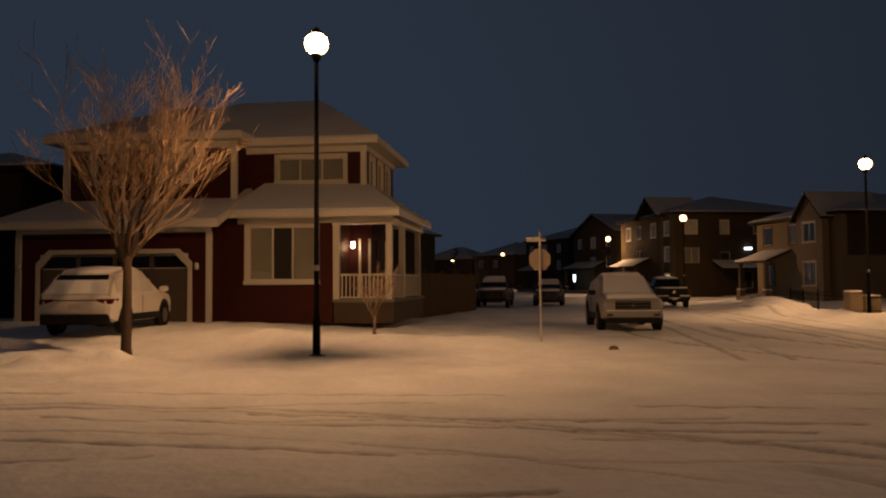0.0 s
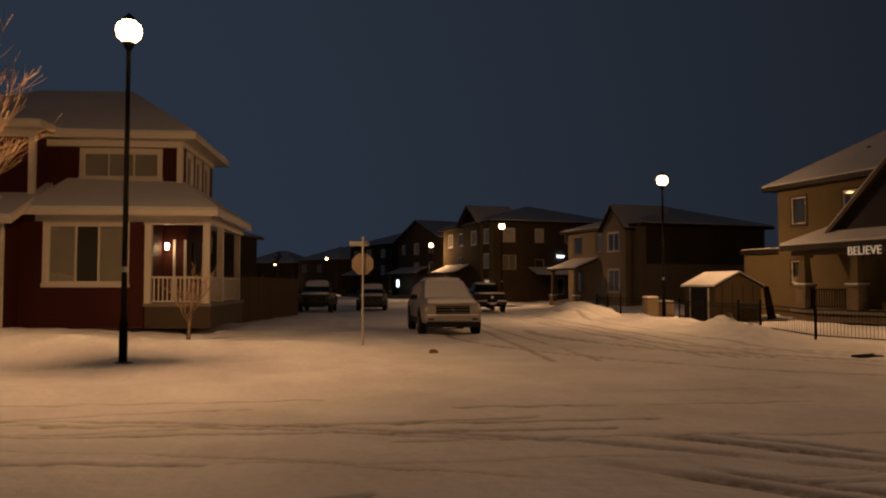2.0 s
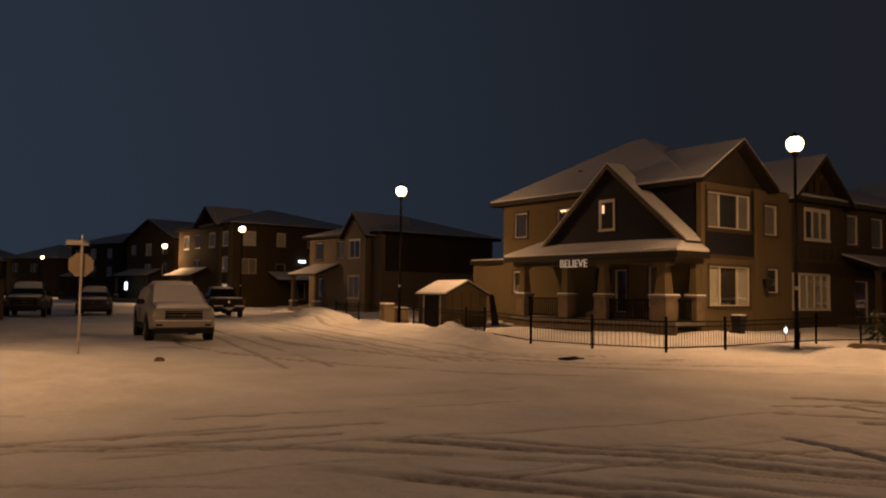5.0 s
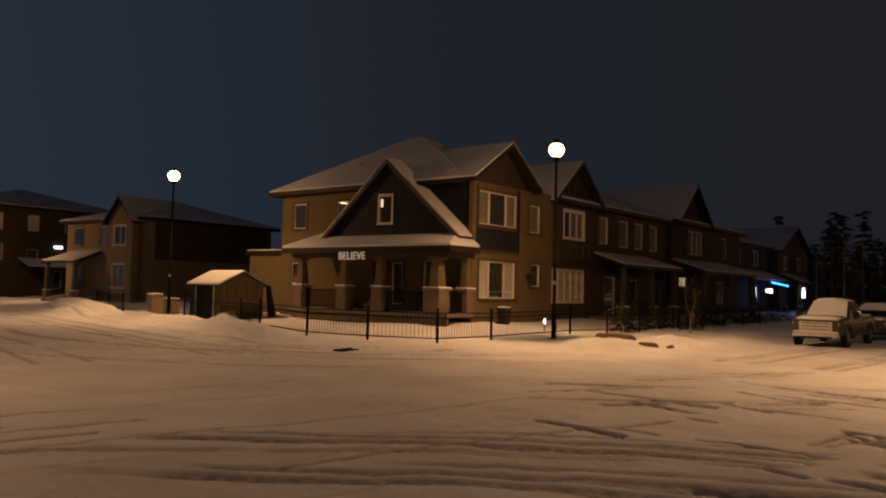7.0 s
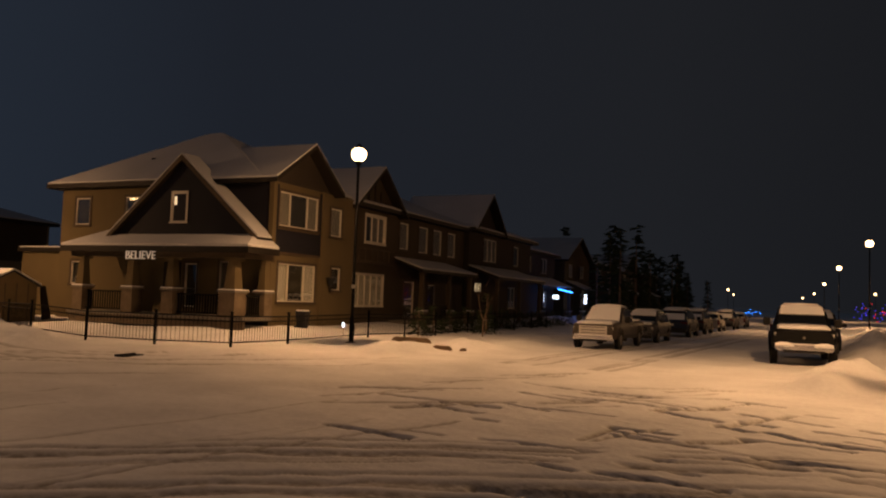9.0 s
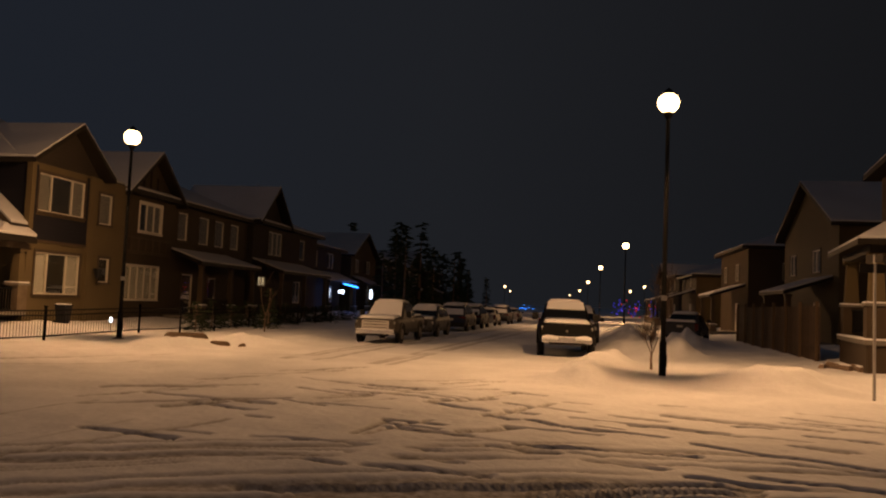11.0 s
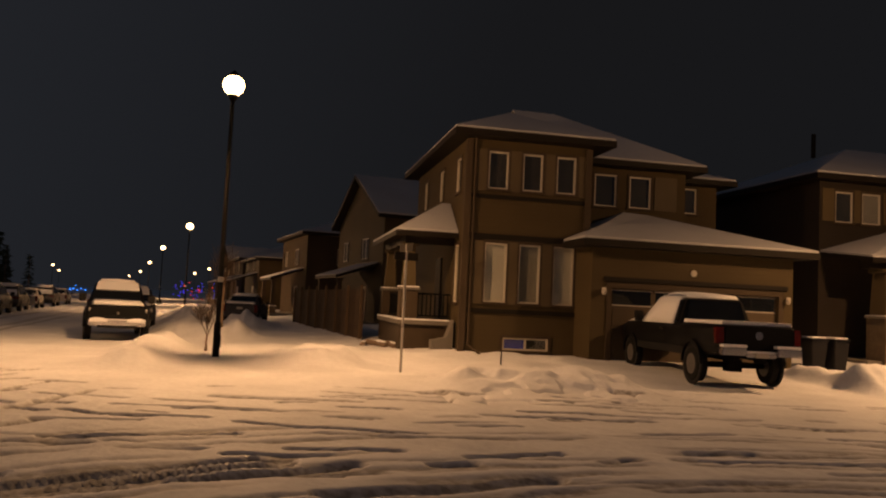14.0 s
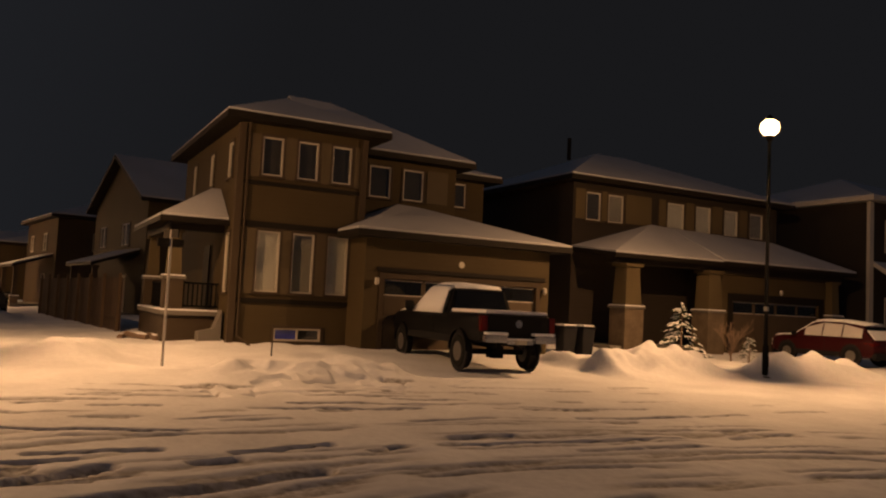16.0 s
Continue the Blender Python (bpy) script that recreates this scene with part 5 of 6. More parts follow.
# north side of the street that runs east
base = axes(23.5, 21.61, 81)
for u, w, mat, e, r, gab in ((36.5, 10.0, DARKSIDE, 5.9, 7.6, False), (50, 10, BROWN, 6.0, 8.4, True), (63, 11, DARKSIDE, 6.0, 8.2, False), (77, 11, BROWN, 6.0, 8.4, True), (92, 12, DARKSIDE, 6.0, 8.2, False)):
    q = base @ Vector((u, 2.0, 0))
    h = plain_house(q.x, q.y, 81, w, 11, e, r, mat, [("front", 1.4, 2.8, 4.2, 5.5, "curtain"), ("front", 5.6, 7.4, 4.2, 5.5), ("front", 6.0, 7.5, 1.2, 2.6)], porch=(0.3, 9.6 if u == 36.5 else 5.0, 2.0, 3.0), gable=gab, label="dim two-storey house along the snowy street")
    if u == 36.5:
        part("blue_light_strip", Shape().slab([(4.2, -2.1, 2.86), (4.2, -2.1, 2.76), (8.9, -2.1, 2.56), (8.9, -2.1, 2.66)], (0, 0.06, 0)), BLUEGLOW, h, "glowing blue light strip under the eave")
        part("porch_lamp", Shape().box(3.5, 3.7, -2.0, -1.8, 2.0, 2.25).box(4.4, 4.6, -2.0, -1.8, 1.95, 2.3), COOLGLOW, h)
    if u == 50:
        part("door_lamp", Shape().box(0.1, 0.4, -2.2, -2.0, 1.6, 2.5), COOLGLOW, h, "bright cool-white lamp at the porch")
    if u == 77:
        part("door_lamp", Shape().box(4.8, 5.0, -2.2, -2.0, 2.7, 2.9), COOLGLOW, h, "small bright porch lamp")
bl = bpy.data.lights.new("blue_strip_light", "POINT")
bl.energy, bl.color, bl.shadow_soft_size = 40.0, (0.03, 0.2, 1.0), 0.3
q = base @ Vector((43.0, -1.0, 2.6))
new("blue_strip_light", bl).location = q
# south side
for x, y, mat, e, r, gab in ((43.5, -7.7, TAUPE, 6.4, 9.1, True), (58.5, -4.4, BROWN, 6.2, 8.4, False), (77.0, -1.0, TAUPE, 5.0, 6.6, False), (89.0, 0.8, DARKSIDE, 5.4, 7.4, False), (104.0, 2.5, BROWN, 5.6, 7.8, True)):
    h = plain_house(*by_corner(x, y, 262, 10.5), 262, 10.5, 11, e, r, mat, [("front", 1.4, 2.8, 4.0, 5.2), ("front", 6.0, 7.5, 4.0, 5.2, "curtain"), ("right", 2.0, 3.2, 4.0, 5.2)], porch=(4.5, 10.0, 2.4, 2.9), gable=gab, label="two-storey house with snowy porch roof behind the fence")
    part("pale_door", Shape().box(6.5, 7.4, -0.06, -0.003, 0.4, 2.4), WHITE, h, "pale front door")
# houses beyond the row of piers
h = plain_house(24.2, -37.2, 181, 11, 11, 7.6, 9.8, DARKSIDE, [("front", 1.2, 3.0, 5.2, 6.6, "blind", WHITE), ("front", 1.2, 3.2, 1.2, 2.9, "dark", WHITE)], label="dark brown two-storey house with white trim and a snowy roof", fascia=WHITE)
part("corner_board", Shape().box(-0.1, 0.2, -0.06, 0.1, 0, 7.6), WHITE, h)
slab_roof(h, [(0.2, -1.6, 3.6), (6.0, -1.6, 3.6), (6.0, -0.02, 4.6), (0.2, -0.02, 4.6)], fascia=WHITE)
column(h, 0.5, -1.3, -0.1, 3.45, 0.45, WHITE, 1.2, 0.6, STONE)
plain_house(-20, -24, 0, 12, 11, 6.0, 8.2, DARKSIDE, label="dark house behind the camera across the road")


# ---- vehicles ----
def vehicle(kind, x, y, az, paint, label, snow=1.0, lift=0.0, scale=1.0, category="car", z=None, lights_on=False, frosted=False, size=1.0, chrome=True, scraped=False, side_snow=False, frost_front=False):
    """kind: suv, sedan or pickup. X is forward."""
    a = radians(az)
    if z is None:
        z = np.mean([gz(x + s * 1.5 * math.sin(a), y + s * 1.5 * math.cos(a)) for s in (-1, 1)])
    car = thing(kind if kind != "suv" else "suv", axes(x, y, az, z), label, category, "parked vehicles")
    car.scale = (size, size, size)
    P = PAINT[paint]
    shiny = CHROME if chrome else BLACKPLASTIC
    if kind == "pickup":
        L, W, belt, roof, r = 6.2 * scale, 1.0, 1.14 + lift, 1.87 + lift, 0.41
        st = [(-L / 2, 0.62, 1.16, 0.93), (-L / 2 + 0.12, 0.52, 1.20, 0.98), (-1.08, 0.42, 1.20, 1.0), (-0.98, 0.42, 1.15, 1.0), (1.2, 0.40, 1.15, 1.0), (1.55, 0.40, 1.18, 1.0), (L / 2 - 0.45, 0.42, 1.14, 1.0), (L / 2 - 0.08, 0.50, 1.08, 0.96), (L / 2, 0.58, 1.0, 0.90)]
        cab = [(-1.05, 0.0), (-0.93, 0.68), (0.15, 0.75), (0.62, 0.72), (1.55, 0.0)]
        wheels = (-L / 2 + 1.18, L / 2 - 0.98)
    elif kind == "suv":
        L, W, belt, roof, r = 4.75 * scale, 0.95, 1.05, 1.70, 0.37
        st = [(-L / 2, 0.52, 0.94, 0.80), (-L / 2 + 0.07, 0.42, 1.02, 0.90), (-L / 2 + 0.25, 0.34, 1.08, 0.945), (-L / 2 + 0.7, 0.30, 1.09, 0.95), (0.6, 0.28, 1.06, 0.95), (1.2, 0.28, 1.08, 0.95), (L / 2 - 0.6, 0.31, 1.06, 0.945), (L / 2 - 0.22, 0.34, 1.01, 0.92), (L / 2 - 0.06, 0.38, 0.95, 0.87), (L / 2, 0.46, 0.86, 0.80)]
        cab = [(-L / 2 + 0.10, 0.0), (-L / 2 + 0.62, 0.54), (-0.75, 0.65), (0.1, 0.65), (0.42, 0.60), (1.38, 0.0)]
        wheels = (-L / 2 + 0.95, L / 2 - 0.88)
    else:
        L, W, belt, roof, r = 4.6 * scale, 0.9, 0.92, 1.42, 0.33
        st = [(-L / 2, 0.45, 0.86, 0.80), (-L / 2 + 0.15, 0.34, 0.96, 0.88), (-1.2, 0.25, 0.98, 0.9), (0.6, 0.25, 0.93, 0.9), (1.2, 0.25, 0.90, 0.9), (L / 2 - 0.35, 0.30, 0.78, 0.86), (L / 2, 0.40, 0.62, 0.76)]
        cab = [(-1.75, 0.0), (-1.0, 0.46), (-0.2, 0.50), (0.25, 0.47), (1.15, 0.0)]
        wheels = (-L / 2 + 0.9, L / 2 - 0.9)
    def ring(x, zb, zt, w):
        zb, zt = zb + lift, zt + lift
        half = [(w * 0.80, zb), (w * 0.95, zb + 0.05), (w * 0.985, zb + 0.18), (w, zb + (zt - zb) * 0.5), (w * 0.99, zt - 0.20), (w * 0.965, zt - 0.10), (w * 0.915, zt - 0.03), (w * 0.80, zt)]
        return [(x, -p, q) for p, q in half] + [(x, p, q) for p, q in reversed(half)]
    body = part("body", Shape().loft([ring(*s) for s in st]), P, car, smooth="angle", bevel=0.0 if kind != "pickup" else 0.012)
    wb, wt = W * 0.93, W * 0.74
    zb = belt - 0.02
    def cring(x, h):
        t = h / 0.70
        w = wb + (wt - wb) * min(t, 1)
        half = [(wb, zb - 0.05), (w + (wb - w) * 0.5, zb + h * 0.45), (w, zb + h * 0.84), (w * 0.95, zb + h * 0.94), (w * 0.80, zb + h)]
        return [(x, -p, q) for p, q in half] + [(x, p, q) for p, q in reversed(half)]
    cabin = part("cabin", Shape().loft([cring(*c) for c in cab]), P, car, smooth="angle")
    def cz(x):
        for (x0, h0), (x1, h1) in zip(cab, cab[1:]):
            if x0 <= x <= x1:
                return h0 + (h1 - h0) * (x - x0) / (x1 - x0)
        return 0.0
    def face(pts, out, t=0.012):
        return Shape().slab(pts, out)
    # side windows
    xs = [(-0.84, -0.16), (-0.08, 0.78)] if kind == "pickup" else [(cab[1][0] + 0.02, -0.30), (-0.24, 0.52)] if kind != "suv" else [(-L / 2 + 0.55, -1.0), (-0.94, -0.12), (-0.06, 0.72)]
    for s in (-1, 1):
        for x0, x1 in xs:
            pts = []
            for x, f in ((x0, 0.08), (x1, 0.08), (x1, 0.86), (x0, 0.86)):
                hh = cz(x)
                h2 = max(hh, 0.02)
                q = 0.06 + (h2 * 0.90 - 0.06) * (f - 0.08) / 0.78 if h2 > 0.1 else 0.05
                t = h2 / 0.70
                w = wb + ((wb + (wt - wb) * min(t, 1)) - wb) * min(q / max(h2 * 0.92, 0.05), 1)
                pts.append((x, s * (w + 0.012), zb + q))
            part("side_window", Shape().slab(pts, (0, -s * 0.03, 0)), FROST if frosted else CARGLASS, cabin)
    (xa, ha), (xb, hb) = cab[-2], cab[-1]
    def on_screen(f, w, up=0.014):
        return (xa + (xb - xa) * f + up * 0.7, w, zb + ha + (hb - ha) * f + up)
    fw, bw = 0.66 * W, 0.80 * W
    scr = [on_screen(0.10, -fw), on_screen(0.10, fw), on_screen(0.92, bw), on_screen(0.92, -bw)]
    part("windscreen", Shape().slab(scr, (-0.02, 0, -0.02)), CARGLASS, cabin)
    if snow > 0.3:
        f1 = 0.92 if snow > 0.8 and not scraped else 0.40
        w1 = fw + (bw - fw) * f1
        sn = [on_screen(0.02, -fw, 0.05), on_screen(0.02, fw, 0.05), on_screen(f1, w1, 0.04), on_screen(f1, -w1, 0.04)]
        part("windscreen_snow", Shape().slab(sn, (-0.025, 0, -0.03)), SNOW, cabin)
    (xa2, ha2), (xb2, hb2) = cab[1], cab[0]
    rw = [(xa2 + (xb2 - xa2) * f - 0.015, s * (0.66 + 0.12 * f) * W, zb + ha2 + (hb2 - ha2) * f + 0.012) for f, s in ((0.08, -1), (0.08, 1), (0.90, 1), (0.90, -1))]
    part("rear_window", Shape().slab(rw, (0.03, 0, -0.01)), CARGLASS, cabin)
    if kind == "suv" and snow > 0.3:
        rs = [(xa2 + (xb2 - xa2) * f - 0.045, s * (0.70 + 0.12 * f) * W, zb + ha2 + (hb2 - ha2) * f + 0.02) for f, s in ((0.34, -1), (0.34, 1), (1.0, 1), (1.0, -1))]
        part("rear_snow", Shape().slab(rs, (0.03, 0, -0.01)), SNOW, cabin)
    if side_snow:  # snow blown against one flank of the cab
        band = []
        for x in (-0.62, -0.55, -0.1, 0.4, 0.62, 1.0, 1.40):
            h2 = max(cz(x), 0.04)
            w2 = wb + (wt - wb) * min(h2 / 0.70, 1)
            out = 0.02 if x < -0.6 else 0.06
            band.append([(x, wb - 0.03, zb + 0.02), (x, wb + out, zb + 0.03), (x, (wb + w2) / 2 + out, zb + h2 * 0.5), (x, w2 + out * 0.7, zb + h2 * 0.95), (x, w2 * 0.8, zb + h2 + 0.05), (x, w2 * 0.8, zb + h2 * 0.9)])
        part("side_snow", Shape().loft(band), SNOW, cabin, "snow plastered over the cab windows", smooth=True)
    if snow:
        t = 0.05 + 0.05 * snow
        rr = [c for c in cab[1:-1]]
        def sring(x, h):
            w = wb + (wt - wb) * min(h / 0.7, 1)
            return [(x, -w * 0.84, zb + h + 0.003), (x, -w * 0.74, zb + h + t), (x, 0, zb + h + t * 1.25), (x, w * 0.74, zb + h + t), (x, w * 0.84, zb + h + 0.003)]
        part("roof_snow", Shape().loft([sring(*c) for c in rr]), SNOW, cabin, smooth=True)
        front = [s for s in st if s[0] > 1.2]
        if kind == "pickup":
            hood = [(xb + 0.02, front[0][2]), (front[-3][0], front[-3][2]), (front[-2][0] - 0.05, front[-2][2] + 0.01)]
        else:
            hood = [(xb + 0.02, 1.06 if kind == "suv" else 0.9), (front[-3][0] if len(front) > 2 else 1.5, front[-3][2] if len(front) > 2 else 0.88), (front[-2][0] - 0.05, front[-2][2] + 0.01)]
        def hring(x, z):
            z += lift
            return [(x, -W * 0.80, z + 0.002), (x, -W * 0.72, z + t * 0.8), (x, 0, z + t), (x, W * 0.72, z + t * 0.8), (x, W * 0.80, z + 0.002)]
        part("hood_snow", Shape().loft([hring(*q) for q in hood]), SNOW, car, smooth=True)
        if kind == "pickup":
            bed = Shape().loft([[(q, -0.84, 1.205 + lift), (q, -0.80, 1.235 + lift + t * 0.5), (q, 0.80, 1.235 + lift + t * 0.5), (q, 0.84, 1.205 + lift)] for q in (-L / 2 + 0.08, -1.0)])
            part("bed_snow", bed, SNOW, car)
        if kind == "sedan":
            part("boot_snow", Shape().loft([[(q, -0.74, zz), (q, -0.66, zz + t), (q, 0.66, zz + t), (q, 0.74, zz)] for q, zz in ((-L / 2 + 0.15, 0.965), (-1.72, 0.98))]), SNOW, car)
    # wheels
    tread = Shape().tube([(0, -0.125, 0), (0, -0.10, 0), (0, 0.10, 0), (0, 0.125, 0)], [r * 0.90, r, r, r * 0.90], 24).mesh("tyre", RUBBER, smooth=False)
    rim = Shape().tube([(0, -0.128, 0), (0, -0.120, 0)], [r * 0.56, r * 0.62], 20)
    rim.tube([(0, 0.120, 0), (0, 0.128, 0)], [r * 0.62, r * 0.56], 20)
    for k in range(5):
        c, s = math.cos(k * 1.2566), math.sin(k * 1.2566)
        for yy in (-0.136, 0.128):
            rim.add([(c * 0.05 - s * 0.035, yy, s * 0.05 + c * 0.035), (c * 0.05 + s * 0.035, yy, s * 0.05 - c * 0.035), (c * r * 0.54 + s * 0.03, yy, s * r * 0.54 - c * 0.03), (c * r * 0.54 - s * 0.03, yy, s * r * 0.54 + c * 0.03),
                     (c * 0.05 - s * 0.035, yy + 0.008, s * 0.05 + c * 0.035), (c * 0.05 + s * 0.035, yy + 0.008, s * 0.05 - c * 0.035), (c * r * 0.54 + s * 0.03, yy + 0.008, s * r * 0.54 - c * 0.03), (c * r * 0.54 - s * 0.03, yy + 0.008, s * r * 0.54 + c * 0.03)],
                    [(0, 1, 2, 3), (7, 6, 5, 4), (0, 4, 5, 1), (1, 5, 6, 2), (2, 6, 7, 3), (3, 7, 4, 0)])
    rimm = rim.mesh("rim", RIMS)
    for xw in wheels:
        for s in (-1, 1):
            wh = part("wheel", tread, RUBBER, car)
            wh.location = (xw, s * (W - 0.10), r)
            part("rim", rimm, RIMS, wh)
            part("wheel_arch", Shape().tube([(xw, s * (W - 0.04), r + 0.03), (xw, s * (W + 0.006), r + 0.03)], r + 0.075 + lift * 0.2, 24), BLACKPLASTIC, body)
    # ends and sills
    for s in (-1, 1):
        part("sill_cladding", Shape().box(wheels[0] + r + 0.1, wheels[1] - r - 0.1, s * (W + 0.004) - 0.012, s * (W + 0.004) + 0.012, st[3][1] + lift + 0.02, st[3][1] + lift + 0.20), BLACKPLASTIC, body)
        if kind == "pickup":
            for xw in wheels:
                arc = [[(xw + q * math.cos(radians(a)), s * (W + o), r + 0.03 + q * math.sin(radians(a))) for q, o in ((r + 0.06, 0.0), (r + 0.14, 0.0), (r + 0.13, 0.05), (r + 0.06, 0.06))] for a in range(0, 181, 15)]
                part("fender_flare", Shape().loft(arc), P, body)
    zf = st[-2][2] + lift
    fb = Shape().box(L / 2 - 0.14, L / 2 + 0.05, -W * 0.88, W * 0.88, 0.40 + lift, 0.60 + lift)
    part("front_bumper", fb, shiny if kind == "pickup" else P, car, bevel=0.03)
    gzz = (0.64 + lift, zf - 0.06) if kind == "pickup" else (0.64, zf - 0.05) if kind == "suv" else (0.5, 0.62)
    gr = part("grille", Shape().box(L / 2 - 0.08, L / 2 + 0.022, -W * (0.62 if kind == "pickup" else 0.55), W * (0.62 if kind == "pickup" else 0.55), *gzz), FROST if frost_front else GRILLE, car)
    for k in range(1 if scraped else 3):
        zz = gzz[0] + (k + 0.5) * (gzz[1] - gzz[0]) / 3
        part("bar", Shape().box(L / 2 + 0.02, L / 2 + 0.04, -W * 0.53, W * 0.53, zz - 0.012, zz + 0.012), BLACKPLASTIC if scraped or frost_front else RIMS, gr)
    part("lower_intake", Shape().box(L / 2 - 0.08, L / 2 + 0.06, -W * 0.62, W * 0.62, 0.34 + lift, 0.42 + lift) if kind == "pickup" else Shape().box(L / 2 - 0.10, L / 2 + 0.055, -W * 0.84, W * 0.84, 0.24, 0.41), BLACKPLASTIC, car)
    if snow > 0.8:
        part("bumper_snow", Shape().box(L / 2 - 0.06, L / 2 + 0.045, -W * 0.84, W * 0.84, 0.602 + lift, 0.635 + lift), SNOW, car)
        if scraped:  # snow packed on the bumper's face and corners
            for s in (-1, 1):
                lump = [[(L / 2 + 0.052 - d, s * q, z + lift) for d, z in ((0.12, 0.53), (-0.02, 0.53), (-0.04, 0.60), (-0.02, 0.63 + e), (0.10, 0.62 + e))] for q, e in ((0.30, 0.0), (0.50, 0.04), (0.68, 0.05), (0.86, 0.0))]
                part("bumper_snow", Shape().loft(lump), SNOW, car)
    part("emblem", Shape().tube([(L / 2 + 0.04, 0, sum(gzz) / 2), (L / 2 + 0.055, 0, sum(gzz) / 2)], 0.045, 16), RIMS, gr)
    if kind == "suv":
        for s in (-1, 1):
            part("fog_recess", Shape().box(L / 2 - 0.1, L / 2 + 0.053, s * W * 0.72 - 0.11, s * W * 0.72 + 0.11, 0.44, 0.54), BLACKPLASTIC, car, bevel=0.02)
    for s in (-1, 1):
        part("headlight", Shape().box(L / 2 - 0.22, L / 2 - 0.005, s * W * 0.74 - 0.16, s * W * 0.74 + 0.16, zf - 0.26, zf - 0.09), COOLGLOW if lights_on else HEADLIGHT, car, bevel=0.02)
        zt = st[1][2] + lift
        if kind == "suv":
            lamp = [[(-L / 2 + d, s * (W - e), z) for z in (zt - 0.24 + g, zt - 0.10)] + [(-L / 2 + d + 0.05, s * (W - e - 0.03), z) for z in (zt - 0.10, zt - 0.24 + g)] for d, e, g in ((-0.004, 0.42, 0.09), (0.0, 0.20, 0.02), (0.05, 0.05, 0.0), (0.42, -0.005, 0.10))]
            part("tail_light", Shape().loft(lamp), TAILLIGHT, car)
        else:
            part("tail_light", Shape().box(-L / 2 - 0.012, -L / 2 + 0.16, s * (W * 0.90) - 0.10, s * (W * 0.90) + 0.075, zt - 0.42, zt - 0.05), TAILLIGHT, car, bevel=0.015)
        part("mirror", Shape().box(xb - 0.35, xb - 0.22, s * (W + 0.12) - 0.12, s * (W + 0.12) + 0.12, belt + 0.02, belt + (0.30 if kind == "pickup" else 0.18)), BLACKPLASTIC if paint != "white" else P, car, bevel=0.03)
        part("door_handle", Shape().box(-0.20, 0.0, s * (W + 0.005) - 0.01, s * (W + 0.005) + 0.012, belt - 0.16, belt - 0.12), CHROME if kind == "pickup" else P, body)
        part("door_seam", Shape().box(-0.272, -0.258, s * (W + 0.001) - 0.004, s * (W + 0.001) + 0.004, 0.5 + lift, belt - 0.05), BLACKPLASTIC, body)
    if kind == "pickup":
        bump = part("rear_bumper", Shape().box(-L / 2 - 0.20, -L / 2 + 0.02, -W * 0.93, -0.36, 0.54 + lift, 0.72 + lift).box(-L / 2 - 0.20, -L / 2 + 0.02, 0.36, W * 0.93, 0.54 + lift, 0.72 + lift).box(-L / 2 - 0.17, -L / 2 + 0.02, -0.36, 0.36, 0.50 + lift, 0.60 + lift), shiny, car, bevel=0.025)
        part("bumper_snow", Shape().box(-L / 2 - 0.20, -L / 2 + 0.0, -W * 0.92, -0.34, 0.715 + lift, 0.775 + lift).box(-L / 2 - 0.20, -L / 2 + 0.0, 0.34, W * 0.92, 0.715 + lift, 0.775 + lift), SNOW, bump, bevel=0.02)
        part("bumper_snow", Shape().box(-L / 2 - 0.16, -L / 2 - 0.02, -0.33, 0.33, 0.602 + lift, 0.64 + lift), SNOW, bump, bevel=0.012)
        part("tailgate", Shape().box(-L / 2 - 0.02, -L / 2 + 0.05, -W * 0.80, W * 0.80, 0.76 + lift, 1.17 + lift), P, car, bevel=0.02)
        part("emblem", Shape().tube([(-L / 2 - 0.035, 0, 0.98 + lift), (-L / 2 - 0.02, 0, 0.98 + lift)], 0.09, 16), CHROME, car)
        part("number_plate", Shape().box(-L / 2 - 0.185, -L / 2 - 0.172, -0.15, 0.15, 0.50 + lift, 0.60 + lift), WHITE, car)
        part("hitch", Shape().box(-L / 2 - 0.30, -L / 2 + 0.1, -0.05, 0.05, 0.38 + lift, 0.46 + lift), METAL, car)
        part("axle", Shape().tube([(wheels[0], -0.85, r), (wheels[0], 0.85, r)], 0.07, 10).box(wheels[0] - 0.16, wheels[0] + 0.16, -0.16, 0.16, r - 0.15, r + 0.15), METAL, car)
        part("frame", Shape().box(-L / 2 + 0.1, L / 2 - 0.3, -0.5, -0.38, 0.42 + lift * 0.8, 0.56 + lift).box(-L / 2 + 0.1, L / 2 - 0.3, 0.38, 0.5, 0.42 + lift * 0.8, 0.56 + lift), METAL, car)
    else:
        part("rear_bumper", Shape().box(-L / 2 - 0.04, -L / 2 + 0.15, -W * 0.90, W * 0.90, 0.27, 0.54), BLACKPLASTIC if kind == "suv" else P, car, bevel=0.03)
        part("number_plate", Shape().box(-L / 2 - 0.012, -L / 2 + 0.02, -0.15, 0.15, 0.68, 0.80), WHITE, car)
        part("tail_badge", Shape().box(-L / 2 - 0.015, -L / 2 + 0.04, -0.52, 0.52, 0.875, 0.90), BLACKPLASTIC, car)
    return car


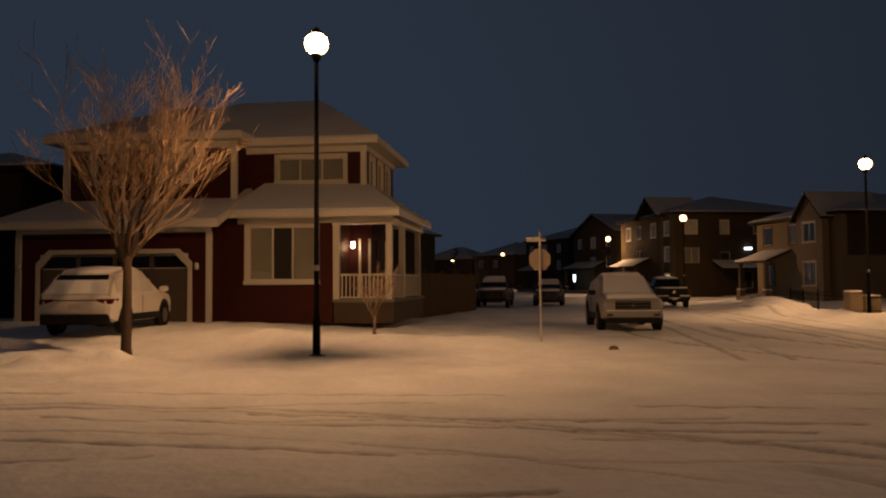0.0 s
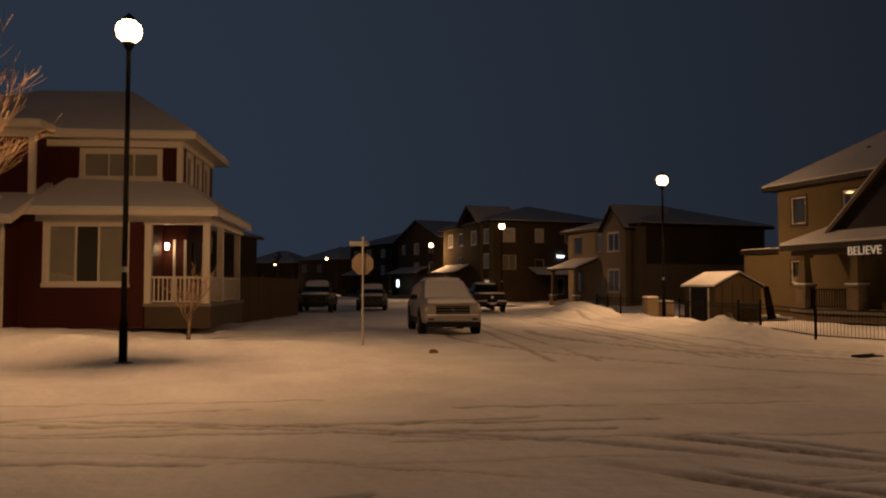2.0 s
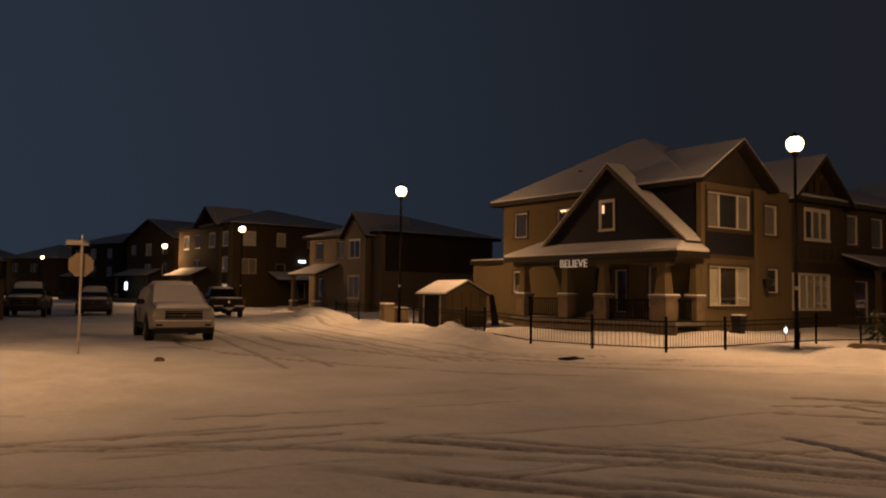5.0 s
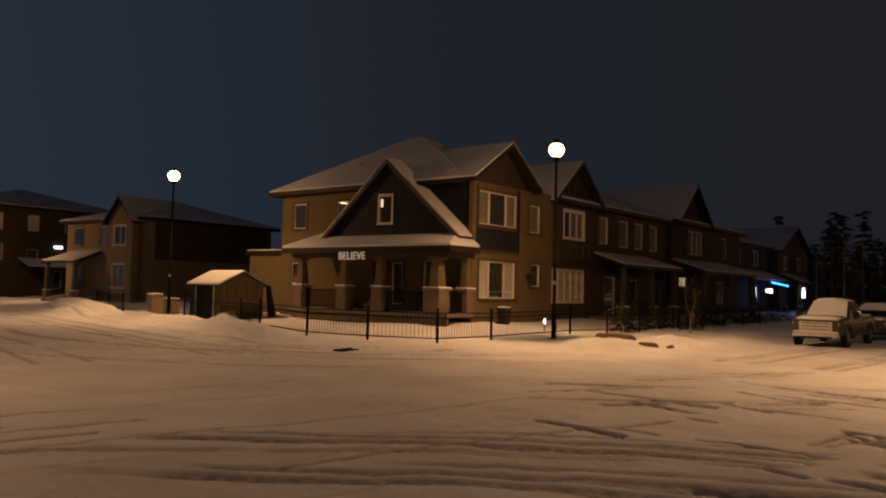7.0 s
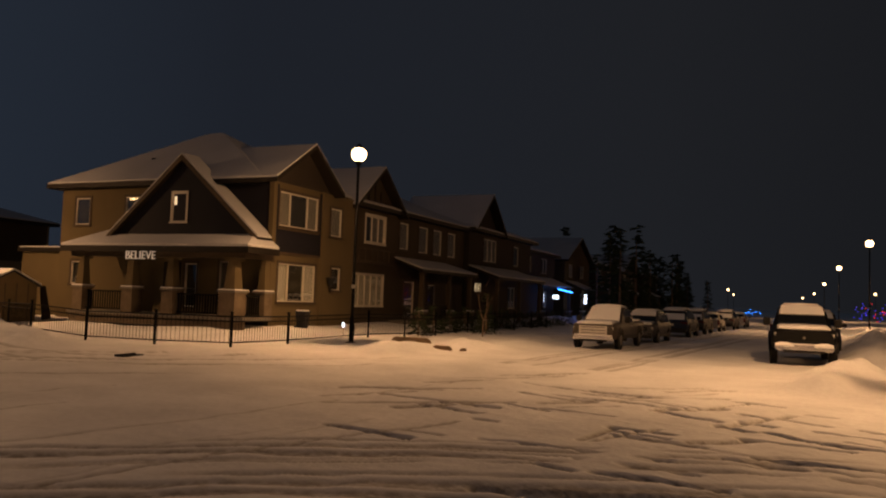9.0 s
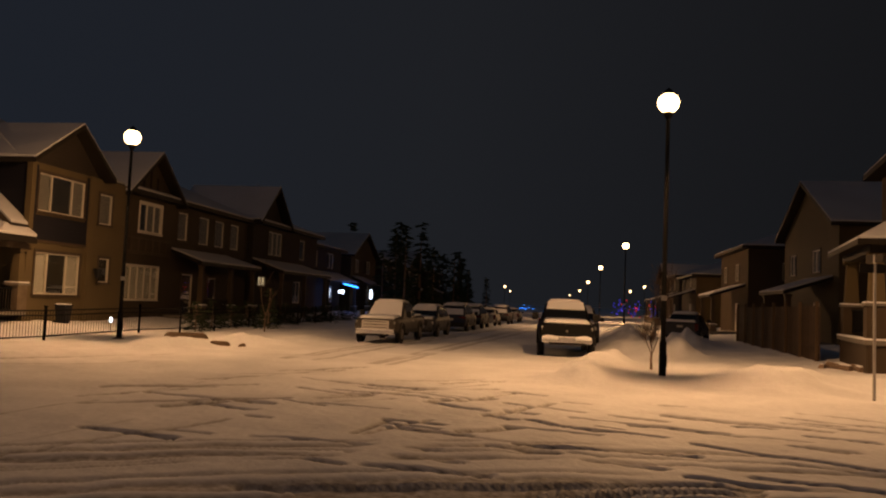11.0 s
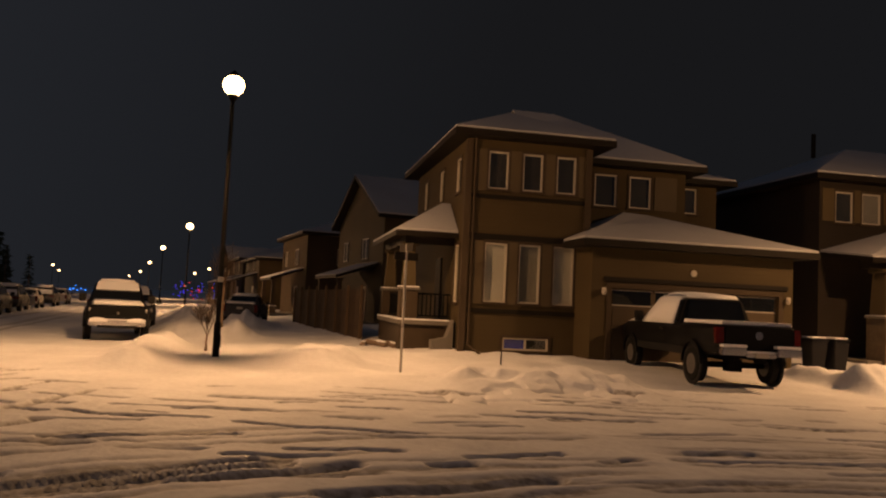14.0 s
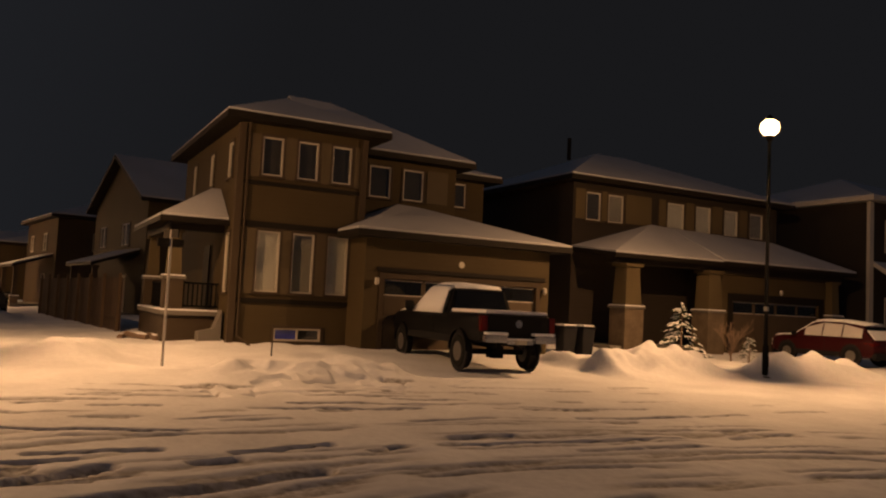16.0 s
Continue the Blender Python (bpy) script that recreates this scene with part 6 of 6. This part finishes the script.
vehicle("suv", -10.1, 20.6, -5, "white", "white crossover with a snow-dusted roof parked before the garage", 0.7, frosted=True)
vehicle("suv", 5.05, 27.6, 180, "silver", "silver sport utility with a snow-covered windscreen at the kerb", 1.0, frosted=True, size=1.08)
vehicle("pickup", 10.9, 49.0, 2, "black", "black pickup with snow in its bed parked on the side street", 0.5, size=0.95, chrome=False)
vehicle("pickup", 0.4, 50.0, 184, "grey", "dark grey pickup dusted with snow on the side street", 0.5, chrome=False)
vehicle("suv", 4.0, 53.0, 186, "grey", "dark grey sport utility in the shade of the side street", 0.6)
vehicle("suv", 4.6, 62.0, 186, "silver", "pale snow-covered car far down the side street", 1.0)
vehicle("pickup", 31.2, 10.5, 262, "pewter", "pewter pickup with snow on bonnet and windscreen at the kerb", 1.0, size=0.84, frost_front=True)
vehicle("suv", 37.6, 11.2, 263, "grey", "grey sport utility parked behind the pewter pickup", 0.7, size=0.86)
vehicle("suv", 46.6, 12.4, 83, "navy", "snow-covered dark blue sport utility along the street", 1.0, size=0.92)
for k, (x, y, p) in enumerate(((53.0, 13.2, "grey"), (60.0, 14.0, "silver"), (67.5, 14.8, "grey"), (76.0, 15.8, "silver"))):
    vehicle("sedan" if k % 2 else "suv", x, y, 83, p, "snow-covered car in the row along the street", 1.0, size=0.9)
vehicle("pickup", 29.9, 3.3, 259, "black", "dark pickup with thick snow on bonnet and bumper facing the corner", 0.9, scraped=True, size=0.93, lift=0.09)
vehicle("suv", 38.0, 4.0, 263, "grey", "dark car parked behind the snowy pickup", 0.8)
vehicle("sedan", 46.0, -0.7, 98, "grey", "dark car with a snowy roof in a driveway", 1.0)
vehicle("pickup", 19.9, -12.62, 96, "black", "lifted black pickup with a snowy cab roof in the driveway", 0.9, lift=0.16, side_snow=True)
vehicle("suv", 21.2, -30.3, 91, "maroon", "maroon car under a thick layer of snow", 1.0, frosted=True, size=0.95)


# ---- signs ----
def sign_post(x, y, top, name, label, cat):
    s = thing(name, pose(x, y, gz(x, y) - 0.05), label, cat)
    part("post", Shape().tube([(0, 0, 0), (0, 0, top)], 0.03, 8), GALV, s)
    return s


stop = sign_post(1.86, 20.35, 2.95, "stop_sign", "octagonal stop sign seen from behind on a steel post", "road sign")
oct_ = [(0.31 * math.cos(radians(22.5 + 45 * k)), 0.31 * math.sin(radians(22.5 + 45 * k))) for k in range(8)]
part("plate", Shape().slab([(p, -0.035, 2.22 + q) for p, q in oct_], (0, -0.006, 0)).moved(pose(0, 0, 0, 0, 0, 186)), SIGNBACK, stop, "bare metal back of the octagonal plate")
part("street_blade", Shape().box(-0.36, 0.16, -0.012, 0.012, 2.70, 2.82).moved(pose(0, 0, 0, 0, 0, 0)), GALV, stop)
part("street_blade", Shape().box(-0.012, 0.012, -0.3, 0.3, 2.84, 2.95), GALV, stop)
cs = sign_post(19.15, -4.7, 3.0, "street_sign", "tall steel post with dark street name blades", "road sign")
part("street_blade", Shape().box(-0.3, 0.3, -0.012, 0.012, 2.82, 3.0).moved(pose(0, 0, 0, 0, 0, 20)), DARK_TRIM, cs)
part("street_blade", Shape().box(-0.3, 0.3, -0.012, 0.012, 2.62, 2.80).moved(pose(0, 0, 0, 0, 0, 105)), DARK_TRIM, cs)
br = thing("word_sign", axes(23.5, 21.61, 81) @ pose(-2.06, 5.55, 2.80, 90, 0, 270), "pale letters spelling a word under the porch eave", "sign")
cu = bpy.data.curves.new("letters", "FONT")
cu.body, cu.size, cu.extrude, cu.align_x = "BELIEVE", 0.46, 0.012, "LEFT"
cu.space_character = 1.02
cu.materials.append(LETTER)
lt = new("letters", cu)
lt.parent = br


# ---- fences ----
def steel_fence(points, label):
    """A black steel picket fence along a line of points."""
    f = thing("fence", pose(points[0][0], points[0][1], 0), label, "fence", "fences")
    o = Vector((points[0][0], points[0][1], 0))
    picket = Shape().tube([(0, 0, 0.08), (0, 0, 0.86)], 0.007, 5).mesh("picket", METAL)
    post = Shape().box(-0.028, 0.028, -0.028, 0.028, -0.1, 0.98).box(-0.045, 0.045, -0.045, 0.045, 0.98, 1.0).mesh("post", METAL)
    left = 300
    for (ax, ay), (bx, by) in zip(points, points[1:]):
        a, b = Vector((ax, ay, max(gz(ax, ay), 0.05))) - o, Vector((bx, by, max(gz(bx, by), 0.05))) - o
        d = b - a
        n = max(1, round(d.length / 3.2))
        for k in range(n + (1 if (bx, by) == points[-1] else 0)):
            p = part("post", post, METAL, f)
            p.location = a + d * k / n
        for z in (0.12, 0.72, 0.86):
            part("rail", Shape().tube([a + Vector((0, 0, z)), b + Vector((0, 0, z))], 0.018, 4), METAL, f)
        m = int(d.length / 0.125)
        for k in range(m):
            if left > 0:
                p = part("picket", picket, METAL, f)
                p.location = a + d * (k + 0.5) / m
                left -= 1
    return f


steel_fence([(17.6, 35.0), (16.5, 27.5), (15.2, 23.7), (15.2, 20.7), (15.6, 18.0), (16.8, 16.2), (19.6, 16.7), (24.3, 17.2)], "low black steel picket fence round the snowy corner yard")
steel_fence([(24.3, 17.2), (30.0, 18.0), (37.0, 19.0), (46.0, 20.4)], "low black steel fence along the front yards")
steel_fence([(17.0, 45.0), (16.2, 39.0), (18.2, 35.6)], "low black steel fence by the lane")


def board_fence(p0, p1, height, label):
    f = thing("wooden_fence", pose(p0[0], p0[1], 0), label, "fence", "fences")
    d = Vector((p1[0] - p0[0], p1[1] - p0[1], 0))
    n = int(d.length / 0.16)
    turn = math.degrees(math.atan2(d.y, d.x))
    rng = random.Random(5)
    boards = [Shape().box(-0.07, 0.07, -0.011, 0.011, -0.3, height + e).mesh("board", WOOD) for e in (0.0, 0.015, -0.02)]
    z0 = gz(*p0)
    z1 = gz(*p1)
    for k in range(n):
        b = part("board", boards[rng.randrange(3)], WOOD, f)
        b.matrix_basis = pose(d.x * (k + 0.5) / n, d.y * (k + 0.5) / n, z0 + (z1 - z0) * k / n, 0, rng.uniform(-0.5, 0.5), turn)
    m, _ = side((0, 0), (d.x, d.y))
    part("rail", Shape().box(0, d.length, 0.02, 0.06, 0.4 + z0, 0.49 + z0).box(0, d.length, 0.02, 0.06, 1.4 + z0, 1.49 + z0).moved(m), WOOD, f)
    for k in range(int(d.length / 2.4) + 1):
        part("post", Shape().box(k * 2.4 - 0.05, k * 2.4 + 0.05, 0.06, 0.16, -0.2, height + 0.15 + z0).moved(m), WOOD, f)
    return f


board_fence((-3.2, 32.6), (-0.6, 42.5), 1.95, "dark weathered board fence along the side street")
board_fence((30.6, -5.2), (48.5, -3.3), 1.85, "tall weathered board fence beside the taupe house")


# ---- garden shed ----
def garden_shed(x, y, az):
    s = thing("garden_shed", axes(x, y, az, 0.12), "small tan garden shed with a dark doorway and snowy gable roof", "shed")
    w, d, e, r = 2.3, 2.5, 1.55, 2.1
    wall(s, TAN, (0, 0), (w, 0), -0.2, e, [], 0.06)
    wall(s, TAN, (w, 0.06), (w, d - 0.06), -0.2, e, [], 0.06)
    wall(s, TAN, (w, d), (0, d), -0.2, e, [], 0.06)
    wall(s, TAN, (0, d - 0.06), (0, 0.06), -0.2, e, [(0.45, 1.75, -0.2, 1.42)], 0.06)
    for y0 in (0.0, d - 0.06):
        part("gable", Shape().slab([(0, y0, e), (w, y0, e), (w / 2, y0, r - 0.05)], (0, 0.06, 0)), TAN, s)
    part("door", Shape().box(0.02, 0.05, d - 1.93, d - 0.53, -0.1, 1.40), DARK_TRIM, s, "dark double door")
    for a, b in ((d - 0.53, d - 0.45), (d - 2.01, d - 1.93)):
        part("door_post", Shape().box(-0.03, 0.0, a, b, -0.1, 1.46), WHITE, s)
    for k in range(4):
        part("wall_batten", Shape().box(0.3 + k * 0.52, 0.35 + k * 0.52, -0.02, -0.002, -0.1, e), TAUPE_TRIM, s)
    slab_roof(s, [(-0.15, -0.12, e - 0.08), (w / 2, -0.12, r), (w / 2, d + 0.12, r), (-0.15, d + 0.12, e - 0.08)], thick=0.06, snow=0.08)
    slab_roof(s, [(w / 2, -0.12, r), (w + 0.15, -0.12, e - 0.08), (w + 0.15, d + 0.12, e - 0.08), (w / 2, d + 0.12, r)], thick=0.06, snow=0.08)
    return s


garden_shed(17.8, 31.8, 84)
lb = thing("leaning_board", pose(20.35, 32.0, 0.1), "dark board with a snowy edge leaning against the shed", "board")
part("plank", Shape().slab([(0, 0, 0), (0.5, 0.1, 0), (0.15, 0.1, 1.5), (-0.15, 0.05, 1.5)], (0.03, 0.05, 0)), DARK_TRIM, lb)


# ---- trees and shrubs ----
def bare_tree(x, y, height, fork, spread, seed, label, trunk_r=0.11, limbs=7, depth=4, name="tree", lean=(0, 0), kids=(3, 4), twig=None, bark=None):
    """A leafless tree: trunk, limbs that rise steeply, and many fine twigs."""
    rng = random.Random(seed)
    t = thing(name, pose(x, y, gz(x, y) - 0.08), label, "tree" if height > 3 else "shrub", "bare trees")
    part("trunk", Shape().tube([(0, 0, 0), (0.01, 0, 0.25), (0.02, 0.01, fork * 0.6), (0.03, 0.0, fork * 1.08)], [trunk_r * 1.35, trunk_r, trunk_r * 0.88, trunk_r * 0.75], 10), bark or BARK, t, smooth=True)
    twigs = Shape()
    def grow(p, d, length, r, level, out):
        path, radii = [p.copy()], [r]
        n = 4 if level < 3 else 3
        for k in range(n):
            d = (d + Vector((rng.gauss(0, 0.10), rng.gauss(0, 0.10), rng.gauss(0.07, 0.05)))).normalized()
            p = p + d * length / n
            path.append(p.copy())
            radii.append(max(r * (1 - 0.55 * (k + 1) / n), 0.0055))
        out.tube(path, radii, 6 if level == 0 else 4 if level < 3 else 3, caps=False)
        if level >= depth:
            return
        for k in range(rng.randint(*kids)):
            i = rng.randint(1, n)
            side_ = Vector((rng.gauss(0, 1), rng.gauss(0, 1), rng.gauss(0.1, 0.5))).normalized()
            nd = (d * 1.0 + side_ * rng.uniform(0.35, 0.75)).normalized()
            grow(path[i], nd, length * rng.uniform(0.50, 0.80), radii[i] * 0.62, level + 1, twigs)
    for k in range(limbs):
        a = 2 * math.pi * (k + rng.uniform(-0.3, 0.3)) / limbs
        limb = Shape()
        out_ = spread * rng.uniform(0.5, 1.1)
        d = Vector((math.cos(a) * out_ + lean[0], math.sin(a) * out_ + lean[1], 1.0)).normalized()
        grow(Vector((0.02, 0, fork * rng.uniform(0.85, 1.05))), d, (height - fork) * rng.uniform(0.42, 0.58), trunk_r * rng.uniform(0.40, 0.6), 0, limb)
        part("limb", limb, bark or BARK, t, smooth=True)
    part("crown", twigs, twig or TWIG, t, "many fine bare twigs")
    return t


bare_tree(-7.6, 16.3, 6.7, 2.25, 0.95, 4, "leafless young street tree with frosted upright twigs in the snow", 0.115, 10, 4, lean=(0.22, 0.0), kids=(3, 4), bark=DARKBARK)
bare_tree(-2.8, 21.4, 2.0, 0.6, 0.9, 9, "small bare ornamental shrub tree before the porch", 0.05, 5, 3)
bare_tree(24.2, -0.08, 1.7, 0.5, 0.3, 12, "thin bare sapling in the snow bank", 0.035, 4, 3, twig=DARKTWIG)
bare_tree(29.5, -0.2, 2.6, 0.9, 0.3, 14, "thin bare tree beside the pavement", 0.05, 5, 3, twig=DARKTWIG)
bare_tree(21.6, -25.0, 1.55, 0.25, 0.7, 16, "bare multi-stemmed shrub dusted with snow", 0.03, 6, 3, twig=BARK)
bare_tree(31.0, 16.2, 3.4, 0.8, 0.5, 18, "bare sapling in the front yard", 0.03, 3, 2, twig=DARKTWIG)


def conifer(x, y, height, width, seed, label, snowy=True, levels=11, fine=1.0, z=None):
    rng = random.Random(seed)
    t = thing("conifer", pose(x, y, (gz(x, y) if z is None else z) - 0.05), label, "tree", "conifers")
    part("trunk", Shape().tube([(0, 0, 0), (0, 0, height * 0.95)], [height * 0.018 + 0.015, 0.006], 8), BARK, t)
    crown, snow = Shape(), Shape()
    for k in range(levels):
        f = k / levels
        zk = height * (0.10 + 0.88 * f)
        reach = width / 2 * (1 - f) ** 0.85 + 0.05
        for j in range(max(5, int(11 * (1 - f)))):
            a = rng.uniform(0, 2 * math.pi)
            le = reach * rng.uniform(0.5, 1.12)
            z0 = zk + height / levels * rng.uniform(-0.6, 0.6)
            c, s = math.cos(a), math.sin(a)
            droop = le * rng.uniform(0.05, 0.28)
            for q in range(int(7 * fine)):
                u = rng.uniform(0.25, 1.0)
                px, py, pz = c * le * u, s * le * u, z0 - droop * u * u + rng.uniform(-0.03, 0.03)
                b = a + rng.uniform(-0.9, 0.9)
                ln = 0.16 * height / 2.2 * rng.uniform(0.6, 1.3)
                wd = ln * 0.22
                ex, ey, ez = px + math.cos(b) * ln, py + math.sin(b) * ln, pz - ln * rng.uniform(-0.15, 0.35)
                nx, ny = -math.sin(b) * wd, math.cos(b) * wd
                crown.add([(px + nx, py + ny, pz), (px - nx, py - ny, pz), (ex, ey, ez), (px, py, pz + wd)], [(0, 1, 2), (0, 2, 3), (1, 3, 2), (0, 3, 1)])
                if snowy and rng.random() < 0.55:
                    h = 0.02 * height / 2.2
                    snow.add([(px + nx, py + ny, pz + wd), (px - nx, py - ny, pz + wd), (ex, ey, ez + h * 0.5), (px, py, pz + wd + h * 2)], [(0, 1, 2), (0, 2, 3), (1, 3, 2), (0, 3, 1)])
    part("crown", crown, NEEDLE, t)
    if snowy:
        tagged(part("snow_load", snow, SNOW, t), "snow lying on the boughs", kind="stuff")
    return t


conifer(21.9, -22.8, 2.15, 2.5, 3, "small snow-laden spruce in front of the porch", fine=1.5)
conifer(21.3, -25.6, 1.0, 0.9, 5, "low snowy evergreen shrub", fine=1.2)
conifer(33.0, 17.2, 2.0, 1.4, 6, "dark evergreen in the front yard", False)
rb = random.Random(33)
for k in range(15):
    q = base @ Vector((5.2 + k * 1.75 + rb.uniform(-0.3, 0.3), -4.1 + 0.02 * k + rb.uniform(-0.2, 0.2), 0))
    conifer(q.x, q.y, rb.uniform(1.0, 1.35), rb.uniform(1.7, 2.2), 300 + k, "low dark evergreen bush behind the front yard fence", False, 9, 4.0)
rt = random.Random(21)
for k in range(15):
    q = base @ Vector((rt.uniform(34, 120), rt.uniform(-3.5, -1.5) if k % 2 else rt.uniform(13, 26), 0))
    conifer(q.x, q.y, rt.uniform(6, 9.5), rt.uniform(2.2, 3.4), 40 + k, "tall dark spruce rising behind the houses", False, 14, 0.8, z=0.2)
for k in range(20):
    q = base @ Vector((rt.uniform(56, 150), rt.uniform(-4.5, 8), 0))
    conifer(q.x, q.y, rt.uniform(7, 11.5), rt.uniform(1.8, 2.8), 80 + k, "slender dark spruce in the belt of trees along the street", False, 14, 0.8, z=0.2)
for k in range(5):
    conifer(rt.uniform(-16, -3), rt.uniform(58, 110), rt.uniform(5, 8), 2.6, 60 + k, "dark spruce behind the fence", False, 12, 0.8, z=0.3)


# ---- small things ----
def wheelie_bin(x, y, az, label="black wheeled bin with snow on the lid"):
    b = thing("wheeled_bin", axes(x, y, az, gz(x, y) - 0.02), label, "bin", "bins")
    part("tub", Shape().loft([[(-p, -p, z), (p, -p, z), (p, p, z), (-p, p, z)] for p, z in ((0.22, 0.05), (0.29, 0.95))]), BIN, b, bevel=0.02)
    part("lid", Shape().box(-0.31, 0.31, -0.33, 0.31, 0.95, 1.02), BIN, b, bevel=0.02)
    part("snow_cap", Shape().box(-0.27, 0.27, -0.27, 0.27, 1.02, 1.08), SNOW, b, bevel=0.025)
    for s in (-1, 1):
        part("wheel", Shape().tube([(s * 0.2, 0.27, 0.1), (s * 0.26, 0.27, 0.1)], 0.1, 14), RUBBER, b)
    return b


wheelie_bin(23.0, -18.5, 181)
wheelie_bin(22.9, -19.2, 176)
wheelie_bin(24.5, 20.7, 81, "small black covered tub beside the porch").scale = (0.75, 0.75, 0.7)
gl = thing("garden_light", pose(25.0, 19.0, gz(25.0, 19.0)), "small cool-white lit garden light on a stake", "garden light")
part("stake", Shape().tube([(0, 0, -0.05), (0, 0, 0.3)], 0.015, 6), METAL, gl)
part("lens", Shape().tube([(0, 0, 0.30), (0, 0, 0.34), (0, 0, 0.46), (0, 0, 0.50)], [0.03, 0.05, 0.05, 0.02], 10), COOLGLOW, gl, "lit cool-white lens")
cb = thing("storm_drain", axes(13.1, 15.6, 70, -0.02), "dark kerb inlet grate in the snow", "drain")
cb.scale = (0.6, 0.6, 0.6)
part("frame", Shape().box(-0.65, 0.65, -0.22, -0.16, -0.05, 0.10).box(-0.65, 0.65, 0.16, 0.22, -0.05, 0.14).box(-0.65, -0.58, -0.16, 0.16, -0.05, 0.10).box(0.58, 0.65, -0.16, 0.16, -0.05, 0.10), METAL, cb)
for k in range(8):
    part("bar", Shape().box(-0.54 + k * 0.15, -0.49 + k * 0.15, -0.16, 0.16, 0.03, 0.085), METAL, cb)
for k, (x, y, s, long) in enumerate(((3.47, 18.1, 0.13, 1.0), (21.4, 13.2, 0.2, 3.6), (22.05, 12.45, 0.17, 2.1), (15.0, 25.5, 0.18, 1.0), (22.6, 12.0, 0.14, 1.0))):
    c = thing("ice_chunk", pose(x, y, gz(x, y), 0, 0, -35 if long > 1 else 40 * k), "dirty brown lump of broken ice on the snow", "ice chunk", "ice chunks")
    part("lump", Shape().loft([[(-s * long, -s * 0.6, -0.05), (s * long, -s * 0.5, -0.05), (s * 0.9 * long, s * 0.6, -0.05), (-s * 0.95 * long, s * 0.5, -0.05)], [(-s * 0.8 * long, -s * 0.4, s * 0.7), (s * 0.85 * long, -s * 0.3, s * 0.55), (s * 0.7 * long, s * 0.4, s * 0.6), (-s * 0.7 * long, s * 0.3, s * 0.8)]]), DIRTICE, c, bevel=0.03)
for x, y, lean, long in ((21.5, -7.8, 0.02, 0.35),):
    m_ = thing("marker_stake", pose(x, y, gz(x, y)), "thin dark stake standing in the snow", "stake")
    part("stake", Shape().tube([(0, -lean * 0.3, -0.1), (0, lean * 0.3 - lean, long)], 0.02, 6), METAL, m_)
for k, (x, y) in enumerate(((27.3, -5.3), (26.8, -5.7), (27.9, -5.0))):
    w = thing("log", axes(x, y, 60 + 25 * k, gz(x, y) + 0.05), "short snow-dusted log lying by the porch", "log", "logs")
    part("wood", Shape().tube([(-0.5, 0, 0), (0.5, 0, 0.05)], 0.09, 10), BARK, w)
    part("snow_cap", Shape().loft([[(q, -0.06, 0.085), (q, 0.0, 0.13), (q, 0.06, 0.085)] for q in (-0.45, 0.45)]), SNOW, w)
sk = thing("string_lights", pose(98.0, 0.5, 0), "cluster of red and violet string lights on a distant yard", "string lights")
rs = random.Random(8)
for mat, nm in ((REDGLOW, "red_bulbs"), (PURPLEGLOW, "violet_bulbs")):
    s = Shape()
    for k in range(26 if mat is REDGLOW else 70):
        q = Vector((rs.uniform(-1, 3), rs.choice((0.5, 1.0, 3.4, 5.5, 6.0, 7.6)) + rs.gauss(0, 0.35), rs.uniform(0.6, 2.0) + 1.2 * rs.random() ** 2))
        s.box(q.x - 0.05, q.x + 0.05, q.y - 0.05, q.y + 0.05, q.z - 0.05, q.z + 0.05)
    tagged(part(nm, s, mat, sk), kind="stuff")
bl_ = thing("string_lights", pose(196.9, 39.9, 0), "far cluster of small blue lights", "string lights")
for dx, dz in ((-1.6, 0.6), (-0.6, 0.9), (0.2, 0.5), (1.0, 0.8), (1.7, 0.6), (0.6, 1.5)):
    part("bulb", Shape().tube([(0, dx, dz), (0, dx, dz + 0.12), (0, dx, dz + 0.3)], [0.04, 0.09, 0.04], 8), BLUEGLOW, bl_)
for x, y, w_, h_ in ((17.0, 37.0, 0.3, 0.95), (17.8, 37.1, 0.36, 0.8)):
    ub = thing("utility_box", axes(x, y, 84, gz(x, y) - 0.05), "pale green metal utility box capped with snow", "utility box", "utility boxes")
    part("cabinet", Shape().box(-w_, w_, -0.3, 0.3, 0.0, h_), CREAM, ub, bevel=0.03)
    part("lid", Shape().box(-w_ - 0.03, w_ + 0.03, -0.33, 0.33, h_, h_ + 0.06), CREAM, ub, bevel=0.02)
    part("snow_cap", Shape().box(-w_, w_, -0.28, 0.28, h_ + 0.06, h_ + 0.14), SNOW, ub, bevel=0.03)
